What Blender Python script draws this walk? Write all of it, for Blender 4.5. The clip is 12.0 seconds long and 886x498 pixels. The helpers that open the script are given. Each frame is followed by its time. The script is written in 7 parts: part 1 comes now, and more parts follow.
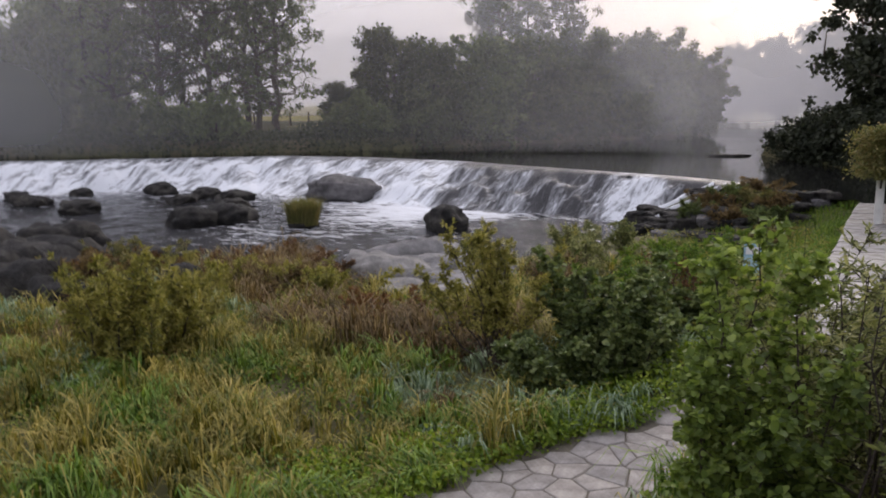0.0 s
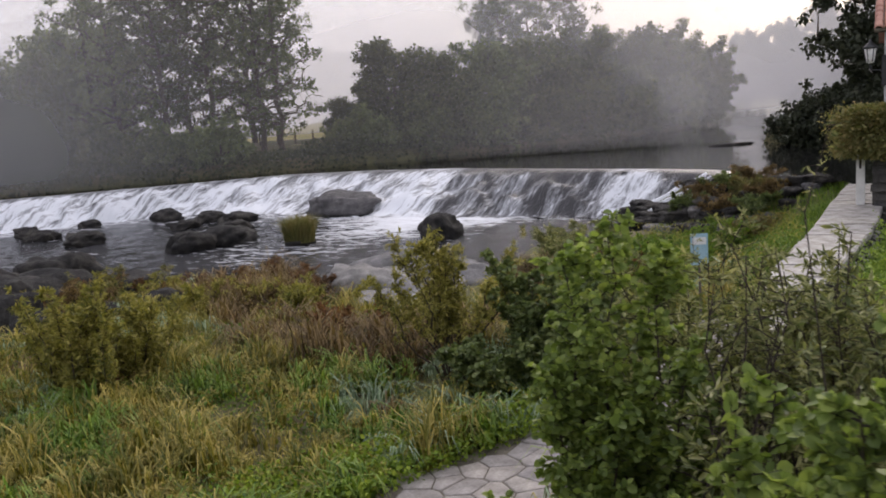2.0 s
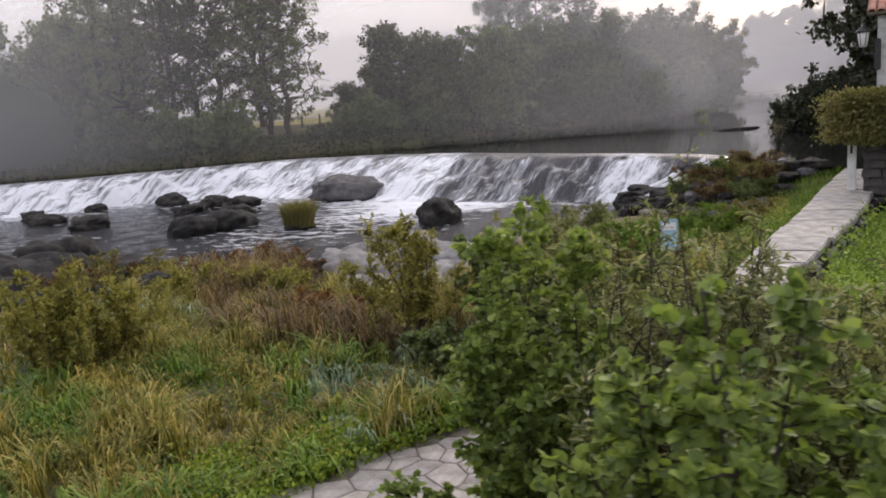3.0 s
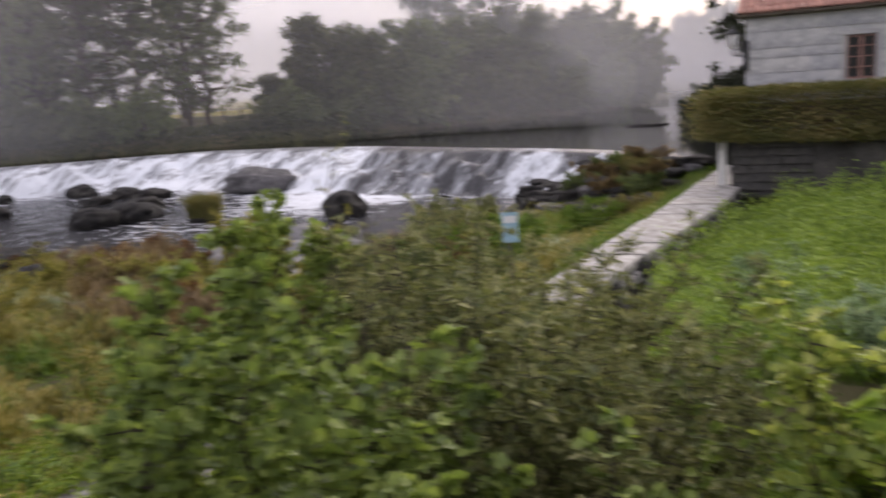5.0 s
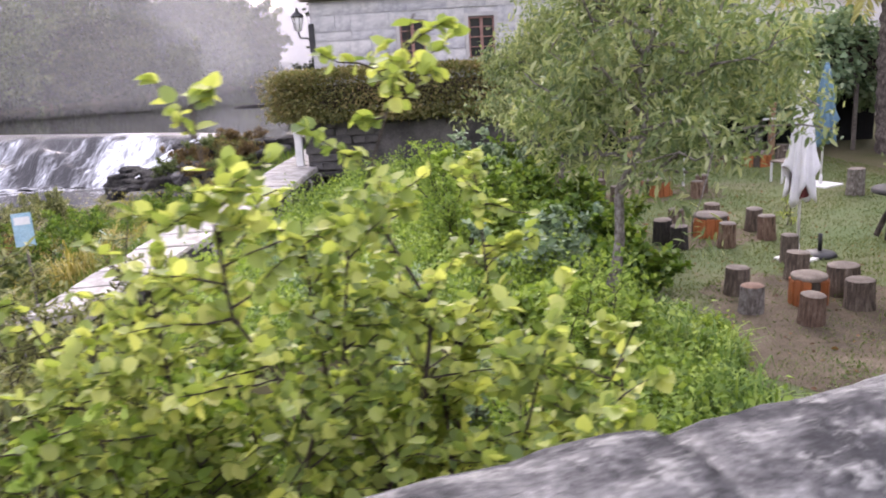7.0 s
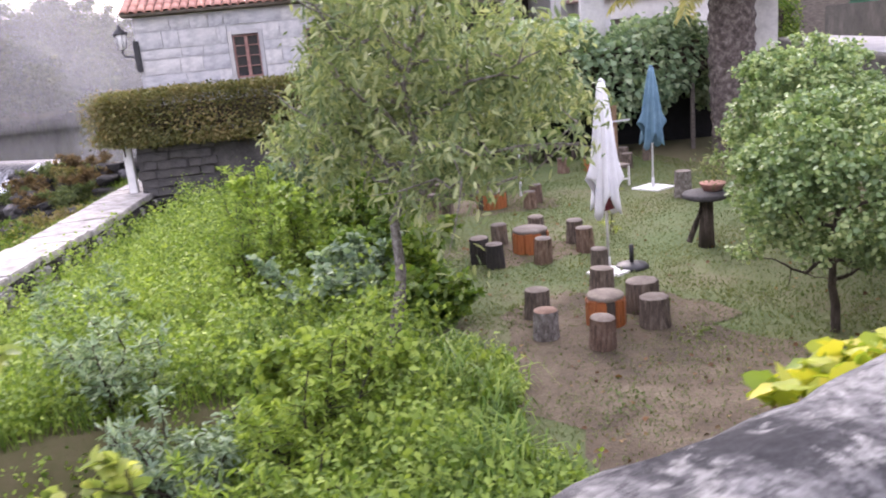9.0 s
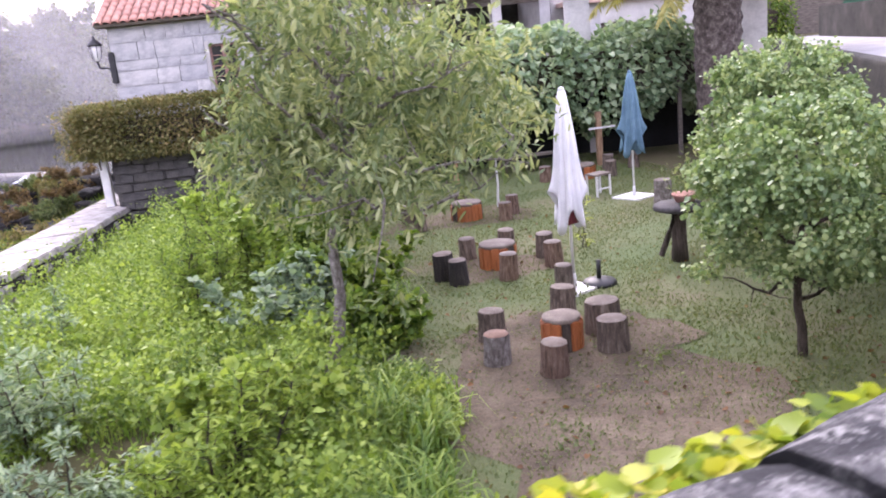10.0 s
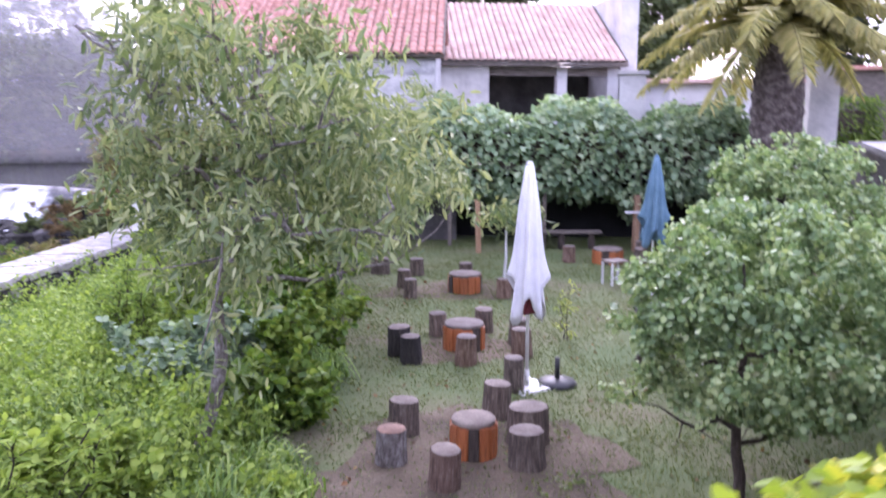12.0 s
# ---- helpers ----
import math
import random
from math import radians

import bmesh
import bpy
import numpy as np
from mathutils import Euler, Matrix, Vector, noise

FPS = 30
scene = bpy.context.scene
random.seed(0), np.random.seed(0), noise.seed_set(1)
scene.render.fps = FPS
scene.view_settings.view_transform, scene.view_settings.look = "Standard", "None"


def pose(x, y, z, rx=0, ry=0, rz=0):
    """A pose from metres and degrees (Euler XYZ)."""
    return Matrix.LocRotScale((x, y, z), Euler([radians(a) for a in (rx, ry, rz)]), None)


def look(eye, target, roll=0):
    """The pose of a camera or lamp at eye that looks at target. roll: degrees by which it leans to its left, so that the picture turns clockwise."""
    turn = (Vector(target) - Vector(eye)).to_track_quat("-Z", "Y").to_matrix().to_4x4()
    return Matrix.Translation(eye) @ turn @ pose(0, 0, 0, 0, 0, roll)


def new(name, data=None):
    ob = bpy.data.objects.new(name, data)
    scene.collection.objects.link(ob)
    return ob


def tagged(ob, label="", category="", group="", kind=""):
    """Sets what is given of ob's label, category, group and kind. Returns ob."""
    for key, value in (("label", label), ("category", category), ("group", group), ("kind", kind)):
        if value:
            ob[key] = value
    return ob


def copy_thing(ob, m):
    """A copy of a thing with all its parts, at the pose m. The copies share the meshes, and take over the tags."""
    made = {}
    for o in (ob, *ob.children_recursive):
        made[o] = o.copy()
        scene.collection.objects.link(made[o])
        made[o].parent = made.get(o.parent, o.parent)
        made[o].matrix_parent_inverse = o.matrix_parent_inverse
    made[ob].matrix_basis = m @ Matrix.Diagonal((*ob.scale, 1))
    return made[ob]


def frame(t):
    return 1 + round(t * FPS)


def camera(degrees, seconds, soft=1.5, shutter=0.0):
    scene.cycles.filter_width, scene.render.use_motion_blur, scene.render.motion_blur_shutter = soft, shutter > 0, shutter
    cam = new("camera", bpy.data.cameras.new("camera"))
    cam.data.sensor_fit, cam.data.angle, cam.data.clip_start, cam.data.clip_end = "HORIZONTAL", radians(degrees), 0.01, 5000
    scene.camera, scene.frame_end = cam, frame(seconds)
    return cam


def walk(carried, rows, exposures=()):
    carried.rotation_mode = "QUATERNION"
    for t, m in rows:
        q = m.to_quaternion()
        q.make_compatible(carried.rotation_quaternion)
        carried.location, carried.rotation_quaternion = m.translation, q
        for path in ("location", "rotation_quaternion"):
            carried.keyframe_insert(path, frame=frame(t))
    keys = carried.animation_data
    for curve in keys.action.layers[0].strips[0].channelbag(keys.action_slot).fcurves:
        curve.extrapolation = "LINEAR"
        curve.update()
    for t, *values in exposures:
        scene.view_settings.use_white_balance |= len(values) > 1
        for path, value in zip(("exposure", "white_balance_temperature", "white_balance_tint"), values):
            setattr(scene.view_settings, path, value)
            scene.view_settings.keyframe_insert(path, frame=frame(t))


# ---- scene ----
cam = camera(57.0, 12.0, soft=1.8, shutter=0.5)
PATH = [
    (0, (3.628, -0.982, 2.082), (2.976, 0.877, 1.737), -0.5),
    (0.5, (3.891, -0.869, 2.073), (3.204, 0.986, 1.775), -3.7),
    (1, (4.187, -0.779, 2.061), (3.546, 1.086, 1.724), -3.5),
    (1.5, (4.536, -0.677, 2.05), (3.86, 1.178, 1.729), -4.0),
    (2, (4.903, -0.582, 2.042), (4.19, 1.258, 1.719), -4.5),
    (2.5, (5.275, -0.494, 2.029), (4.536, 1.33, 1.667), -5.0),
    (4.5, (6.726, -0.298, 1.958), (5.973, 1.525, 1.627), -3.0),
    (5, (7.233, -0.246, 1.946), (6.621, 1.619, 1.562), -3.8),
    (5.5, (7.718, -0.158, 1.929), (7.579, 1.791, 1.503), -3.3),
    (6, (8.172, -0.023, 1.94), (8.209, 1.92, 1.465), -2.7),
    (6.5, (8.604, 0.089, 1.936), (8.807, 2.019, 1.454), -2.4),
    (7, (9.0, 0.257, 1.934), (9.221, 2.184, 1.448), -3.4),
    (7.5, (9.443, 0.394, 1.965), (9.713, 2.318, 1.49), -3.4),
    (9.5, (11.059, 1.009, 1.962), (11.526, 2.89, 1.47), -5.7),
    (10, (11.488, 1.184, 1.935), (11.917, 3.079, 1.458), -6.1),
    (10.5, (11.95, 1.353, 1.935), (12.454, 3.229, 1.456), -3.5),
    (11, (12.444, 1.589, 1.884), (12.898, 3.478, 1.409), -3.9),
    (11.5, (12.93, 1.74, 1.815), (13.299, 3.654, 1.37), -2.4),
    (12, (13.42, 1.85, 1.813), (13.652, 3.81, 1.491), 0.1),
]

EXPOSURE = [(0.0, 0.15, 6600, 15), (0.5, -0.12, 6600, 16), (1.0, 0.28, 6600, 15), (1.5, 0.4, 6650, 14), (2.0, 0.25, 6700, 14), (2.5, 0.45, 6800, 14), (4.7, 0.15, 6800, 17), (5.5, 1.2, 6650, 20), (6.0, 1.4, 6400, 21), (7.5, 1.55, 6500, 24), (9.5, 1.72, 6250, 28), (10.5, 1.85, 5980, 34), (11.5, 1.85, 5600, 37), (12.0, 1.75, 5550, 37)]
walk(cam, [(t, look(eye, target, roll)) for t, eye, target, roll in PATH], EXPOSURE)

# ---- sky and sun: a misty overcast morning ----
world = bpy.data.worlds.new("sky")
scene.world = world
world.use_nodes = True
wn = world.node_tree
for n in list(wn.nodes):
    wn.nodes.remove(n)
sky = wn.nodes.new("ShaderNodeTexSky")
sky.sky_type = "NISHITA"
sky.sun_disc = False
sky.sun_elevation, sky.sun_rotation = radians(24), radians(4)
sky.air_density, sky.dust_density, sky.ozone_density = 1.0, 3.0, 1.0
bg_sky, bg_fog, add_w, out_w = (wn.nodes.new(k) for k in ("ShaderNodeBackground", "ShaderNodeBackground", "ShaderNodeAddShader", "ShaderNodeOutputWorld"))
wn.links.new(sky.outputs[0], bg_sky.inputs[0])
bg_sky.inputs[1].default_value = 0.05
bg_fog.inputs[0].default_value = (0.80, 0.80, 0.88, 1)
bg_fog.inputs[1].default_value = 0.95
wn.links.new(bg_sky.outputs[0], add_w.inputs[0])
wn.links.new(bg_fog.outputs[0], add_w.inputs[1])
wn.links.new(add_w.outputs[0], out_w.inputs[0])
sun = new("sun", bpy.data.lights.new("sun", "SUN"))
sun.data.energy, sun.data.angle, sun.data.color = 1.0, radians(30), (1.0, 0.96, 0.90)
sun.matrix_world = look((6, 60, 40), (0, 0, 0))

# ---- materials ----
MATS = {}


def node(t, kind, **kw):
    n = t.nodes.new(kind)
    for k, v in kw.items():
        n.inputs[k].default_value = v
    return n


def base_mat(name):
    m = bpy.data.materials.new(name)
    m.use_nodes = True
    t = m.node_tree
    return m, t, t.nodes["Principled BSDF"], t.nodes["Material Output"]


def ramp(t, fac, stops):
    r = t.nodes.new("ShaderNodeValToRGB")
    e = r.color_ramp.elements
    while len(e) < len(stops):
        e.new(0.5)
    for el, (p, c) in zip(e, stops):
        el.position, el.color = p, (*c, 1) if len(c) == 3 else c
    t.links.new(fac, r.inputs[0])
    return r.outputs[0]


def noise_fac(t, scale, detail=4.0, rough=0.6, coord=None, stretch=None):
    n = node(t, "ShaderNodeTexNoise", Scale=scale, Detail=detail, Roughness=rough)
    if coord is None:
        coord = t.nodes.new("ShaderNodeTexCoord").outputs["Object"]
    if stretch:
        mp = t.nodes.new("ShaderNodeMapping")
        mp.inputs["Scale"].default_value = stretch
        t.links.new(coord, mp.inputs[0])
        coord = mp.outputs[0]
    t.links.new(coord, n.inputs["Vector"])
    return n.outputs[0]


def mixc(t, fac, a, b, kind="MIX"):
    n = t.nodes.new("ShaderNodeMix")
    n.data_type, n.blend_type = "RGBA", kind
    for sock, v in ((n.inputs[0], fac), (n.inputs[6], a), (n.inputs[7], b)):
        if hasattr(v, "links"):
            t.links.new(v, sock)
        else:
            sock.default_value = v if isinstance(v, float) else (*v, 1)
    return n.outputs[2]


def bump(t, p, height, strength=0.4, dist=0.02):
    b = node(t, "ShaderNodeBump", Strength=strength, Distance=dist)
    t.links.new(height, b.inputs["Height"])
    t.links.new(b.outputs[0], p.inputs["Normal"])


def rough_mat(name, c1, c2, c3, scale=3.0, fine=40.0, rough=0.85, bumpy=0.5, dist=0.02, stretch=None, mid=0.5, grain=0.55):
    """Two-scale mottled surface between three colours."""
    m, t, p, o = base_mat(name)
    co = t.nodes.new("ShaderNodeTexCoord").outputs["Object"]
    a = noise_fac(t, scale, 6, 0.65, co, stretch)
    b = noise_fac(t, fine, 4, 0.6, co, stretch)
    col = ramp(t, a, [(0.32, c1), (mid, c2), (0.68, c3)])
    g = ramp(t, b, [(0.3, (grain,) * 3), (0.7, (1.0, 1.0, 1.0))])
    oi = t.nodes.new("ShaderNodeObjectInfo")
    rnd = ramp(t, oi.outputs["Random"], [(0.0, (0.78, 0.78, 0.8)), (1.0, (1.0, 0.98, 0.95))])
    col = mixc(t, 1.0, mixc(t, 1.0, col, g, "MULTIPLY"), rnd, "MULTIPLY")
    t.links.new(col, p.inputs["Base Color"])
    p.inputs["Roughness"].default_value = rough
    mb = t.nodes.new("ShaderNodeMath")
    mb.operation = "ADD"
    t.links.new(a, mb.inputs[0])
    t.links.new(b, mb.inputs[1])
    bump(t, p, mb.outputs[0], bumpy, dist)
    return m


def leaf_mat(name, c1, c2, c3, rough=0.45, trans=0.42, patch=0.5, leafwise=0.7, each=0.0):
    """Leaves: each its own shade, drifting between shades over larger patches, partly translucent."""
    m, t, p, o = base_mat(name)
    geo = t.nodes.new("ShaderNodeNewGeometry")
    a = noise_fac(t, patch, 3, 0.6, geo.outputs["Position"])
    mm = node(t, "ShaderNodeMath")
    mm.operation = "MULTIPLY_ADD"
    t.links.new(geo.outputs["Random Per Island"], mm.inputs[0])
    mm.inputs[1].default_value = leafwise
    sub = node(t, "ShaderNodeMath")
    sub.operation = "SUBTRACT"
    t.links.new(a, sub.inputs[0])
    sub.inputs[1].default_value = leafwise * 0.5
    t.links.new(sub.outputs[0], mm.inputs[2])
    col = ramp(t, mm.outputs[0], [(0.1, c1), (0.5, c2), (0.95, c3)])
    if each:
        oi = t.nodes.new("ShaderNodeObjectInfo")
        lo, hi = 1.0 - each, 1.0 + each
        col = mixc(t, 1.0, col, ramp(t, oi.outputs["Random"], [(0.0, (lo * 1.1, lo, lo)), (1.0, (hi, hi, hi * 0.9))]), "MULTIPLY")
    t.links.new(col, p.inputs["Base Color"])
    p.inputs["Roughness"].default_value = rough
    p.inputs["Specular IOR Level"].default_value = 0.35
    tr = t.nodes.new("ShaderNodeBsdfTranslucent")
    bright = mixc(t, 1.0, col, (1.3, 1.35, 0.8), "MULTIPLY")
    t.links.new(bright, tr.inputs[0])
    mx = t.nodes.new("ShaderNodeMixShader")
    mx.inputs[0].default_value = trans
    t.links.new(p.outputs[0], mx.inputs[1])
    t.links.new(tr.outputs[0], mx.inputs[2])
    t.links.new(mx.outputs[0], o.inputs[0])
    return m


# granite of the house, lightened in colour for the haze before it
HOUSESTONE = rough_mat("hazed_pale_granite_block", (0.40, 0.40, 0.41), (0.58, 0.58, 0.58), (0.74, 0.73, 0.71), 1.6, 45, 0.9, 0.6, 0.02, grain=0.72)
GRANITE = rough_mat("granite", (0.24, 0.24, 0.245), (0.42, 0.41, 0.41), (0.60, 0.58, 0.56), 1.6, 60, 0.9, 0.5, 0.015)
LICHEN, t, p, o = base_mat("lichen_stone")
co = t.nodes.new("ShaderNodeTexCoord").outputs["Object"]
la, lb, lc = noise_fac(t, 3.2, 8, 0.72, co), noise_fac(t, 13.0, 8, 0.78, co), noise_fac(t, 60.0, 4, 0.7, co)
lcol = ramp(t, la, [(0.42, (0.035, 0.035, 0.038)), (0.50, (0.19, 0.186, 0.185)), (0.62, (0.33, 0.325, 0.315))])
lcol = mixc(t, ramp(t, lb, [(0.53, (0, 0, 0)), (0.58, (0.9, 0.9, 0.9))]), lcol, (0.42, 0.415, 0.39))
lcol = mixc(t, ramp(t, lb, [(0.40, (0.85, 0.85, 0.85)), (0.46, (0, 0, 0))]), lcol, (0.03, 0.03, 0.033))
lcol = mixc(t, 1.0, lcol, ramp(t, lc, [(0.35, (0.42, 0.42, 0.42)), (0.62, (1, 1, 1))]), "MULTIPLY")
t.links.new(lcol, p.inputs["Base Color"])
p.inputs["Roughness"].default_value = 0.95
bump(t, p, lb, 1.0, 0.03)
# dark render; its colour also carries the shade of porch and hedge
DARKWALL = rough_mat("dark_render_with_shade", (0.04, 0.037, 0.034), (0.085, 0.08, 0.076), (0.15, 0.14, 0.13), 1.2, 25, 0.9, 0.4, 0.02)
ROADWALL = rough_mat("mossy_wall", (0.022, 0.022, 0.016), (0.055, 0.052, 0.040), (0.10, 0.092, 0.075), 1.2, 25, 0.95, 0.6, 0.03)
WETROCK = rough_mat("wet_rock", (0.010, 0.010, 0.011), (0.034, 0.032, 0.030), (0.10, 0.092, 0.08), 1.5, 18, 0.75, 1.0, 0.09)
# lighter rock: haze and the veil of running water put into its colour
WASHROCK = rough_mat("hazed_water_washed_rock", (0.05, 0.048, 0.05), (0.10, 0.095, 0.10), (0.19, 0.18, 0.185), 1.5, 18, 0.6, 1.0, 0.06)
DRYROCK = rough_mat("dry_rock", (0.14, 0.135, 0.13), (0.31, 0.30, 0.29), (0.50, 0.48, 0.46), 1.4, 30, 0.9, 0.8, 0.04, grain=0.65)
WETROCK.node_tree.nodes["Principled BSDF"].inputs["Specular IOR Level"].default_value = 0.25
SLAB = rough_mat("pale_slab", (0.20, 0.185, 0.155), (0.42, 0.40, 0.37), (0.62, 0.60, 0.57), 2.6, 40, 0.75, 0.5, 0.015, grain=0.7)
PAVER = rough_mat("paver", (0.25, 0.225, 0.205), (0.40, 0.37, 0.345), (0.54, 0.50, 0.47), 2.5, 45, 0.85, 0.5, 0.012, grain=0.72)
JOINT = rough_mat("soil_joint", (0.10, 0.085, 0.07), (0.17, 0.15, 0.12), (0.22, 0.20, 0.15), 5, 50, 0.95, 0.5, 0.01)
BARK = rough_mat("bark", (0.038, 0.028, 0.020), (0.09, 0.068, 0.050), (0.17, 0.135, 0.105), 6, 30, 0.95, 1.0, 0.03, (4, 4, 0.7))
BARKPALE = rough_mat("pale_bark", (0.10, 0.08, 0.06), (0.26, 0.23, 0.20), (0.50, 0.47, 0.43), 8, 30, 0.95, 1.0, 0.02, (3, 3, 1.5))
BARKBLACK = rough_mat("charred_bark", (0.018, 0.016, 0.014), (0.038, 0.032, 0.027), (0.075, 0.062, 0.05), 6, 30, 0.9, 1.0, 0.02, (4, 4, 0.8))
LOGBARK = rough_mat("brown_log_bark", (0.075, 0.056, 0.042), (0.19, 0.145, 0.11), (0.38, 0.31, 0.245), 7, 30, 0.95, 1.0, 0.03, (4, 4, 0.7))
REDBARK = rough_mat("reddish_log_bark", (0.09, 0.055, 0.036), (0.25, 0.155, 0.105), (0.44, 0.33, 0.25), 7, 30, 0.95, 1.0, 0.03, (4, 4, 0.7))
CUTWOOD = rough_mat("cut_wood", (0.13, 0.10, 0.08), (0.24, 0.20, 0.165), (0.36, 0.31, 0.26), 4, 60, 0.85, 0.4, 0.006)
CUTRED = rough_mat("fresh_cut_wood", (0.22, 0.13, 0.09), (0.36, 0.22, 0.15), (0.46, 0.31, 0.23), 4, 60, 0.85, 0.4, 0.006)
ORANGE = rough_mat("stained_wood", (0.20, 0.055, 0.018), (0.42, 0.13, 0.035), (0.55, 0.20, 0.06), 5, 24, 0.55, 0.6, 0.01, (5, 5, 0.6))
PLANK = rough_mat("grey_plank", (0.10, 0.085, 0.07), (0.20, 0.17, 0.14), (0.30, 0.26, 0.22), 4, 40, 0.9, 0.5, 0.01, (1, 6, 6))
POSTWOOD = rough_mat("post_wood", (0.26, 0.15, 0.08), (0.40, 0.25, 0.14), (0.50, 0.33, 0.20), 5, 40, 0.8, 0.4, 0.01, (6, 6, 1))
TILE = rough_mat("clay_tile", (0.40, 0.18, 0.13), (0.58, 0.30, 0.23), (0.70, 0.44, 0.36), 3, 30, 0.85, 0.4, 0.01, grain=0.7)
# pink tile, with haze and overexposure lightened into its colour
TILEPALE = rough_mat("hazed_pale_clay_tile", (0.56, 0.36, 0.29), (0.70, 0.49, 0.41), (0.80, 0.61, 0.53), 1.5, 20, 0.85, 0.4, 0.01, grain=0.8)
# plaster of the far buildings, lightened in colour for haze
PLASTER = rough_mat("hazed_old_plaster", (0.42, 0.41, 0.40), (0.62, 0.61, 0.59), (0.76, 0.75, 0.72), 1.0, 25, 0.9, 0.3, 0.01, grain=0.85)
WHITE = rough_mat("white_paint", (0.66, 0.66, 0.66), (0.76, 0.76, 0.75), (0.82, 0.82, 0.81), 3, 40, 0.6, 0.15, 0.004, grain=0.9)
FRAMERED = rough_mat("red_brown_paint", (0.22, 0.10, 0.085), (0.34, 0.18, 0.15), (0.42, 0.25, 0.21), 6, 50, 0.6, 0.2, 0.004)
CLOTH = rough_mat("white_cloth", (0.66, 0.67, 0.70), (0.78, 0.78, 0.80), (0.86, 0.86, 0.87), 2.2, 60, 0.9, 0.25, 0.006, grain=0.93)
CLOTHBLUE = rough_mat("blue_cloth", (0.07, 0.14, 0.20), (0.105, 0.20, 0.27), (0.15, 0.26, 0.33), 2.2, 60, 0.9, 0.25, 0.006, grain=0.9)
CLOTHRED = rough_mat("dark_red_cloth", (0.10, 0.02, 0.025), (0.18, 0.035, 0.04), (0.24, 0.05, 0.05), 3, 60, 0.9, 0.2, 0.004, grain=0.85)
BLACKIRON = rough_mat("black_iron", (0.012, 0.012, 0.013), (0.022, 0.022, 0.024), (0.04, 0.04, 0.042), 5, 50, 0.5, 0.2, 0.004)
SIGNBLUE = rough_mat("pale_blue_board", (0.28, 0.50, 0.62), (0.36, 0.58, 0.70), (0.44, 0.64, 0.74), 4, 60, 0.5, 0.1, 0.002)
CONCRETE = rough_mat("pale_concrete", (0.36, 0.35, 0.34), (0.47, 0.46, 0.45), (0.56, 0.55, 0.53), 1.0, 30, 0.9, 0.3, 0.01, grain=0.8)
# near-black, for the added panel that imitates the shade under the vines
SHADEBLACK = rough_mat("hollow_shade", (0.008, 0.008, 0.009), (0.015, 0.015, 0.017), (0.025, 0.025, 0.028), 2, 20, 0.95, 0.2, 0.01)
GREENPAINT = rough_mat("green_plastic", (0.02, 0.11, 0.06), (0.03, 0.16, 0.09), (0.05, 0.20, 0.12), 3, 40, 0.5, 0.1, 0.003)
PALMTRUNK = rough_mat("palm_trunk", (0.06, 0.045, 0.038), (0.19, 0.15, 0.13), (0.42, 0.36, 0.31), 7, 30, 0.95, 1.0, 0.04)

GLASS, tg, pg, og = base_mat("window_glass")
pg.inputs["Base Color"].default_value = (0.03, 0.03, 0.035, 1)
pg.inputs["Roughness"].default_value = 0.08
pg.inputs["Specular IOR Level"].default_value = 0.6

L_ALDER = leaf_mat("alder_leaf", (0.085, 0.125, 0.035), (0.185, 0.25, 0.06), (0.33, 0.39, 0.11), 0.5)
L_BRIGHT = leaf_mat("young_alder_leaf", (0.12, 0.175, 0.05), (0.30, 0.36, 0.09), (0.55, 0.56, 0.18), 0.45, 0.45, 1.2)
L_WILLOW = leaf_mat("willow_leaf", (0.075, 0.095, 0.032), (0.185, 0.20, 0.072), (0.42, 0.40, 0.20), 0.55, 0.3, 0.9)
L_HERB = leaf_mat("willow_herb_leaf", (0.11, 0.12, 0.028), (0.25, 0.23, 0.05), (0.42, 0.36, 0.11), 0.6, 0.3, 0.8)
L_RUST = leaf_mat("rusty_leaf", (0.07, 0.038, 0.018), (0.14, 0.07, 0.03), (0.23, 0.115, 0.045), 0.7, 0.3)
L_NETTLE = leaf_mat("nettle_leaf", (0.09, 0.155, 0.03), (0.215, 0.31, 0.052), (0.37, 0.46, 0.09), 0.55, 0.35, 0.7)
L_MOSS = leaf_mat("low_green_leaf", (0.05, 0.10, 0.016), (0.12, 0.20, 0.025), (0.22, 0.28, 0.04), 0.6, 0.3, 0.9)
L_PEACH = leaf_mat("peach_leaf", (0.075, 0.115, 0.045), (0.19, 0.235, 0.10), (0.42, 0.43, 0.22), 0.5, 0.35, 0.8)
L_CITRUS = leaf_mat("citrus_leaf", (0.085, 0.145, 0.055), (0.20, 0.285, 0.115), (0.42, 0.48, 0.23), 0.4, 0.3, 1.0)
L_VINE = leaf_mat("vine_leaf", (0.11, 0.18, 0.10), (0.25, 0.34, 0.20), (0.43, 0.50, 0.32), 0.5, 0.35, 0.8)
L_HEDGE = leaf_mat("hedge_leaf", (0.08, 0.085, 0.03), (0.17, 0.17, 0.055), (0.30, 0.22, 0.10), 0.6, 0.3, 0.7)
L_CREEPER = leaf_mat("creeper_leaf", (0.12, 0.20, 0.025), (0.27, 0.34, 0.03), (0.47, 0.42, 0.04), 0.5, 0.4, 1.0)
L_ORANGE = leaf_mat("orange_leaf", (0.45, 0.12, 0.03), (0.60, 0.20, 0.04), (0.65, 0.33, 0.06), 0.5, 0.35)
L_PALM = leaf_mat("palm_leaflet", (0.18, 0.19, 0.07), (0.36, 0.34, 0.12), (0.54, 0.47, 0.20), 0.5, 0.3, 0.6)
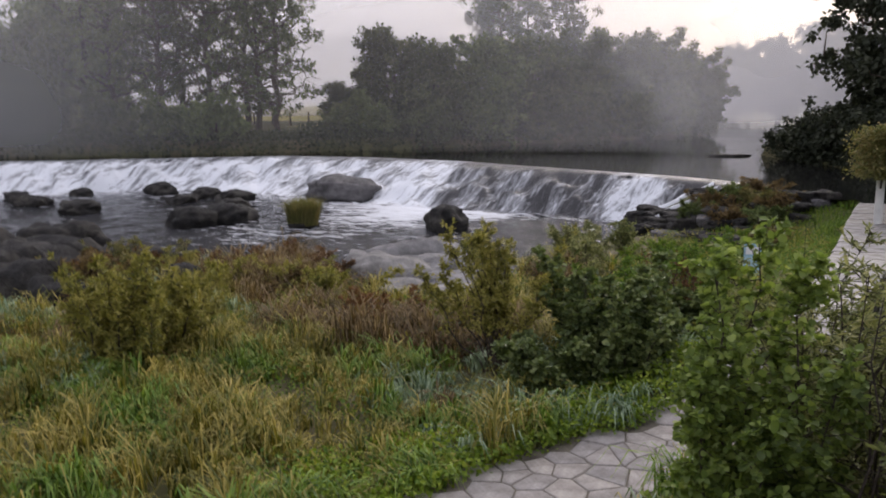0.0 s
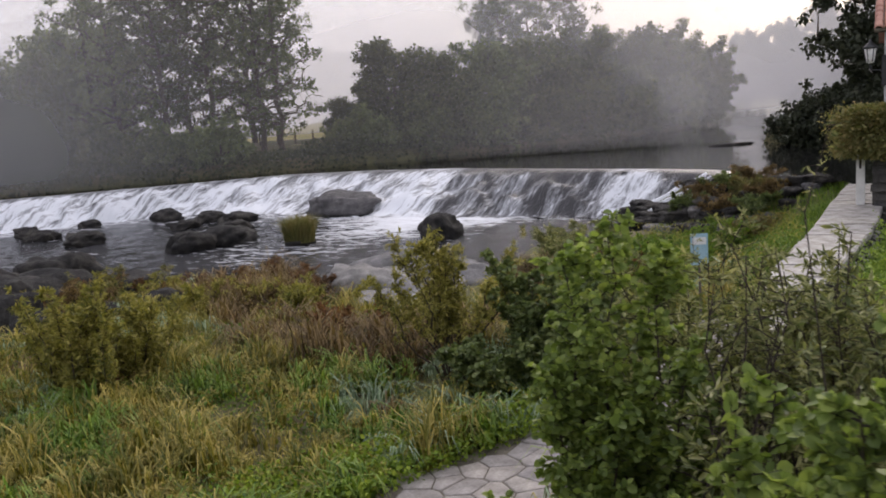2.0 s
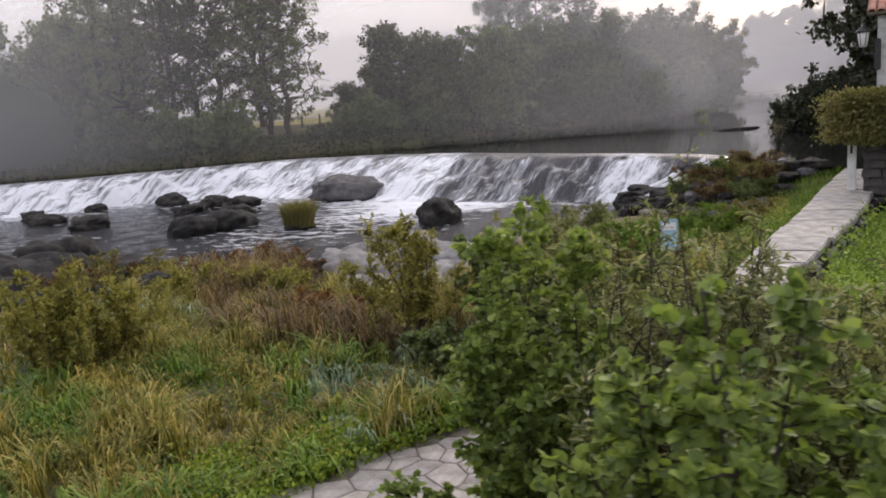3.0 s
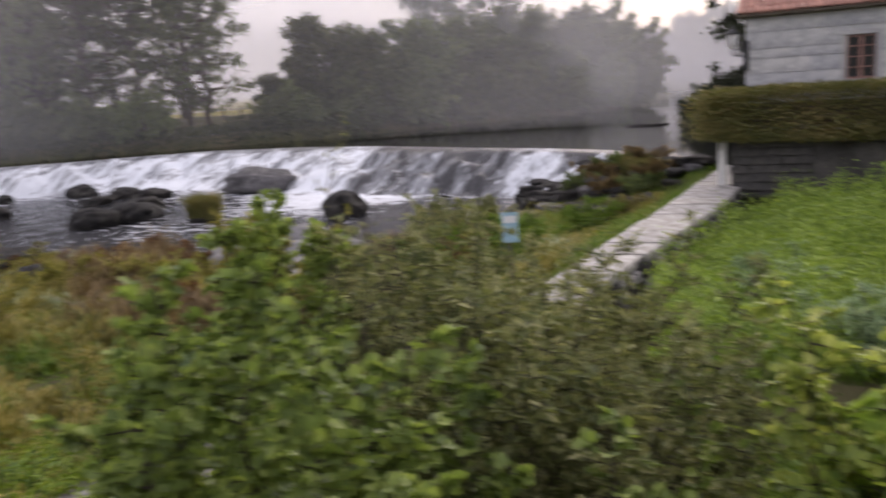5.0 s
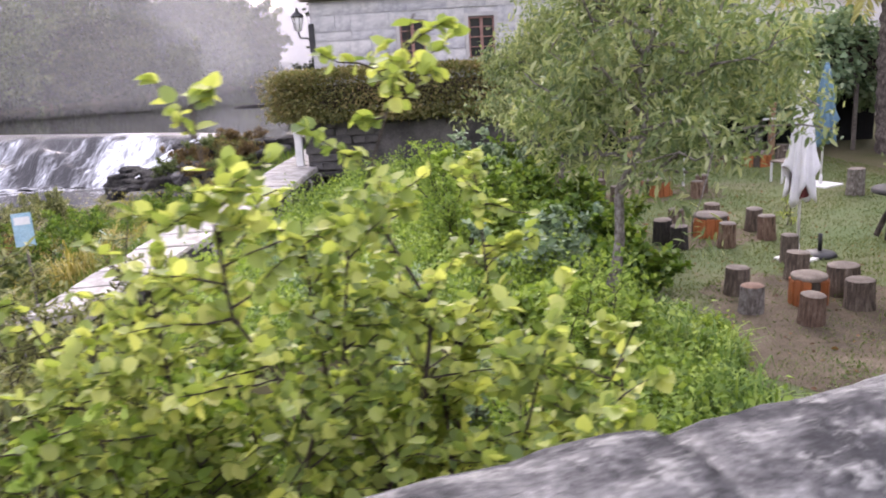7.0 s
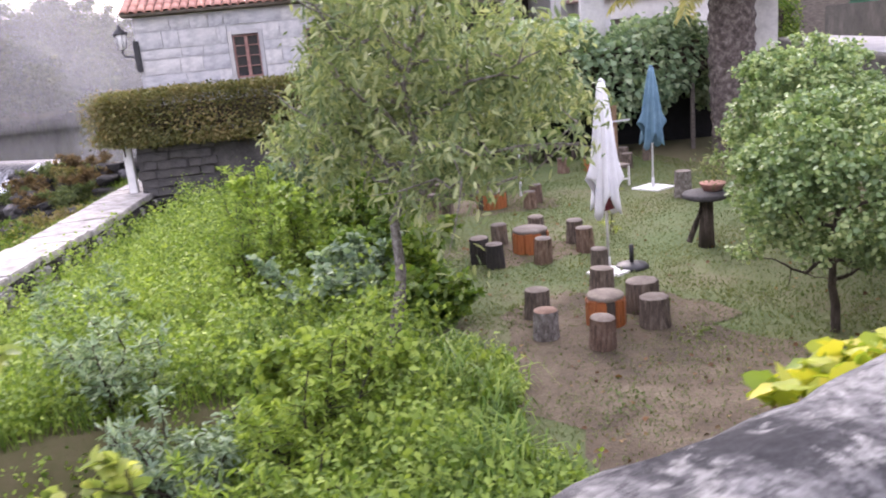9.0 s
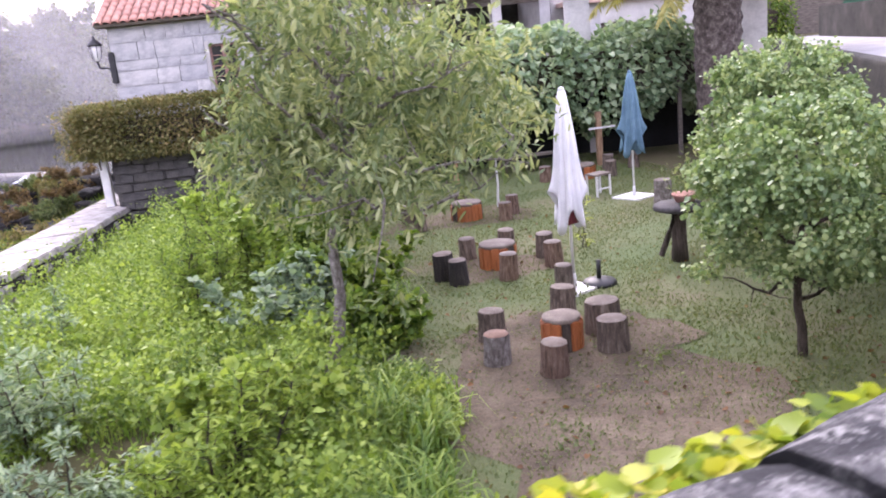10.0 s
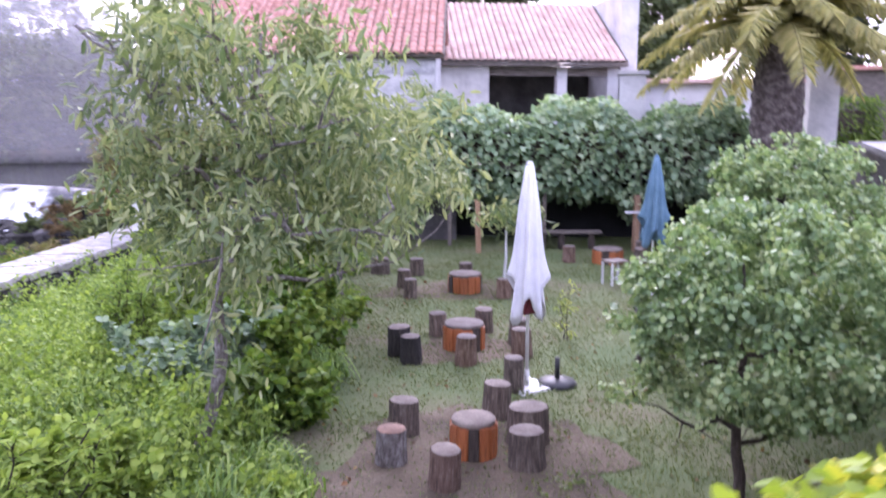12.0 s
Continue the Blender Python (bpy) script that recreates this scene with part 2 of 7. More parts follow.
L_FAR = leaf_mat("far_tree_leaf", (0.030, 0.042, 0.020), (0.070, 0.088, 0.038), (0.15, 0.17, 0.075), 0.8, 0.25, 0.12, 0.45, 0.38)
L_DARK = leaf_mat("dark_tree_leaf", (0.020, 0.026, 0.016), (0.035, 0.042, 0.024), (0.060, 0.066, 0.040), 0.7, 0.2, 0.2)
L_OCHRE = leaf_mat("ochre_grass", (0.045, 0.075, 0.014), (0.21, 0.185, 0.032), (0.55, 0.43, 0.13), 0.6, 0.3, 0.9)
L_GREY = leaf_mat("grey_green_grass", (0.10, 0.16, 0.10), (0.23, 0.31, 0.20), (0.42, 0.50, 0.36), 0.6, 0.3, 0.7)
L_PATHMOSS = leaf_mat("bright_creeping_leaf", (0.10, 0.17, 0.02), (0.21, 0.30, 0.03), (0.36, 0.42, 0.06), 0.6, 0.3, 1.5)
L_SEDGE = leaf_mat("brown_sedge", (0.06, 0.042, 0.022), (0.155, 0.105, 0.048), (0.30, 0.205, 0.095), 0.7, 0.3, 0.9)
L_FOX = leaf_mat("fox_red_dock", (0.20, 0.09, 0.035), (0.36, 0.17, 0.07), (0.50, 0.27, 0.12), 0.7, 0.3, 1.0)
L_RANK = leaf_mat("rank_green_grass", (0.06, 0.12, 0.02), (0.15, 0.25, 0.04), (0.30, 0.38, 0.08), 0.55, 0.35, 1.0)
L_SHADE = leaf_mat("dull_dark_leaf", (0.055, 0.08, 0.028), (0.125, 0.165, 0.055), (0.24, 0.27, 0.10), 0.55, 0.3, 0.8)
L_LAWN = leaf_mat("lawn_grass", (0.085, 0.125, 0.038), (0.13, 0.165, 0.055), (0.19, 0.20, 0.08), 0.6, 0.3, 0.5)

# ground: soil with green and brown drifts
GROUND, t, p, o = base_mat("ground_soil")
geo = t.nodes.new("ShaderNodeNewGeometry")
ga = noise_fac(t, 0.35, 5, 0.6, geo.outputs["Position"])
gb = noise_fac(t, 9.0, 6, 0.7, geo.outputs["Position"])
gmix = node(t, "ShaderNodeMath")
gmix.operation = "MULTIPLY_ADD"
t.links.new(gb, gmix.inputs[0])
gmix.inputs[1].default_value = 0.5
t.links.new(ga, gmix.inputs[2])
gcol = ramp(t, gmix.outputs[0], [(0.45, (0.045, 0.055, 0.018)), (0.68, (0.085, 0.085, 0.03)), (0.95, (0.12, 0.095, 0.05))])
t.links.new(gcol, p.inputs["Base Color"])
p.inputs["Roughness"].default_value = 0.95
bump(t, p, gb, 0.6, 0.05)

LAWN, t, p, o = base_mat("worn_lawn")
geo = t.nodes.new("ShaderNodeNewGeometry")
ga = noise_fac(t, 0.55, 5, 0.65, geo.outputs["Position"])
gb = noise_fac(t, 14.0, 6, 0.7, geo.outputs["Position"])
gmix = node(t, "ShaderNodeMath")
gmix.operation = "MULTIPLY_ADD"
t.links.new(gb, gmix.inputs[0])
gmix.inputs[1].default_value = 0.45
t.links.new(ga, gmix.inputs[2])
gcol = ramp(t, gmix.outputs[0], [(0.58, (0.078, 0.115, 0.036)), (0.78, (0.108, 0.125, 0.048)), (0.98, (0.15, 0.125, 0.075))])
t.links.new(gcol, p.inputs["Base Color"])
p.inputs["Roughness"].default_value = 0.95
bump(t, p, gb, 0.7, 0.03)

DIRT = rough_mat("trodden_earth", (0.085, 0.062, 0.036), (0.155, 0.118, 0.072), (0.25, 0.20, 0.13), 1.1, 30, 0.95, 0.7, 0.03)


def water_mat(name, deep, foam_amount, wave, rough):
    m, t, p, o = base_mat(name)
    geo = t.nodes.new("ShaderNodeNewGeometry")
    pos = geo.outputs["Position"]
    w = noise_fac(t, wave, 5, 0.6, pos, (1, 1.6, 1))
    p.inputs["Roughness"].default_value = rough
    p.inputs["IOR"].default_value = 1.33
    if foam_amount:
        at = t.nodes.new("ShaderNodeAttribute")
        at.attribute_name = "foam"
        f = noise_fac(t, 1.1, 8, 0.72, pos, (0.9, 2.4, 1))
        s = node(t, "ShaderNodeMath")
        s.operation = "ADD"
        t.links.new(f, s.inputs[0])
        t.links.new(at.outputs["Fac"], s.inputs[1])
        k = ramp(t, s.outputs[0], [(0.66, (0, 0, 0)), (0.78, (0.75, 0.75, 0.75)), (1.0, (1, 1, 1))])
        t.links.new(mixc(t, k, deep, (0.80, 0.82, 0.86)), p.inputs["Base Color"])
        t.links.new(mixc(t, k, (rough,) * 3, (0.8,) * 3), p.inputs["Roughness"])
        bump(t, p, w, 0.9, 0.12)
    else:
        p.inputs["Base Color"].default_value = (*deep, 1)
        bump(t, p, w, 0.12, 0.02)
    return m


WATER_LOW = water_mat("rushing_water", (0.012, 0.012, 0.015), 1, 3.5, 0.12)
WATER_UP = water_mat("still_water", (0.014, 0.014, 0.014), 0, 0.6, 0.06)

# water sheeting down the weir: white streaks over dark stone, thinner at its right end
FALL, t, p, o = base_mat("falling_water")
uv = t.nodes.new("ShaderNodeUVMap").outputs[0]
f1 = noise_fac(t, 1.5, 7, 0.65, uv, (1.0, 0.22, 1))
f2 = noise_fac(t, 7.0, 5, 0.7, uv, (1.0, 0.16, 1))
at = t.nodes.new("ShaderNodeAttribute")
at.attribute_name = "foam"
s1 = node(t, "ShaderNodeMath")
s1.operation = "MULTIPLY_ADD"
t.links.new(f2, s1.inputs[0])
s1.inputs[1].default_value = 0.62
t.links.new(f1, s1.inputs[2])
s2 = node(t, "ShaderNodeMath")
s2.operation = "ADD"
t.links.new(s1.outputs[0], s2.inputs[0])
t.links.new(at.outputs["Fac"], s2.inputs[1])
k = ramp(t, s2.outputs[0], [(0.72, (0, 0, 0)), (0.84, (0.30, 0.30, 0.30)), (0.97, (0.97, 0.97, 0.97))])
t.links.new(mixc(t, k, (0.026, 0.025, 0.028), (0.80, 0.82, 0.86)), p.inputs["Base Color"])
t.links.new(mixc(t, k, (0.3,) * 3, (0.75,) * 3), p.inputs["Roughness"])
bump(t, p, s1.outputs[0], 1.0, 0.12)

# morning mist: thin white veils, denser low down, lit by the sky
MIST, t, p, o = base_mat("mist")
t.nodes.remove(p)
geo = t.nodes.new("ShaderNodeNewGeometry")
dn = noise_fac(t, 0.035, 3, 0.5, geo.outputs["Position"], (1, 1, 1.6))
at = t.nodes.new("ShaderNodeAttribute")
at.attribute_name = "thickness"
dm = node(t, "ShaderNodeMath")
dm.operation = "MULTIPLY"
t.links.new(ramp(t, dn, [(0.3, (0.55,) * 3), (0.7, (1.0,) * 3)]), dm.inputs[0])
t.links.new(at.outputs["Fac"], dm.inputs[1])
d1 = node(t, "ShaderNodeBsdfDiffuse", Color=(0.93, 0.92, 0.95, 1))
d2 = node(t, "ShaderNodeBsdfTranslucent", Color=(0.93, 0.92, 0.95, 1))
dmix = t.nodes.new("ShaderNodeMixShader")
t.links.new(d1.outputs[0], dmix.inputs[1])
t.links.new(d2.outputs[0], dmix.inputs[2])
tr = t.nodes.new("ShaderNodeBsdfTransparent")
mx = t.nodes.new("ShaderNodeMixShader")
t.links.new(dm.outputs[0], mx.inputs[0])
t.links.new(tr.outputs[0], mx.inputs[1])
t.links.new(dmix.outputs[0], mx.inputs[2])
t.links.new(mx.outputs[0], o.inputs[0])

# ---- mesh helpers ----
rng = np.random.default_rng(7)


def mesh_np(name, v, polys, material=None, smooth=False):
    """A mesh from vertex rows and equal-sided or mixed polygon arrays."""
    me = bpy.data.meshes.new(name)
    polys = polys if isinstance(polys, list) else [polys]
    polys = [np.asarray(q, int) for q in polys if len(q)]
    v = np.asarray(v, float)
    loops = np.concatenate([q.ravel() for q in polys])
    sizes = np.concatenate([np.full(len(q), q.shape[1]) for q in polys])
    me.vertices.add(len(v))
    me.vertices.foreach_set("co", v.ravel())
    me.loops.add(len(loops))
    me.loops.foreach_set("vertex_index", loops)
    me.polygons.add(len(sizes))
    me.polygons.foreach_set("loop_start", np.concatenate([[0], np.cumsum(sizes)[:-1]]))
    me.polygons.foreach_set("loop_total", sizes)
    if smooth:
        me.polygons.foreach_set("use_smooth", np.ones(len(sizes), bool))
    me.update(calc_edges=True)
    me.validate()
    if material:
        me.materials.append(material)
    return me


def part(name, data, material, parent, label=""):
    """One mesh object, from a bmesh or a mesh, under a thing or a part."""
    if isinstance(data, bmesh.types.BMesh):
        me = bpy.data.meshes.new(name)
        data.to_mesh(me)
        data.free()
    else:
        me = data
    if material and not me.materials:
        me.materials.append(material)
    ob = new(name, me)
    if parent:
        ob.parent = parent
    return tagged(ob, label)


def thing(name, m, label, category, group="", kind=""):
    ob = new(name)
    ob.matrix_basis = m
    return tagged(ob, label, category, group, kind)


def box_bm(x0, x1, y0, y1, z0, z1, bevel=0.0):
    bm = bmesh.new()
    bmesh.ops.create_cube(bm, size=1)
    for q in bm.verts:
        q.co = Vector(((x0 + x1) / 2 + q.co.x * (x1 - x0), (y0 + y1) / 2 + q.co.y * (y1 - y0), (z0 + z1) / 2 + q.co.z * (z1 - z0)))
    if bevel:
        bmesh.ops.bevel(bm, geom=bm.edges[:], offset=bevel, segments=2, affect="EDGES")
    return bm


def merge(chunks):
    """Joins (verts, polys) chunks, the polys grouped by their number of sides."""
    vs, groups, k = [], {}, 0
    for v, q in chunks:
        for some in q if isinstance(q, list) else [q]:
            some = np.asarray(some, int)
            if len(some):
                groups.setdefault(some.shape[1], []).append(some + k)
        vs.append(v)
        k += len(v)
    return np.concatenate(vs), [np.concatenate(g) for g in groups.values()]


def tube(pts, radii, sides=6):
    pts = np.asarray(pts, float)
    radii = np.broadcast_to(radii, len(pts))
    d = np.gradient(pts, axis=0)
    d /= np.linalg.norm(d, axis=1, keepdims=True) + 1e-9
    ref = np.where(np.abs(d[:, 2:3]) > 0.9, [[1.0, 0, 0]], [[0, 0, 1.0]])
    a = np.cross(d, ref)
    a /= np.linalg.norm(a, axis=1, keepdims=True) + 1e-9
    b = np.cross(d, a)
    ang = np.linspace(0, 2 * np.pi, sides, endpoint=False)
    ring = pts[:, None] + radii[:, None, None] * (np.cos(ang)[None, :, None] * a[:, None] + np.sin(ang)[None, :, None] * b[:, None])
    i, j = np.meshgrid(np.arange(len(pts) - 1), np.arange(sides), indexing="ij")
    n = (j + 1) % sides
    quads = np.stack([i * sides + j, i * sides + n, (i + 1) * sides + n, (i + 1) * sides + j], -1).reshape(-1, 4)
    return ring.reshape(-1, 3), quads


def revolve(profile, sides=16, wobble=0.0):
    """Closed solid of revolution from (radius, z) rows."""
    ang = np.linspace(0, 2 * np.pi, sides, endpoint=False)
    w = 1 + wobble * (np.sin(ang * 3 + 1) * 0.6 + np.sin(ang * 5) * 0.4)
    v = np.concatenate([np.stack([r * w * np.cos(ang), r * w * np.sin(ang), np.full(sides, z)], 1) for r, z in profile])
    i, j = np.meshgrid(np.arange(len(profile) - 1), np.arange(sides), indexing="ij")
    n = (j + 1) % sides
    quads = np.stack([i * sides + j, i * sides + n, (i + 1) * sides + n, (i + 1) * sides + j], -1).reshape(-1, 4)
    k = len(profile) - 1
    caps = np.array([np.arange(sides)[::-1], k * sides + np.arange(sides)])
    return v, [quads, caps]


# leaf outlines: (across, along), from the base round to the tip on one side
SHAPES = {
    "ovate": np.array([(0.0, 0.0), (0.30, 0.12), (0.46, 0.42), (0.34, 0.78), (0.0, 1.0)]),
    "lance": np.array([(0.0, 0.0), (0.10, 0.2), (0.15, 0.5), (0.10, 0.8), (0.0, 1.0)]),
    "blade": np.array([(0.0, 0.0), (0.045, 0.2), (0.05, 0.5), (0.03, 0.8), (0.0, 1.0)]),
    "diamond": np.array([(0.0, 0.0), (0.36, 0.45), (0.0, 1.0)]),
    "lobed": np.array([(0.0, 0.0), (0.36, -0.06), (0.52, 0.32), (0.36, 0.52), (0.26, 0.80), (0.0, 1.0)]),
}


def unit(a):
    return a / (np.linalg.norm(a, axis=-1, keepdims=True) + 1e-9)


def leaves(pos, along, size, shape="ovate", fold=0.25, droop=0.25, face=None):
    """Leaves at pos, pointing along, of the given lengths: two halves folded on the midrib."""
    n = len(pos)
    size = np.broadcast_to(size, n)[:, None, None]
    along = unit(along)
    up = rng.normal(size=(n, 3)) * 0.55 + (np.array([0, 0, 1.0]) if face is None else face)
    side = unit(np.cross(along, up))
    nor = np.cross(side, along)
    sh = SHAPES[shape]
    x, y = sh[:, 0], sh[:, 1]
    mid = len(sh)
    xs, ys = np.r_[x, -x[1:-1]], np.r_[y, y[1:-1]]
    h = fold * np.abs(xs) - droop * ys**2
    v = pos[:, None] + size * (xs[None, :, None] * side[:, None] + ys[None, :, None] * along[:, None] + h[None, :, None] * nor[:, None])
    k = len(xs)
    right = np.arange(mid)
    left = np.r_[0, mid - 1, np.arange(k - 1, mid - 1, -1)]
    base = (np.arange(n) * k)[:, None]
    return v.reshape(-1, 3), np.concatenate([base + right, base + left])


def blades(pos, height, width, lean, tone=None):
    """Grass blades: bent strips that taper to a tip."""
    n = len(pos)
    ang = rng.uniform(0, 2 * np.pi, n)
    side = np.stack([np.cos(ang), np.sin(ang), np.zeros(n)], 1)
    la = rng.uniform(0, 2 * np.pi, n)
    out = np.stack([np.cos(la), np.sin(la), np.zeros(n)], 1) * (np.asarray(lean) * rng.uniform(0.3, 1.3, n))[:, None]
    h = np.broadcast_to(height, n)[:, None] * rng.uniform(0.6, 1.2, n)[:, None]
    w = np.broadcast_to(width, n)[:, None]
    up = np.array([0, 0, 1.0])
    v = np.stack([pos - side * w, pos + side * w,
                  pos + h * (0.6 * up + 0.35 * out) + side * w * 0.8, pos + h * (0.6 * up + 0.35 * out) - side * w * 0.8,
                  pos + h * ((0.92 - 0.35 * np.linalg.norm(out, axis=1, keepdims=True)) * up + out)], 1).reshape(-1, 3)
    b = (np.arange(n) * 5)[:, None]
    return v, [b + np.array([0, 1, 2, 3]), b + np.array([3, 2, 4])]


def curve_pts(a, b, sag=0.0, wob=0.05, n=7):
    a, b = np.asarray(a, float), np.asarray(b, float)
    s = np.linspace(0, 1, n)[:, None]
    p = a + (b - a) * s
    p[:, 2] += sag * 4 * (s * (1 - s))[:, 0]
    p[1:-1] += rng.normal(size=(n - 2, 3)) * wob * np.linalg.norm(b - a) * 0.35
    return p


def shrub(name, base, stems, twigs, per_twig, leaf, shape, lmat, label, category="shrub", group="", bark=None, twig_len=0.45, droop=0.3,
          low=0.12, thick=0.02, fill=0.25, up=0.35):
    """A shrub: each stem (dx, dy, height) is a part with its twigs; the leaves along twigs and stems are one part."""
    th = thing(name, pose(*base), label, category, group)
    lp, ld, chunks = [], [], []
    for dx, dy, h in stems:
        root = np.array([dx * 0.15 + rng.normal() * 0.05, dy * 0.15 + rng.normal() * 0.05, -0.08])
        st = curve_pts(root, (dx, dy, h), 0.0, 0.06, 8)
        part("stem", mesh_np("stem", *tube(st, np.linspace(thick, thick * 0.2, 8), 5), bark or BARK, True), None, th)
        for _ in range(twigs):
            f = rng.uniform(low, 1.0)
            i = min(int(f * 7), 6)
            q = st[i] + (st[i + 1] - st[i]) * (f * 7 - i)
            a = rng.uniform(0, 2 * np.pi)
            ln = twig_len * rng.uniform(0.5, 1.2) * (1.15 - 0.75 * f)
            way = unit(np.array([np.cos(a), np.sin(a), up + rng.normal() * 0.35]))
            tw = curve_pts(q, q + way * ln, 0.0, 0.08, 5)
            chunks.append(tube(tw, np.linspace(thick * 0.3, thick * 0.1, 5), 3))
            s = rng.uniform(0.1, 1.0, per_twig)
            s[0] = 1.0
            for si in s:
                k = min(int(si * 4), 3)
                lp.append(tw[k] + (tw[k + 1] - tw[k]) * (si * 4 - k))
                ld.append(way * 0.6 + rng.normal(size=3) * 0.7 + np.array([0, 0, 0.15]))
        tip = int(per_twig * 1.5)
        for si in rng.uniform(0.55, 1.0, tip):
            i = min(int(si * 7), 6)
            lp.append(st[i] + (st[i + 1] - st[i]) * (si * 7 - i))
            ld.append(np.array([rng.normal(), rng.normal(), 0.5]))
    v, q = merge(chunks)
    tagged(part("branchwork", mesh_np("branchwork", v, q, bark or BARK, True), None, th), kind="stuff")
    v, q = leaves(np.array(lp), np.array(ld), leaf * rng.uniform(0.6, 1.15, len(lp)), shape, 0.2, droop)
    part("foliage", mesh_np("foliage", v, q, lmat), None, th)
    return th


def tree(name, m, height, trunk_r, fork, limbs, spread, crown_z, clumps, per, leaf, shape, lmat, label, group="", squash=0.8, ball=None, bark=None, trunk_bow=0.1, inside=None):
    """A tree: tapered trunk, limbs that fork into the crown, and a crown of many leaf clumps about the limbs' ends."""
    th = thing(name, m, label, "tree", group)
    bark = bark or BARK
    top = np.array([rng.normal() * trunk_bow, rng.normal() * trunk_bow, height * 0.86])
    tr = curve_pts((0, 0, -0.3), top, 0, 0.04, 10)
    part("trunk", mesh_np("trunk", *tube(tr, np.linspace(trunk_r, trunk_r * 0.18, 10), 10), bark, True), None, th)
    ends = []
    for i in range(limbs):
        f = fork + (0.95 - fork) * (i + rng.uniform(0, 0.8)) / limbs
        k = min(int(f * 9), 8)
        q = tr[k] + (tr[k + 1] - tr[k]) * (f * 9 - k)
        a = i * 2.4 + rng.uniform(-0.5, 0.5)
        ln = spread * rng.uniform(0.65, 1.1) * (1.0 if f < 0.6 else 1.5 - 0.95 * f)
        e = q + np.array([np.cos(a) * ln, np.sin(a) * ln, ln * rng.uniform(0.15, 0.6)])
        lb = curve_pts(q, e, -0.04 * ln, 0.1, 7)
        chunks = [tube(lb, np.linspace(trunk_r * 0.4, trunk_r * 0.07, 7), 6)]
        for _ in range(4):
            j = rng.integers(2, 7)
            b = lb[j] + unit(rng.normal(size=3) + np.array([0, 0, 0.3])) * ln * rng.uniform(0.2, 0.45)
            chunks.append(tube(curve_pts(lb[j], b, 0, 0.1, 4), np.linspace(trunk_r * 0.14, trunk_r * 0.04, 4), 4))
            ends.append(b)
        ends += [lb[3], lb[4], lb[5], lb[6]]
        v, q = merge(chunks)
        part("limb", mesh_np("limb", v, q, bark, True), None, th)
    ends = np.array(ends)
    cz = crown_z * height
    ends = ends[ends[:, 2] > cz] if (ends[:, 2] > cz).sum() > 5 else ends
    c = ends[rng.integers(0, len(ends), clumps)] + rng.normal(size=(clumps, 3)) * spread * np.array([0.13, 0.13, 0.10])
    if ball is not None:
        c = np.concatenate([c, ball])
    if inside is not None:
        c = c[inside(c)]
    rad = spread * rng.uniform(0.09, 0.2, len(c))
    off = unit(rng.normal(size=(len(c), per, 3))) * (rng.uniform(0.25, 1.0, (len(c), per, 1)) * rad[:, None, None])
    off[..., 2] *= squash
    pos = (c[:, None] + off).reshape(-1, 3)
    way = off.reshape(-1, 3) * 1.2 / spread + rng.normal(size=(len(pos), 3)) * 0.4 + np.array([0, 0, -0.25])
    v, q = leaves(pos, way, leaf * rng.uniform(0.6, 1.2, len(pos)), shape, 0.2, 0.2)
    part("crown", mesh_np("crown", v, q, lmat), None, th)
    return th


# ---- ground ----
CREST = np.array([(-75, 26), (-55, 33), (-42, 39.5), (-35.5, 43.2), (-26.5, 49.0), (-19, 48.6), (-12, 46.0), (-4.4, 41.3), (0.6, 38.4), (2.6, 36.8), (3.8, 35.2)])
BASE = np.array([(-75, 22), (-55, 30), (-37.5, 37.8), (-31.8, 43.0), (-24.4, 43.0), (-17, 40.4), (-11.2, 38.6), (-6.6, 38.0), (-1.4, 36.6), (1.0, 34.9), (2.0, 33.6)])
UP_LEVEL, LOW_LEVEL = -1.32, -3.2


def lerp(x, xs, ys):
    return np.interp(x, xs, ys)


def smooth01(a):
    a = np.clip(a, 0, 1)
    return a * a * (3 - 2 * a)


def walk_x(y):
    """The middle of the stone walkway, by y."""
    return lerp(y, [10, 12, 15, 17.2, 20, 22, 25, 29, 34], [4.65, 5.0, 5.6, 6.08, 6.72, 7.1, 7.6, 8.35, 9.4])


def walk_half(y):
    """Half the width of the stone walkway, by y."""
    return lerp(y, [11.3, 14, 18, 22], [0.40, 0.48, 0.60, 0.66])


def shore_y(x):
    return lerp(x, [-60, -20, -14.2, -11.6, -7.6, -3.7, -2.4, 1.7, 3.6, 6], [8, 12, 15.3, 20.6, 22.2, 22.6, 28.5, 32.2, 33.0, 34])


def far_bank_y(x):
    return lerp(x, [-80, -50, -41, -31, -22, -14, -7, -1, 1.5, 4], [34, 42, 46.0, 52, 58.5, 68, 79, 92, 140, 400])


def right_bank_x(y):
    return lerp(y, [30, 34, 40, 46, 50, 54, 56.5, 59, 64, 100, 200, 400], [8.8, 9.4, 9.2, 8.8, 7.6, 6.2, 5.0, 8.5, 11, 15, 22, 30])


def wall_x(y):
    """The retaining wall of the road, by y."""
    return 19.9 + 0.571 * (y - 9.8)


PATH_EDGE = [(6.0, -0.3, 2.6), (7.5, 0.45, 2.9), (8.4, 1.0, 3.2), (9.4, 1.65, 3.6), (10.0, 2.35, 4.0), (11.0, 2.85, 4.6), (12.2, 3.4, 4.5), (13.2, 4.0, 4.75)]
pe = np.array(PATH_EDGE)
POND = np.vstack([CREST, [(8.6, 29.9), (9.2, 29.2)]])


def path_z(x, y):
    return -2.40 + 0.75 * smooth01((y - 10.2) / 3.2)


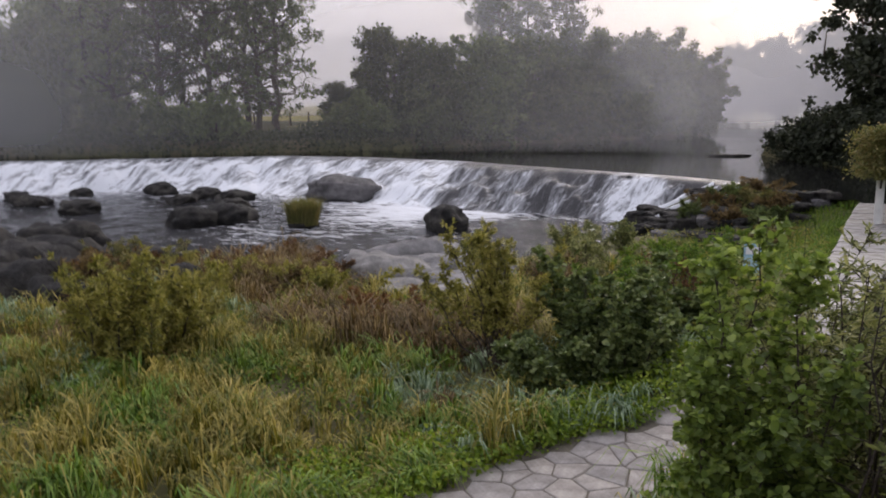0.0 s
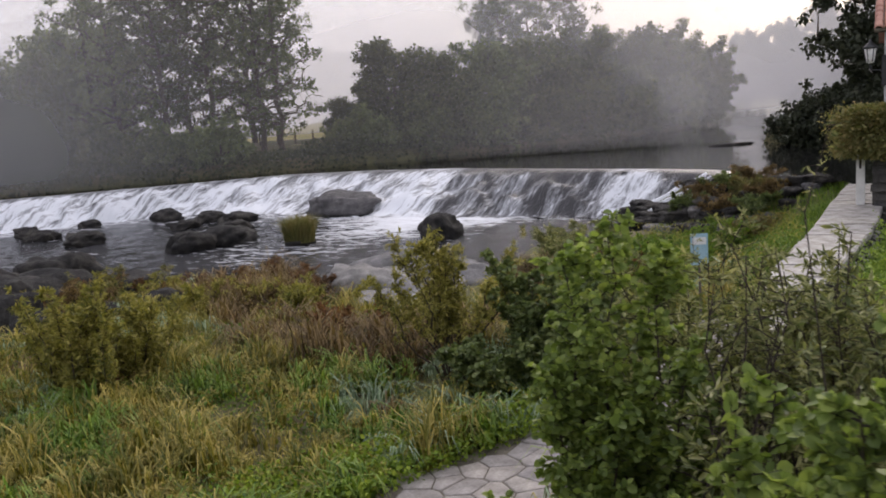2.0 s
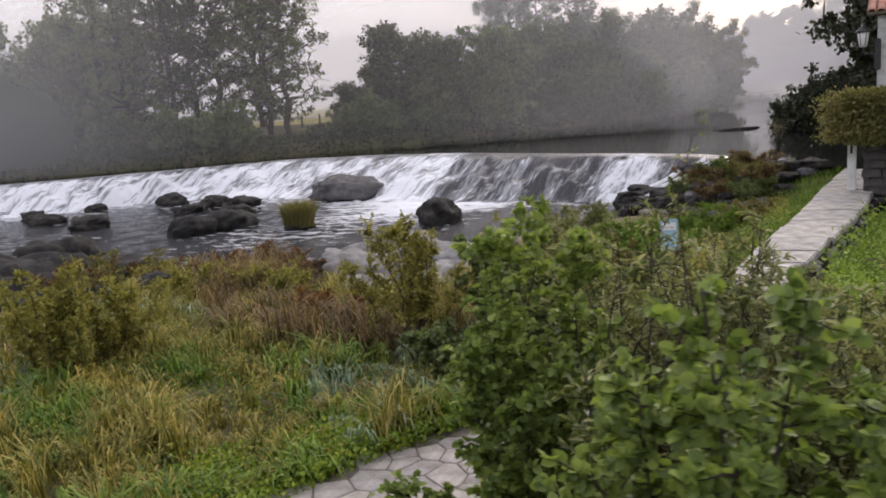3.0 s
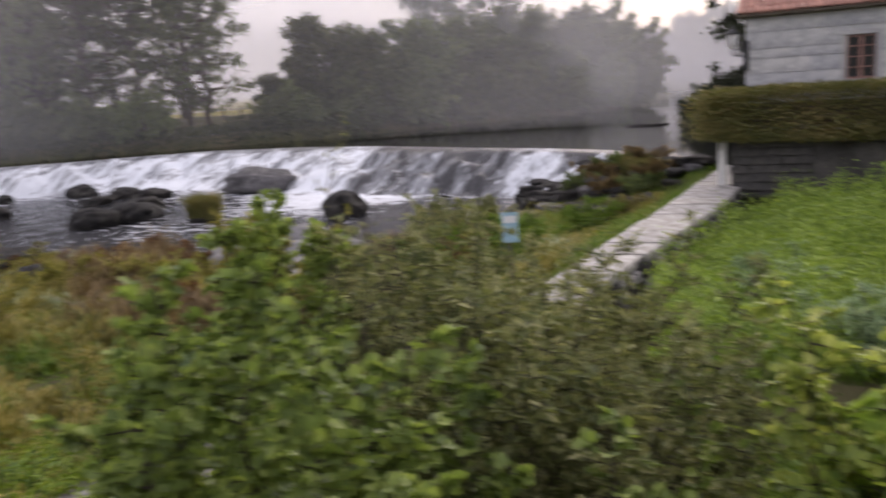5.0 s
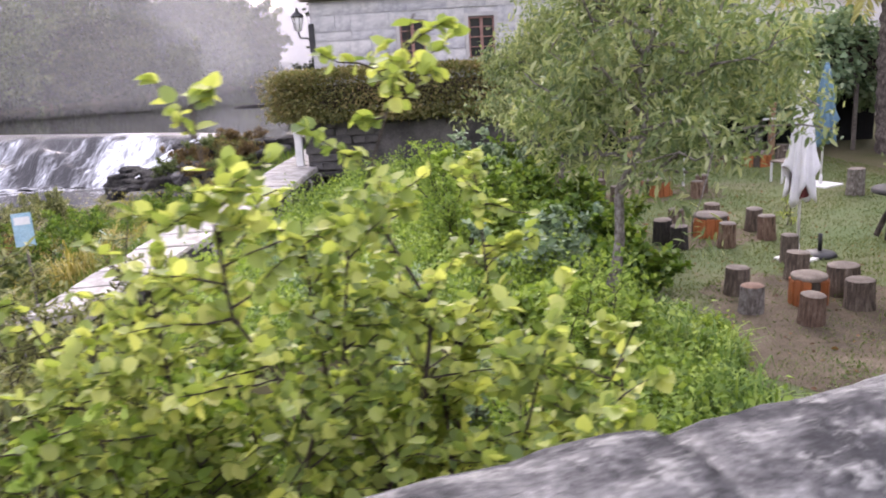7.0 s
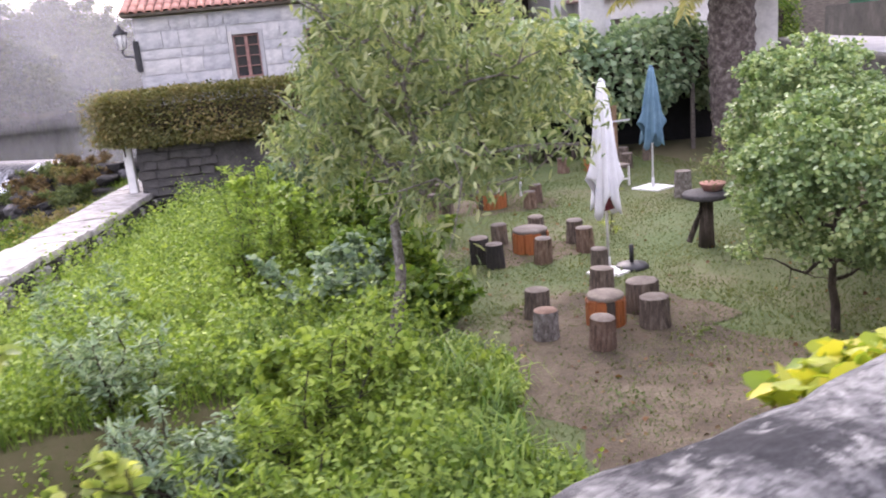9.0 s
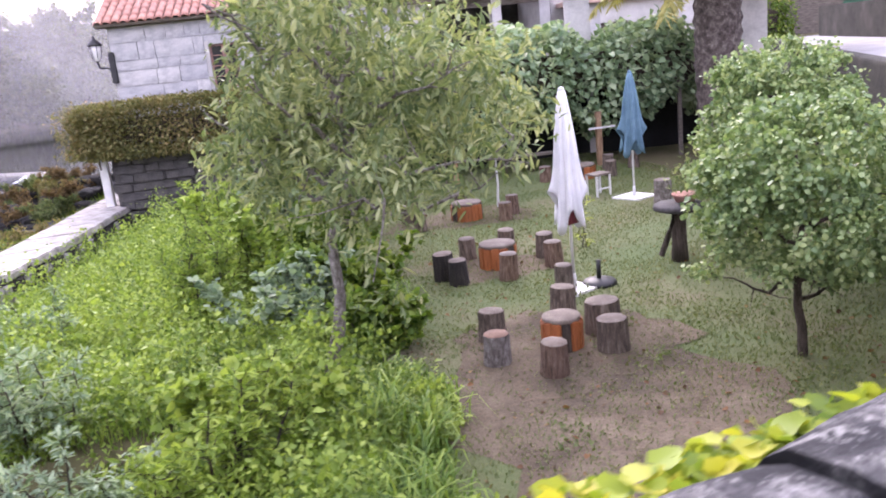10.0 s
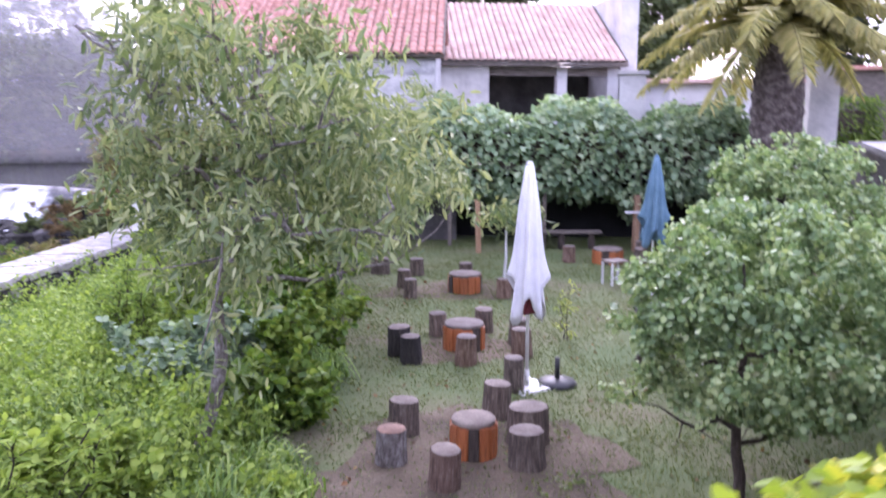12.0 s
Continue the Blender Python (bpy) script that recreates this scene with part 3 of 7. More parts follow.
def terrain(x, y):
    x, y = np.asarray(x, float), np.asarray(y, float)
    bumps = 0.10 * np.sin(x * 0.9 + 1.3 * np.sin(y * 0.7)) * np.cos(y * 0.8) + 0.05 * np.sin(x * 2.3 + y * 1.7)
    # meadow below the bridge, falling to the lower pool
    s = shore_y(x)
    z = -2.4 - 0.55 * smooth01((y - 9) / np.maximum(s - 9, 1)) + bumps
    z = z + (-4.3 - z) * smooth01((y - s + 0.6) / 2.2)
    # the strip against the walkway stands higher
    wx = walk_x(y)
    k = smooth01((x - (wx - 3.2)) / 2.6) * smooth01((y - 8.5) / 4) * (1 - smooth01((y - 27) / 6))
    z = z + (-1.62 + 0.5 * bumps - z) * k
    # hollow and garden right of the walkway
    g = -2.05 + 0.55 * smooth01((x - wx - 1.0) / 3.2) + 0.4 * bumps * (1 - smooth01((x - 11.8) / 1.5))
    g = np.where(y < 9, -2.4 + 0.9 * smooth01((x - 8.0) / 3.5) + 0.3 * bumps * (1 - smooth01((x - 11.8) / 1.5)), g)
    z = np.where(x > wx + 0.2, g, z)
    z = np.where((x > 6.2) & (y <= 10.5), np.maximum(z, g), z)
    # level under the flagstone path
    on = smooth01((x - lerp(y, pe[:, 0], pe[:, 1]) + 0.3) / 0.4) * smooth01((lerp(y, pe[:, 0], pe[:, 2]) + 0.3 - x) / 0.4) * ((y > 5.5) & (y < 13.6))
    z = z + (np.minimum(z, path_z(x, y) - 0.06) - z) * on
    # rubble slope between the weir's end and the walkway
    d = (x - 3.8) * -0.746 + (y - 35.2) * -0.667
    al = (x - 3.8) * 0.667 + (y - 35.2) * -0.746
    z = np.where((d > -0.2) & (d < 6) & (al > -1.8) & (x < walk_x(y) - 0.4), np.maximum(z, -1.55 - 0.34 * np.maximum(d, 0)), z)
    # upper river bed and its banks
    cy = lerp(x, POND[:, 0], POND[:, 1])
    up = (y > cy + 0.3) & (x < right_bank_x(y) + 3)
    fb = far_bank_y(x)
    bank = -2.6 + 2.2 * smooth01((y - fb + 1.0) / 3.0) + 1.2 * smooth01((y - fb - 3) / 14)
    bank = np.maximum(bank, -2.6 + 2.1 * smooth01((x - right_bank_x(y) + 0.8) / 2.4))
    z = np.where(up, bank + 0.5 * bumps, z)
    z = np.where((y > 30) & (x >= right_bank_x(y) + 1), np.maximum(z, -0.7 + 0.6 * smooth01((y - 40) / 30)), z)
    # road bank on the right
    z = np.where((x > wall_x(y) + 0.15) & ((y - 0.97) * 0.967 - (x - 7.4) * 0.2545 > 0.3), 0.98, z)
    # far hills in the mist
    r = np.hypot(x + 20, y - 40)
    hill = 40 * smooth01((r - 170) / 260) * (0.45 + 0.55 * smooth01((-x - 0.15 * y + 60) / 160))
    return z + hill


fx = np.arange(-50, 36.01, 0.5)
xs = np.r_[-2500, -1400, -800, -500, -350, -250, -190, -150, -120, -100, -85, -72, -62, -55, fx, 38, 42, 48, 56, 68, 84, 110, 150, 200, 270, 360, 520, 820, 1400, 2500]
fy = np.arange(0, 64.01, 0.5)
ys = np.r_[-2500, -1200, -600, -300, -150, -80, -40, -20, -10, -5, -2, fy, 66, 69, 73, 78, 84, 91, 100, 112, 128, 150, 180, 220, 270, 330, 400, 500, 650, 900, 1400, 2500]
gx, gy = np.meshgrid(xs, ys, indexing="ij")
gz = terrain(gx, gy)
nx, ny = len(xs), len(ys)
ii, jj = np.meshgrid(np.arange(nx - 1), np.arange(ny - 1), indexing="ij")
gq = np.stack([ii * ny + jj, (ii + 1) * ny + jj, (ii + 1) * ny + jj + 1, ii * ny + jj + 1], -1).reshape(-1, 4)
ground = part("ground", mesh_np("ground", np.stack([gx, gy, gz], -1).reshape(-1, 3), gq, GROUND, True), None, None)
tagged(ground, "damp grassy river bank and meadow soil", "ground", kind="structure")


def sheet(name, x0, x1, y0, y1, step, height, material):
    ax, ay = np.arange(x0, x1 + step / 2, step), np.arange(y0, y1 + step / 2, step)
    mx_, my_ = np.meshgrid(ax, ay, indexing="ij")
    a, b = np.meshgrid(np.arange(len(ax) - 1), np.arange(len(ay) - 1), indexing="ij")
    n = len(ay)
    q = np.stack([a * n + b, (a + 1) * n + b, (a + 1) * n + b + 1, a * n + b + 1], -1).reshape(-1, 4)
    return mesh_np(name, np.stack([mx_, my_, height(mx_, my_)], -1).reshape(-1, 3), q, material, True)


def attr(me, name, values):
    a = me.attributes.new(name, "FLOAT", "POINT")
    a.data.foreach_set("value", np.asarray(values, np.float32))


# garden lawn and its trodden patch, each a thin sheet that follows the ground
lawn_me = sheet("garden_lawn", 12.2, 21, 4.6, 24.2, 0.2, lambda x, y: terrain(x, y) + 0.012, LAWN)
bmx = bmesh.new()
bmx.from_mesh(lawn_me)
bmesh.ops.delete(bmx, geom=[f for f in bmx.faces if f.calc_center_median().x > wall_x(f.calc_center_median().y) - 0.3 or f.calc_center_median().x < 12.7 + 0.25 * math.sin(f.calc_center_median().y * 1.7) + 0.07 * (f.calc_center_median().y - 8)], context="FACES")
lawn = part("garden_lawn", bmx, LAWN, None)
tagged(lawn, "worn garden lawn with thin grass and bare brown patches", "lawn", kind="structure")


def patch(name, cx, cy, rx, ry, lift, material, label, seed=0.0):
    """A trodden patch with a ragged rim."""
    a = np.linspace(0, 2 * np.pi, 40, endpoint=False)
    k = 1 + 0.16 * np.sin(3 * a + seed) + 0.10 * np.sin(7 * a + 2 * seed) + 0.06 * np.sin(13 * a)
    v, q = [[cx, cy, 0]], []
    for r in (0.35, 0.7, 1.0):
        v += [[cx + rx * r * kk * math.cos(b), cy + ry * r * kk * math.sin(b), 0] for b, kk in zip(a, k)]
    v = np.array(v)
    v[:, 2] = terrain(v[:, 0], v[:, 1]) + lift
    n = 40
    tri = np.array([[0, 1 + i, 1 + (i + 1) % n] for i in range(n)])
    qd = np.array([[1 + r * n + i, 1 + (r + 1) * n + i, 1 + (r + 1) * n + (i + 1) % n, 1 + r * n + (i + 1) % n] for r in range(2) for i in range(n)])
    ob = part(name, mesh_np(name, v, [tri, qd], material), None, None)
    return tagged(ob, label, "ground", kind="structure")


patch("bare_earth", 14.35, 7.3, 1.5, 2.6, 0.018, DIRT, "bare trodden brown earth in the lawn", 0.5)
patch("bare_earth", 14.7, 9.4, 1.25, 1.2, 0.024, DIRT, "trodden brown earth round the log table", 1.7)
patch("bare_earth", 15.1, 13.1, 0.8, 0.8, 0.018, DIRT, "trodden brown earth round a log table", 2.9)
patch("bare_earth", 15.6, 17.0, 1.5, 0.9, 0.018, DIRT, "trodden brown earth round a log table", 4.1)

# ---- water ----
low = sheet("lower_pool", -75, 6, 8, 50, 0.5, lambda x, y: LOW_LEVEL + 0.03 * np.sin(x * 2.1 + y) * np.sin(y * 1.9 - x * 0.6) + 0.02 * np.sin(x * 5 + y * 3), WATER_LOW)
co = np.zeros(len(low.vertices) * 3)
low.vertices.foreach_get("co", co)
co = co.reshape(-1, 3)
dist = lerp(co[:, 0], BASE[:, 0], BASE[:, 1]) - co[:, 1]
near = np.exp(-np.clip(dist, 0, None) / 3.2)
jet = np.exp(-((co[:, 0] + 10.5 + 0.32 * dist) ** 2) / 14.0) * np.exp(-np.clip(dist, 0, None) / 9.0)
attr(low, "foam", 0.18 * near * (co[:, 0] < 1.0) + 0.26 * jet + 0.09 * (dist > 0) * (co[:, 0] < -6) - 0.02)
tagged(part("lower_pool", low, None, None), "dark rushing river pool streaked with white foam", "water", kind="structure")
upm = sheet("upper_river", -80, 40, 24, 424, 1.0, lambda x, y: UP_LEVEL + 0 * x, WATER_UP)
bmx = bmesh.new()
bmx.from_mesh(upm)
for f in [f for f in bmx.faces]:
    c = f.calc_center_median()
    if c.y < np.interp(c.x, POND[:, 0], POND[:, 1]) + 0.3:
        bmx.faces.remove(f)
tagged(part("upper_river", bmx, WATER_UP, None), "still dark river above the weir under mist", "water", kind="structure")


def weir():
    """The weir: a long curved stone apron with water sheeting down it."""
    n, m = 420, 22
    s = np.linspace(0.16, 1, n)

    def along(c):
        d = np.r_[0, np.cumsum(np.hypot(*np.diff(c, axis=0).T))]
        fine = np.stack([np.interp(s * d[-1], d, c[:, k]) for k in (0, 1)], 1)
        for _ in range(6):
            fine[1:-1] = (fine[:-2] + fine[1:-1] * 2 + fine[2:]) / 4
        return fine
    a, b = along(CREST), along(BASE)
    u = np.linspace(-0.22, 1.02, m)
    run = np.r_[0, np.cumsum(np.hypot(*np.diff(a, axis=0).T))]
    v, uvs, foam = [], [], []
    for i in range(n):
        back = unit(np.array(a[i] - b[i])[None])[0]
        steep = smooth01((a[i, 0] + 3) / 5)
        for w in u:
            xy = a[i] + (b[i] - a[i]) * max(w, 0) + back * max(-w, 0) * 6
            drop = smooth01(w * 0.98 + 0.02) if w > 0 else 0
            shape = (1 - steep * 0.3) * w + steep * 0.3 * smooth01(w * 1.4) if w > 0 else 0
            z = UP_LEVEL + 0.05 - (LOW_LEVEL * -1 + UP_LEVEL + 0.12) * np.clip(0.55 * drop + 0.45 * shape, 0, 1)
            nz = noise.fractal(Vector((xy[0] * 0.7, xy[1] * 0.7, 1.0)), 0.9, 2.0, 4)
            n2 = noise.noise(Vector((run[i] * 0.5, w * 3.0, 4.0)))
            z += (0.55 * nz + 0.34 * n2) * min(max(w, 0) * 4, 1) * (1 - 0.6 * max(w - 0.7, 0) / 0.3)
            v.append((xy[0], xy[1], z - (0.5 if w < -0.2 else 0)))
            uvs.append((run[i], w * 6.0))
            x = xy[0]
            body = lerp(x, [-60, -30, -22, -16, -14, -11.6, -10.6, -6, -2.6, -1.2, 0.2, 1.2, 2.0, 4], [0.12, 0.12, 0.09, 0.05, 0.16, 0.13, -0.04, -0.09, -0.10, 0.10, 0.15, -0.06, -0.2, -0.2])
            foam.append(body + (-0.10 if w < 0.12 else 0.04 * w))
    i, j = np.meshgrid(np.arange(n - 1), np.arange(m - 1), indexing="ij")
    q = np.stack([i * m + j, (i + 1) * m + j, (i + 1) * m + j + 1, i * m + j + 1], -1).reshape(-1, 4)
    me = mesh_np("weir", np.array(v), q, FALL, True)
    attr(me, "foam", foam)
    layer = me.uv_layers.new(name="flow")
    idx = np.zeros(len(me.loops), int)
    me.loops.foreach_get("vertex_index", idx)
    layer.data.foreach_set("uv", np.array(uvs, np.float32)[idx].ravel())
    return me


tagged(part("weir", weir(), None, None), "long curved stone weir with white water sheeting down", "weir", kind="structure")

# ---- rocks ----
def rock(name, x, y, z, sx, sy, sz, material, label, seed, group="", boxy=0.85):
    bm = bmesh.new()
    bmesh.ops.create_icosphere(bm, subdivisions=4, radius=1.0)
    for q in bm.verts:
        c = Vector([math.copysign(abs(a) ** boxy, a) for a in q.co])
        off = Vector((seed, seed * 2.3, 0))
        f = 1 + 0.34 * noise.fractal(c * 0.9 + off, 1.0, 2.0, 3) + 0.24 * (abs(noise.noise(c * 2.2 + off)) - 0.3) + 0.05 * noise.noise(c * 7 + off)
        flat = noise.noise(c * 0.9 + Vector((0, seed, 5)))
        q.co = Vector((c.x * f * sx, c.y * f * sy, (min(c.z, 0.98 + 0.15 * flat) * f) * sz))
    for f in bm.faces:
        f.smooth = True
    ob = part(name, bm, material, None)
    ob.matrix_basis = pose(x, y, z, 0, 0, seed * 47 % 360)
    return tagged(ob, label, "rock", group)


for n, (x, y, s, h) in enumerate([(-19.4, 30.2, 1.1, 0.75), (-18.6, 32.0, 1.35, 0.75), (-28.2, 32.6, 1.2, 0.5), (-33.2, 34.4, 1.1, 0.45), (-23.2, 39.4, 1.1, 0.5),
                                  (-26.0, 40.5, 1.0, 0.5), (-30.0, 41.5, 1.2, 0.6), (-21.4, 36.4, 0.9, 0.4), (-25.5, 37.4, 0.8, 0.35), (-34.5, 39.6, 0.8, 0.35), (-36.5, 36.5, 0.9, 0.4)]):
    rock("boulder", x, y, LOW_LEVEL + 0.12, s, s * 0.8, h, WETROCK, "dark wet boulder in the river below the weir", n + 1.0, "boulders in the river")
rock("boulder", -7.9, 32.4, LOW_LEVEL + 0.25, 1.05, 0.9, 0.85, WETROCK, "large dark wet boulder in the river pool", 21.0, "boulders in the river")
rock("boulder", -17.6, 41.6, -2.75, 2.2, 1.5, 0.95, WASHROCK, "broad dark boulder that splits the falling water", 23.0)
for n, (x, y, sx, sy, h) in enumerate([(-5.6, 22.6, 1.75, 0.9, 0.85), (-4.4, 21.2, 1.5, 0.9, 0.70), (-6.6, 21.2, 1.3, 0.8, 0.66), (-3.2, 21.8, 1.2, 0.8, 0.64)]):
    rock("flat_rock", x, y, -2.85, sx, sy, h, DRYROCK, "broad pale weathered rock on the river shore", n + 31.0, "rocks on the shore")
for n, (x, y, s, h) in enumerate([(-17.6, 17.0, 1.8, 1.5), (-19.2, 22.0, 1.6, 1.2), (-15.2, 16.6, 1.6, 1.3), (-16.6, 18.0, 1.4, 0.8), (-13.4, 17.6, 1.1, 0.7), (-18.0, 20.8, 1.4, 0.8), (-12.4, 19.6, 0.8, 0.7), (-15.6, 21.6, 1.3, 0.6), (-20.5, 23.0, 1.5, 0.7), (-10.2, 20.6, 0.8, 0.4), (-9.4, 22.4, 0.7, 0.35)]):
    rock("shore_rock", x, y, -3.05, s, s * 0.8, h, WETROCK, "dark mossy rock on the river shore", n + 41.0, "rocks on the shore")
for n, (x, y, s, h) in enumerate([(-11.4, 13.9, 0.95, 0.75), (-12.7, 14.2, 1.25, 1.05), (-14.6, 14.6, 1.6, 1.15), (-10.4, 15.0, 0.7, 0.6), (-9.9, 16.6, 0.8, 0.6)]):
    rock("shore_rock", x, y, -2.55, s, s * 0.7, h, WETROCK, "dark mossy rock face above the meadow", n + 141.0, "rocks on the shore")
for n, (x, y, sx, sy, h) in enumerate([(-5.3, 19.9, 1.3, 0.8, 0.62), (-3.4, 18.9, 1.25, 0.8, 0.46), (-2.5, 17.5, 1.1, 0.75, 0.34), (-3.9, 17.9, 0.8, 0.6, 0.36)]):
    rock("flat_rock", x, y, -2.62, sx, sy, h, DRYROCK, "broad pale weathered rock at the meadow's edge", n + 161.0, "rocks on the shore")
# tumbled rubble slope at the weir's end
for n in range(60):
    al, d = rng.uniform(-1.6, 5.4), rng.uniform(-0.1, 4.6)
    x, y = 3.8 + 0.667 * al - 0.746 * d, 35.2 - 0.746 * al - 0.667 * d
    if x > walk_x(y) - 0.8:
        continue
    s_ = rng.uniform(0.22, 0.62)
    rock("rubble_block", x, y, -1.50 - 0.33 * d + rng.uniform(-0.05, 0.12), s_ * 1.2, s_ * 0.8, s_ * 0.5, WETROCK if rng.uniform() < 0.85 else WASHROCK, "dark stone block in the weir's rubble end", n + 61.0, "rubble at the weir's end", 0.5)


def trickle(al, d1, w, seed):
    n, m = 26, 5
    v = []
    for i in range(n):
        d = d1 * i / (n - 1)
        step = 0.16 * math.sin(i * 0.9 + seed)
        for j in range(m):
            a = (j / (m - 1) - 0.5) * w * (0.8 + 0.3 * math.sin(i * 0.7 + seed)) + 0.10 * math.sin(i * 0.5 + seed)
            v.append((3.8 + 0.667 * (al + a) - 0.746 * d, 35.2 - 0.746 * (al + a) - 0.667 * d, -1.36 - 0.33 * d + 0.04 * step + 0.14 * (1 - (2 * j / (m - 1) - 1) ** 2)))
    i, j = np.meshgrid(np.arange(n - 1), np.arange(m - 1), indexing="ij")
    q = np.stack([i * m + j, (i + 1) * m + j, (i + 1) * m + j + 1, i * m + j + 1], -1).reshape(-1, 4)
    me = mesh_np("trickle", np.array(v), q, FALL, True)
    attr(me, "foam", np.full(len(v), 0.22))
    layer = me.uv_layers.new(name="flow")
    idx = np.zeros(len(me.loops), int)
    me.loops.foreach_get("vertex_index", idx)
    layer.data.foreach_set("uv", (np.array(v)[:, [0, 1]] + seed).astype(np.float32)[idx].ravel())
    tagged(part("small_waterfall", me, None, None), "thin white trickle of water over dark stones", "waterfall", "trickles over the rubble")


for n, (al, d1, w) in enumerate([(-1.2, 3.6, 0.30), (-0.5, 3.6, 0.16), (0.6, 3.2, 0.10)]):
    trickle(al, d1, w, n * 1.7)


def tussock(x, y, z, h, r, n, label, mat, name="grass_tuft"):
    a, rr = rng.uniform(0, 2 * np.pi, n), r * 0.45 * np.sqrt(rng.uniform(0, 1, n))
    pos = np.stack([rr * np.cos(a), rr * np.sin(a), np.zeros(n)], 1)
    v, q = blades(pos, h, 0.012, 0.55)
    ob = part(name, mesh_np(name, v, q, mat), None, None)
    ob.matrix_basis = pose(x, y, z)
    return tagged(ob, label, "grass")


rock("tuft_rock", -14.3, 31.2, LOW_LEVEL - 0.02, 0.75, 0.6, 0.3, WETROCK, "dark wet rock under a grass tuft", 55.0)
tussock(-14.3, 31.2, LOW_LEVEL + 0.1, 1.35, 1.5, 2600, "dense green grass tuft standing in the river", L_HEDGE)

# ---- the bridge ----
BD = Vector((0.967, 0.2545, 0.0))
BRIDGE = pose(7.4, 0.97, 0.0, 0, 0, math.degrees(math.atan2(BD.y, BD.x)))
DECK = 0.44
deck = part("bridge_deck", box_bm(-34, 40, -5.2, -0.05, -0.5, DECK), GRANITE, None)
deck.matrix_basis = BRIDGE
tagged(deck, "worn granite roadway of an old stone bridge", "bridge", kind="structure")
body = part("bridge_wall", box_bm(-34, 40, -5.0, -0.10, -4.6, -0.504), GRANITE, None)
body.matrix_basis = BRIDGE
tagged(body, "granite side wall of the stone bridge", "wall", kind="structure")
parapet = part("bridge_parapet", box_bm(-34, 40, -0.40, -0.045, DECK + 0.004, 1.10), LICHEN, None)
parapet.matrix_basis = BRIDGE
tagged(parapet, "lichen-stained stone bridge parapet with worn rounded coping", "wall", kind="structure")
parapet2 = part("bridge_parapet_far", box_bm(-34, 40, -5.2, -4.85, DECK + 0.004, 1.25), LICHEN, None)
parapet2.matrix_basis = BRIDGE
tagged(parapet2, "lichen-stained stone bridge parapet", "wall", kind="structure")


def coping(x0, x1, seed):
    """A worn coping stone: a rounded bar with a lumpy surface."""
    n, prof = max(int((x1 - x0) / 0.06), 6), []
    for k in range(15):
        a = math.pi * (1.12 - 1.24 * k / 14)
        prof.append((-0.225 + 0.235 * math.copysign(abs(math.cos(a)) ** 0.6, math.cos(a)), 1.10 + 0.225 * max(math.sin(a), -0.3) ** 1 if math.sin(a) > 0 else 1.10 + 0.12 * math.sin(a)))
    v = []
    for i in range(n + 1):
        x = x0 + 0.004 + (x1 - x0 - 0.008) * i / n
        endf = 1 - 0.02 * math.exp(-min(i, n - i) * 1.1)
        for y, z in prof:
            nz = 0.018 * noise.fractal(Vector((x * 2.2, y * 5, z * 5 + seed)), 0.8, 2.0, 5)
            v.append((x, -0.225 + (y + 0.225) * endf + nz, 1.0 + (z - 1.0) * endf + nz * 1.2 + 0.012 * math.sin(seed * 3.1)))
    m = len(prof)
    i, j = np.meshgrid(np.arange(n), np.arange(m - 1), indexing="ij")
    q = np.stack([i * m + j, i * m + j + 1, (i + 1) * m + j + 1, (i + 1) * m + j], -1).reshape(-1, 4)
    caps = np.array([np.arange(m), n * m + np.arange(m)[::-1]])
    return mesh_np("coping_stone", np.array(v), [q, caps], LICHEN, True)


x, n = -12.0, 0
while x < 22:
    ln = [1.55, 1.25, 1.7, 1.1, 1.45][n % 5]
    part("coping_stone", coping(x, x + ln, n * 1.37), None, parapet)
    x, n = x + ln, n + 1

# ---- walkway of pale slabs beside the race ----
race = thing("stone_walkway", pose(0, 0, 0), "long walkway of pale worn stone slabs on a dry stone wall", "walkway", kind="structure")
yy = np.linspace(11.4, 31.2, 66)
wv, wq = [], []
for i, y in enumerate(yy):
    cx, top, hw = walk_x(y), -1.40 - 0.5 * smooth01((12.2 - y) / 1.0), walk_half(y)
    for dx, z in ((-hw - 0.06, -3.3), (-hw, top), (hw, top), (hw + 0.08, -3.3)):
        wv.append((cx + dx + 0.03 * math.sin(i * 2.1 + dx * 5), y, z))
    if i:
        for j in range(3):
            a = (i - 1) * 4 + j
            wq.append((a, a + 1, a + 5, a + 4))
part("wall_core", mesh_np("wall_core", np.array(wv), np.array(wq), WETROCK), None, race, "dark damp stone side wall")
y = 11.5
k = 0
while y < 30.4:
    ln = [1.25, 0.95, 1.45, 1.1, 1.3][k % 5]
    cx, cx2 = walk_x(y), walk_x(y + ln)
    top = -1.33 - 0.5 * float(smooth01((12.2 - y - ln / 2) / 1.0))
    hw = float(walk_half(y + ln / 2)) + 0.03
    bm = box_bm(-hw, hw, 0.012, ln - 0.012, -0.16, 0.0, 0.025)
    for q in bm.verts:
        q.co.x += 0.035 * noise.noise(Vector((q.co.y * 2, k, q.co.x))) + (cx2 - cx) * q.co.y / ln
        q.co.z += 0.02 * noise.noise(Vector((q.co.x * 2, q.co.y * 2, k * 3.0)))
    ob = part("slab", bm, SLAB, race)
    ob.matrix_basis = pose(cx, y, top, rng.normal() * 0.5, rng.normal() * 0.6, rng.normal() * 0.8)
    y, k = y + ln, k + 1
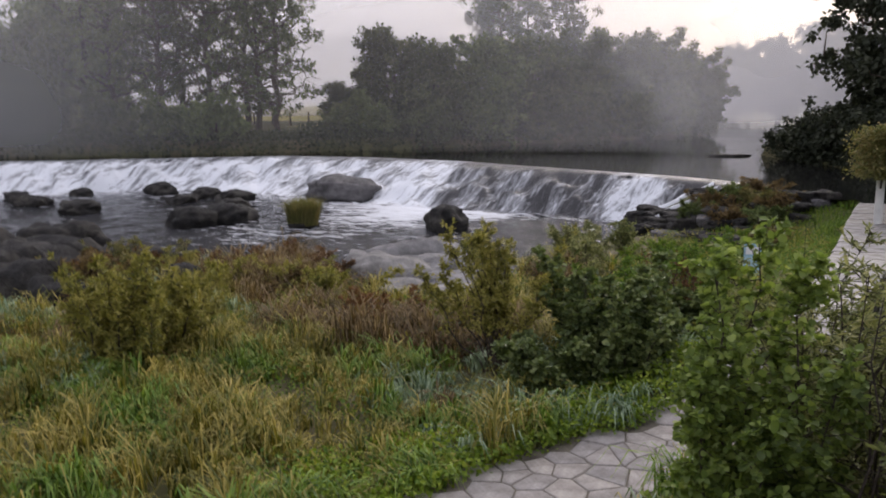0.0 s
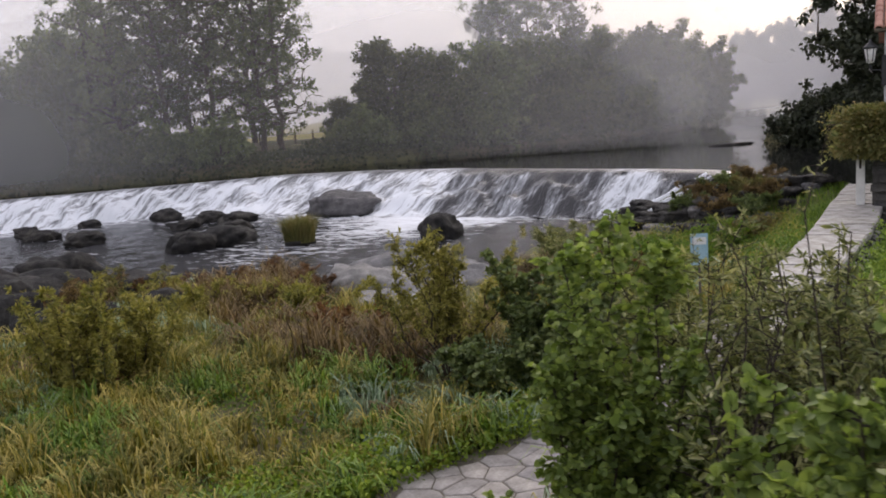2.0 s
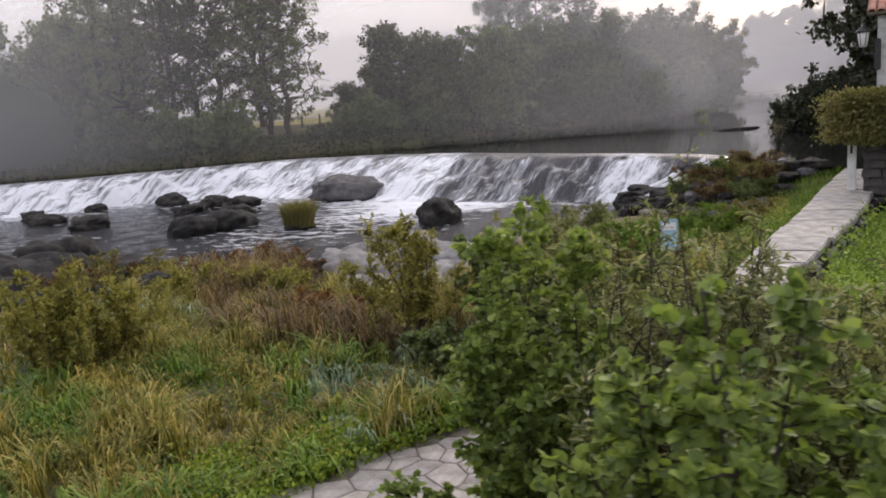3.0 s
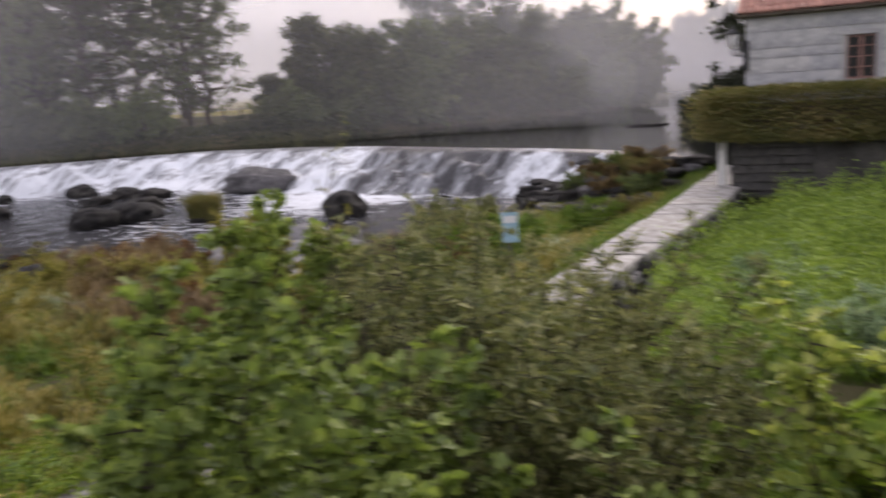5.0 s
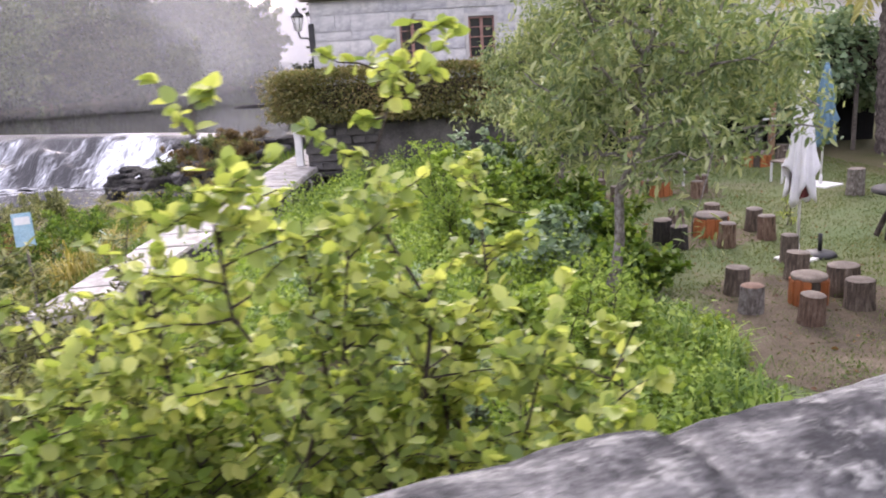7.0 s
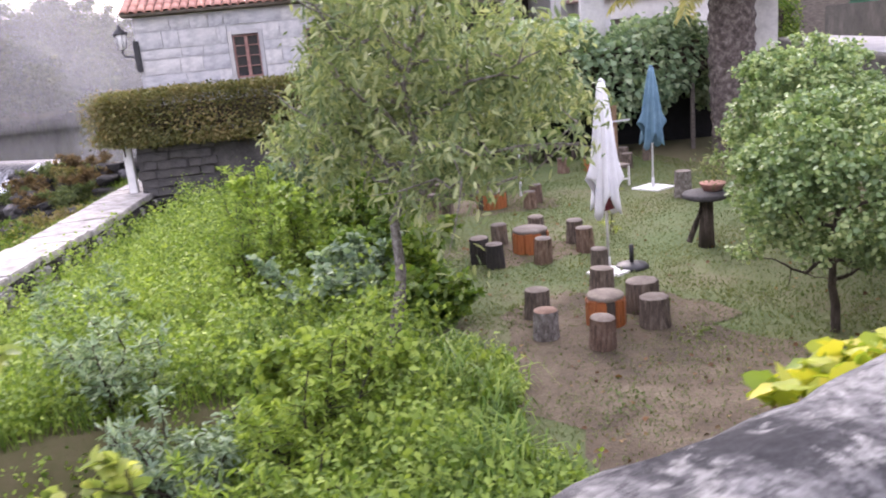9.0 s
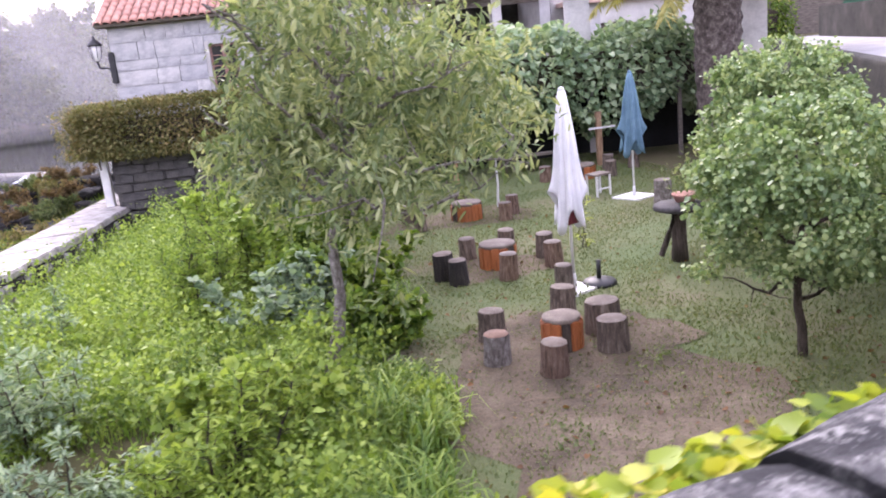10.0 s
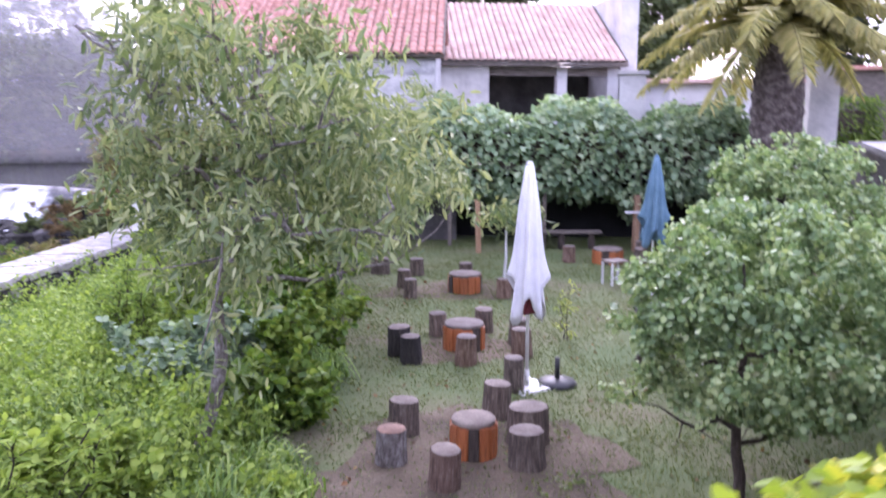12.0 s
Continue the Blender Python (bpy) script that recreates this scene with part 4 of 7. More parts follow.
# rough facing stones on the garden side of the walkway
for i in range(70):
    y = 12.3 + 0.27 * i + rng.uniform(-0.05, 0.05)
    for z in (-1.62, -1.86, -2.08):
        if rng.uniform() < 0.25:
            continue
        bm = box_bm(-0.08, 0.08, -0.14, 0.14, -0.10, 0.10, 0.03)
        for q in bm.verts:
            q.co += Vector((rng.normal(), rng.normal(), rng.normal())) * 0.012
        ob = part("facing_stone", bm, DRYROCK if rng.uniform() < 0.45 else WETROCK, race)
        ob.matrix_basis = pose(walk_x(y) + walk_half(y) + 0.05, y, z, rng.normal() * 3, 0, rng.normal() * 4)

# ---- flagstone path below the bridge ----
pv, pq = [], []
rows_p = np.linspace(6.0, 13.2, 40)
for i, y in enumerate(rows_p):
    l, r = lerp(y, pe[:, 0], pe[:, 1]), lerp(y, pe[:, 0], pe[:, 2])
    for s in np.linspace(0, 1, 6):
        x = l + (r - l) * s
        pv.append((x, y, path_z(x, y) + 0.02))
    if i:
        for j in range(5):
            a = (i - 1) * 6 + j
            pq.append((a, a + 1, a + 7, a + 6))
flag = part("flagstone_path", mesh_np("flagstone_path", np.array(pv), np.array(pq), JOINT), None, None)
tagged(flag, "path of irregular grey-brown flagstones with soil joints", "path", kind="structure")
seeds = []
for r in range(20):
    for c in range(18):
        seeds.append((-1.2 + 0.43 * c + 0.21 * (r % 2) + rng.normal() * 0.13, 5.6 + 0.41 * r + rng.normal() * 0.12))
seeds = np.array(seeds)


def flag_cell(p0):
    """The outline of one flagstone: what lies nearer to its middle than to any other, less the joint."""
    poly = [np.array((p0[0] + dx, p0[1] + dy)) for dx, dy in ((-0.7, -0.7), (0.7, -0.7), (0.7, 0.7), (-0.7, 0.7))]
    d = np.hypot(*(seeds - p0).T)
    for o in seeds[(d > 1e-6) & (d < 1.4)]:
        nrm = (o - p0) / np.hypot(*(o - p0))
        lim = nrm @ (p0 + o) / 2 - 0.009
        out = []
        for a_, b_ in zip(poly, poly[1:] + poly[:1]):
            da, db = nrm @ a_ - lim, nrm @ b_ - lim
            if da <= 0:
                out.append(a_)
            if da * db < 0:
                out.append(a_ + (b_ - a_) * da / (da - db))
        poly = out
    return poly


for p0 in seeds:
    if not (6.1 < p0[1] < 13.1 and lerp(p0[1], pe[:, 0], pe[:, 1]) + 0.12 < p0[0] < lerp(p0[1], pe[:, 0], pe[:, 2]) - 0.1):
        continue
    cs = flag_cell(p0)
    z, h, n = float(path_z(*p0)) + 0.02, 0.010 + rng.uniform(0, 0.012), len(cs)
    v = []
    for shrink, top in ((1.0, False), (0.98, True), (0.90, True)):
        for q in cs:
            w = p0 + (q - p0) * shrink
            v.append((w[0] - p0[0], w[1] - p0[1], path_z(*w) - z + ((0.02 + h - (0.006 if shrink > 0.95 else 0)) if top else 0.004)))
    sides_ = [(r * n + k, r * n + (k + 1) % n, (r + 1) * n + (k + 1) % n, (r + 1) * n + k) for r in (0, 1) for k in range(n)]
    ob = part("flagstone", mesh_np("flagstone", np.array(v), [np.array(sides_), (2 * n + np.arange(n))[None]], PAVER), None, flag)
    ob.matrix_basis = pose(p0[0], p0[1], z)

# small sign board on a stake
sg = thing("sign_board", pose(4.06, 13.15, -1.62, 0, 0, 15), "small pale blue sign board on a thin stake", "sign")
part("stake", box_bm(-0.02, 0.02, 0.0, 0.03, -0.1, 1.0, 0.005), PLANK, sg)
part("board", box_bm(-0.14, 0.14, -0.012, -0.002, 0.92, 1.44, 0.004), SIGNBLUE, sg, "pale blue panel with a white heading bar")
part("heading", box_bm(-0.11, 0.11, -0.016, -0.0125, 1.26, 1.38), WHITE, sg)

# ---- stone house by the weir ----
HOUSE = pose(8.36, 25.55, 0, 0, 0, -8)
house = thing("stone_house", HOUSE, "old granite block house with a red clay tile roof", "house", kind="structure")
EAVE = 3.36
WINS = [(2.62, 3.36), (4.66, 5.42)]
for x0, x1, z0, z1 in [(0, 2.62, -2.2, EAVE), (3.36, 4.66, -2.2, EAVE), (5.42, 7.6, -2.2, EAVE), (2.62, 3.36, -2.2, 1.48), (2.62, 3.36, 2.68, EAVE), (4.66, 5.42, -2.2, 1.48), (4.66, 5.42, 2.68, EAVE)]:
    part("wall", box_bm(x0, x1, 0.03, 0.5, z0, z1), HOUSESTONE, house)
part("wall", box_bm(0, 0.5, 0.504, 7.5, -2.2, EAVE), HOUSESTONE, house)
part("wall", box_bm(7.1, 7.6, 0.504, 7.5, -2.2, EAVE), HOUSESTONE, house)
part("wall", box_bm(0, 7.6, 7.504, 8, -2.2, EAVE), HOUSESTONE, house)
for gx_ in (0.0, 7.1):
    bm = bmesh.new()
    ring = [bm.verts.new(q) for q in ((gx_, 0.0, EAVE + 0.004), (gx_, 8.0, EAVE + 0.004), (gx_, 4.0, EAVE + 2.0))]
    f = bm.faces.new(ring)
    ext = bmesh.ops.extrude_face_region(bm, geom=[f])
    bmesh.ops.translate(bm, vec=(0.5, 0, 0), verts=[q for q in ext["geom"] if isinstance(q, bmesh.types.BMVert)])
    bmesh.ops.recalc_face_normals(bm, faces=bm.faces[:])
    part("gable", bm, HOUSESTONE, house)
# granite blocks, each proud of the joints
block_me = bpy.data.meshes.new("block")
bm = box_bm(-0.5, 0.5, -0.5, 0.5, -0.5, 0.5, 0.03)
bm.to_mesh(block_me)
bm.free()
block_me.materials.append(HOUSESTONE)
z = -0.1
row = 0
while z < EAVE - 0.1:
    h = [0.42, 0.27, 0.48, 0.33, 0.38][row % 5]
    h = min(h, EAVE - 0.02 - z)
    x = 0.0
    while x < 7.5:
        ln = rng.uniform(0.32, 1.25)
        x1 = min(x + ln, 7.58)
        for a, b in WINS:
            if z + h > 1.46 and z < 2.70:
                if x < a - 0.13 and x1 > a - 0.12:
                    x1 = a - 0.115
                elif a - 0.13 <= x < b + 0.11:
                    x, x1 = b + 0.115, max(x1, b + 0.6)
        if x1 - x > 0.12:
            ob = part("granite_block", block_me, None, house)
            ob.matrix_basis = pose((x + x1) / 2, 0.03, z + h / 2) @ Matrix.Diagonal((x1 - x - 0.016, 0.06 + rng.uniform(0, 0.05), h - 0.016, 1))
        x = x1
    z, row = z + h, row + 1
for a, b in WINS:
    w = part("window", box_bm(a + 0.003, b - 0.003, 0.14, 0.16, 1.49, 2.67), GLASS, house, "dark small-paned window with red-brown frames")
    for x0, x1, z0, z1, nm in [(a - 0.11, a, 1.36, 2.78, "jamb_stone"), (b, b + 0.11, 1.36, 2.78, "jamb_stone"), (a, b, 2.68, 2.80, "lintel"), (a - 0.04, b + 0.04, 1.34, 1.478, "sill")]:
        part(nm, box_bm(x0, x1, -0.03, 0.28, z0, z1, 0.012), CONCRETE, w, "pale dressed stone")
    mid = (a + b) / 2
    for x0, x1 in ((a + 0.004, a + 0.05), (mid - 0.045, mid + 0.045), (b - 0.05, b - 0.004)):
        part("frame", box_bm(x0, x1, 0.06, 0.13, 1.49, 2.67, 0.006), FRAMERED, w)
    for z0 in (1.49, 2.62):
        part("frame", box_bm(a + 0.052, b - 0.052, 0.062, 0.128, z0, z0 + 0.05, 0.006), FRAMERED, w)
    for k in (1, 2, 3):
        zz = 1.52 + k * 0.285
        part("glazing_bar", box_bm(a + 0.052, b - 0.052, 0.07, 0.11, zz - 0.013, zz + 0.013), FRAMERED, w)


def tile_v(length, width, rise):
    a = np.linspace(0, np.pi, 6)
    prof = np.stack([width / 2 * np.cos(a), rise * np.sin(a)], 1)
    v = [(q[0] * (1 - 0.12 * s), s * length, q[1] * (1 - 0.1 * s) + 0.012 * (1 - s)) for s in (0, 1) for q in prof]
    q = [(j, j + 1, 7 + j, 6 + j) for j in range(5)]
    v += [(b[0] * 0.86, b[1], b[2] - 0.018) for b in v]
    q += [(12 + j + 1, 12 + j, 18 + j, 19 + j) for j in range(5)] + [(j, 12 + j, 13 + j, j + 1) for j in range(5)]
    return np.array(v), np.array(q)


def tiled_roof(parent, x0, x1, y0, z0, slope, run, material, singles, pitch_w=0.23, pitch_l=0.36):
    """Clay tiles in rows on a board; the rows at the eave are single pieces, the rest one joined part."""
    c, s = math.cos(slope), math.sin(slope)
    bm = box_bm(x0, x1, 0, run, -0.08, -0.01)
    bm.transform(Matrix.Translation((0, y0, z0)) @ Matrix.Rotation(slope, 4, "X"))
    part("roof_board", bm, PLANK, parent)
    tv, tq = tile_v(pitch_l + 0.06, pitch_w * 0.95, 0.075)
    me = mesh_np("roof_tile", tv, tq, material, True)
    rest, count = [], 0
    for r in range(int(run / pitch_l)):
        for k in range(int((x1 - x0) / pitch_w)):
            mt = Matrix.Translation((0, y0, z0)) @ Matrix.Rotation(slope, 4, "X") @ pose(x0 + (k + 0.5) * pitch_w, r * pitch_l - 0.03, 0.0 + rng.normal() * 0.004, 2.5, 0, rng.normal() * 1.0)
            if count < singles:
                ob = part("roof_tile", me, None, parent)
                ob.matrix_basis = mt
                count += 1
            else:
                w = np.c_[tv, np.ones(len(tv))] @ np.array(mt).T
                rest.append((w[:, :3], tq))
    if rest:
        v, q = merge(rest)
        ob = part("roof_tiles", mesh_np("roof_tiles", v, q, material, True), None, parent)
        tagged(ob, kind="stuff")


roof1 = part("roof", box_bm(-0.25, 7.85, -0.12, 0.10, EAVE + 0.004, EAVE + 0.09, 0.01), PLANK, house, "red clay tile roof")
tiled_roof(roof1, -0.25, 7.85, -0.30, EAVE + 0.10, math.atan2(2.0, 4.2), 4.7, TILE, 250)
bm = box_bm(-0.25, 7.85, -4.75, 0, -0.08, 0.02)
bm.transform(Matrix.Translation((0, 8.3, EAVE + 0.10)) @ Matrix.Rotation(-math.atan2(2.0, 4.2), 4, "X"))
part("roof_board", bm, TILE, roof1)

lan = thing("wall_lantern", HOUSE @ pose(-0.34, -0.16, 2.32), "dark iron wall lantern with a white glass shade", "lamp")
part("bracket", mesh_np("bracket", *tube([(0.36, 0.1, -0.12), (0.22, 0.06, 0.02), (0.04, 0, 0.02), (0, 0, 0.14), (0, 0, 0.24)], 0.028, 6), BLACKIRON, True), None, lan)
part("back_plate", box_bm(0.28, 0.44, 0.03, 0.12, -0.42, 0.42, 0.02), BLACKIRON, lan)
v, q = revolve([(0.06, 0.22), (0.10, 0.26), (0.16, 0.62), (0.12, 0.64)], 6)
part("shade", mesh_np("shade", v, q, WHITE), None, lan, "white frosted glass body")
for k in range(6):
    a = 2 * math.pi * k / 6
    part("glazing_rib", mesh_np("glazing_rib", *tube([(0.105 * math.cos(a), 0.105 * math.sin(a), 0.26), (0.165 * math.cos(a), 0.165 * math.sin(a), 0.62)], 0.010, 4), BLACKIRON), None, lan)
v, q = revolve([(0.21, 0.62), (0.19, 0.67), (0.06, 0.78), (0.02, 0.88)], 6)
part("cap", mesh_np("cap", v, q, BLACKIRON), None, lan)

# terrace in front of the house: dark rendered wall with a hedge on it
terrace = thing("terrace", HOUSE, "dark rendered terrace wall with the hedge's shade in its colour", "terrace", kind="structure")
# dark grey render, darkened further in colour for shade below the hedge
part("terrace_wall", box_bm(-0.25, 8.2, -1.05, -0.10, -1.50, -0.16, 0.02), DARKWALL, terrace)
part("ledge", box_bm(-0.32, 8.2, -1.16, -0.10, -1.66, -1.504, 0.02), DARKWALL, terrace)
part("footing", box_bm(-0.10, 8.2, -0.80, -0.10, -2.6, -1.664), WETROCK, terrace)
for k in range(5):
    for r in range(6):
        bm = box_bm(-0.19 - 0.05 * ((k + r) % 3), 0.20, -0.05, 0.05, -0.12, 0.12, 0.03)
        for q in bm.verts:
            q.co += Vector((rng.normal(), rng.normal(), rng.normal())) * 0.012
        ob = part("pier_stone", bm, DARKWALL, terrace)
        ob.matrix_basis = pose(0.0 + k * 0.40 + 0.1 * (r % 2), -1.10, -1.34 + r * 0.245, 0, 0, rng.normal() * 2)
post = part("gate_post", box_bm(-0.11, 0.11, -0.11, 0.11, 0, 1.75, 0.02), WHITE, None)
post.matrix_basis = HOUSE @ pose(-0.55, -0.75, -1.42)
tagged(post, "weathered white painted stone post by the terrace", "post")


def clump_box(n, lo, hi, power=4.0, shell=0.75):
    """Points in a rounded box, most of them near its skin."""
    lo, hi = np.array(lo), np.array(hi)
    u = rng.uniform(-1, 1, (n * 3, 3))
    r = (np.abs(u) ** power).sum(1) ** (1 / power)
    u = u[(r < 1.0)][: n]
    r = (np.abs(u) ** power).sum(1, keepdims=True) ** (1 / power)
    target = rng.uniform(shell, 1.04, (len(u), 1)) + 0.06 * np.sin(u[:, :1] * 19 + 2 * u[:, 2:]) * np.cos(u[:, 2:] * 9) + 0.10 * rng.uniform(0, 1, (len(u), 1)) ** 5
    return (lo + hi) / 2 + u / r * target * (hi - lo) / 2, u


def hedge(name, m, lo, hi, n, leaf, shape, mat, label, stems):
    th = thing(name, m, label, "hedge")
    pos, u = clump_box(n, lo, hi, 8.0)
    v, q = leaves(pos, u + rng.normal(size=(len(u), 3)) * 0.6, leaf * rng.uniform(0.6, 1.2, len(u)), shape)
    part("foliage", mesh_np("foliage", v, q, mat), None, th)
    core = box_bm(lo[0] + 0.42, hi[0] - 0.42, lo[1] + 0.4, hi[1] - 0.4, lo[2] + 0.35, hi[2] - 0.42, 0.1)
    part("core", core, BARK, th, "dark tangle of inner branches")
    for x in np.linspace(lo[0] + 0.4, hi[0] - 0.4, stems):
        part("stem", mesh_np("stem", *tube(curve_pts((x, (lo[1] + hi[1]) / 2, lo[2] - 0.3), (x + 0.1, (lo[1] + hi[1]) / 2, hi[2] - 0.3), 0, 0.05, 5), 0.03, 5), BARK, True), None, th)
    return th


hedge("clipped_hedge", HOUSE, (-0.95, -1.75, 0.0), (7.6, -0.35, 1.40), 42000, 0.095, "diamond", L_HEDGE, "clipped olive-green hedge turning russet on the terrace", 8)

# ---- garden behind the race ----
GZ = -1.5


def stump(m, r, h, bark, cut, label, group, name="log_stool", seed=0.0, flare=0.12):
    th = thing(name, m, label, "stool" if name == "log_stool" else "table", group)
    sides, rows_ = 26, 7
    v = []
    for i in range(rows_):
        s = i / (rows_ - 1)
        for k in range(sides):
            a = 2 * math.pi * k / sides
            rr = 0.92 * r * (1 + flare * (1 - s) ** 2) * (1 + 0.05 * math.sin(a * 2 + seed) + 0.035 * math.sin(a * 9 + seed * 3 + s) + 0.03 * noise.noise(Vector((a * 3, s * 4, seed))))
            v.append((rr * math.cos(a), rr * math.sin(a), -0.02 + (h + 0.02) * s))
    i, j = np.meshgrid(np.arange(rows_ - 1), np.arange(sides), indexing="ij")
    nn = (j + 1) % sides
    q = np.stack([i * sides + j, i * sides + nn, (i + 1) * sides + nn, (i + 1) * sides + j], -1).reshape(-1, 4)
    part("bark", mesh_np("bark", np.array(v), [q, np.arange(sides)[::-1][None]], bark), None, th)
    top = np.array(v[-sides:]) * np.array([0.97, 0.97, 1.0])
    top2 = top * np.array([0.92, 0.92, 1.0]) + np.array([0, 0, 0.012])
    vv = np.concatenate([top, top2])
    ring = np.array([[k, (k + 1) % sides, sides + (k + 1) % sides, sides + k] for k in range(sides)])
    part("cut_top", mesh_np("cut_top", vv, [ring, (sides + np.arange(sides))[None]], cut), None, th, "sawn weathered wood top")
    return th


def log_table(x, y, r, h, seed, label):
    """A table of a broad log: boards stained orange round the side, a grey sawn slab on top."""
    th = thing("log_table", pose(x, y, GZ, 0, 0, seed * 40), label, "table", "log tables in the garden")
    n = 13
    for k in range(n):
        a = 2 * math.pi * k / n
        wdt = 2 * math.pi * r / n * 0.97
        bm = box_bm(-0.03, 0.02, -wdt / 2, wdt / 2, -0.02, h - 0.05 + 0.01 * math.sin(k * 2.3), 0.012)
        ob = part("side_board", bm, ORANGE if k % 5 != 3 else BARK, th)
        ob.matrix_basis = pose(r * math.cos(a), r * math.sin(a), 0, 0, 0, math.degrees(a))
    v, q = revolve([(r * 0.9, 0.0), (r * 0.9, h - 0.06)], 18)
    part("core", mesh_np("core", v, q, BARK), None, th)
    v, q = revolve([(r * 0.98, h - 0.055), (r * 1.01, h - 0.04), (r * 1.01, h - 0.012), (r * 0.98, h)], 26, 0.03)
    part("tabletop", mesh_np("tabletop", v, q, CUTWOOD), None, th, "grey sawn log slab")
    return th


TA = "log stools round the front table"
log_table(14.62, 9.40, 0.215, 0.40, 1.0, "round log table with orange-stained sides on bare earth")
for x, y, r, h, bark, cut, lab in [
        (14.25, 8.72, 0.155, 0.37, REDBARK, CUTWOOD, "log stool with reddish peeling bark and a grey top"),
        (13.80, 9.28, 0.150, 0.36, BARKPALE, CUTRED, "log stool with pale birch bark and a reddish sawn top"),
        (13.97, 10.00, 0.160, 0.38, LOGBARK, CUTWOOD, "dark-barked log stool with a sawn grey top"),
        (15.08, 9.05, 0.175, 0.38, LOGBARK, CUTWOOD, "dark-barked log stool with a knot hole"),
        (15.22, 9.62, 0.215, 0.40, LOGBARK, CUTWOOD, "broad dark-barked log stool with a worn grey top"),
        (15.02, 10.36, 0.165, 0.40, LOGBARK, CUTWOOD, "dark-barked log stool near the white parasol"),
        (15.40, 11.22, 0.135, 0.42, LOGBARK, CUTWOOD, "slim dark log stool by the white parasol")]:
    stump(pose(x, y, GZ, rng.normal() * 1.5, rng.normal() * 1.5, rng.uniform(0, 360)), r, h, bark, cut, lab, TA, seed=x * 7)
TB = "log stools round the middle table"
log_table(15.06, 13.12, 0.28, 0.40, 2.0, "round log table with orange-stained sides on the lawn")
for x, y, r, h, bark, lab in [(14.97, 12.34, 0.15, 0.40, REDBARK, "log stool with streaked brown bark"), (14.25, 12.50, 0.155, 0.38, BARKBLACK, "low blackened log stool on the lawn"),
                              (14.12, 12.88, 0.165, 0.42, BARKBLACK, "tall blackened log stool on the lawn"), (14.77, 13.85, 0.14, 0.36, LOGBARK, "brown-barked log stool on the lawn"),
                              (15.50, 14.00, 0.15, 0.37, LOGBARK, "brown-barked log stool on the lawn"), (15.88, 13.22, 0.15, 0.40, LOGBARK, "brown-barked log stool on the lawn"), (15.80, 12.60, 0.15, 0.40, REDBARK, "log stool with flaking brown bark")]:
    stump(pose(x, y, GZ, rng.normal() * 1.5, rng.normal() * 1.5, rng.uniform(0, 360)), r, h, bark, CUTWOOD, lab, TB, seed=x * 5)
TC = "log stools round the back table"
log_table(15.62, 16.90, 0.30, 0.38, 3.0, "round log table with orange-stained sides near the vines")
for x, y, r, h in [(16.25, 16.30, 0.13, 0.36), (16.55, 16.75, 0.13, 0.40), (14.55, 16.45, 0.13, 0.36), (14.50, 17.40, 0.14, 0.36), (15.80, 18.00, 0.14, 0.36), (14.85, 18.60, 0.15, 0.36), (14.1, 18.9, 0.2, 0.34)]:
    stump(pose(x, y, GZ, 0, 0, rng.uniform(0, 360)), r, h, LOGBARK if x < 16 else REDBARK, CUTWOOD, "brown-barked log stool near the back table", TC, seed=x * 3)
log_table(19.30, 19.60, 0.33, 0.36, 4.0, "orange-stained log table by the vine pergola")
for x, y in [(18.45, 19.8), (19.95, 19.3), (20.35, 20.3), (20.9, 20.0)]:
    stump(pose(x, y, GZ, 0, 0, rng.uniform(0, 360)), 0.15, 0.38, REDBARK if x < 19 else LOGBARK, CUTWOOD, "log stool by the vine pergola", "log stools by the pergola", seed=x)


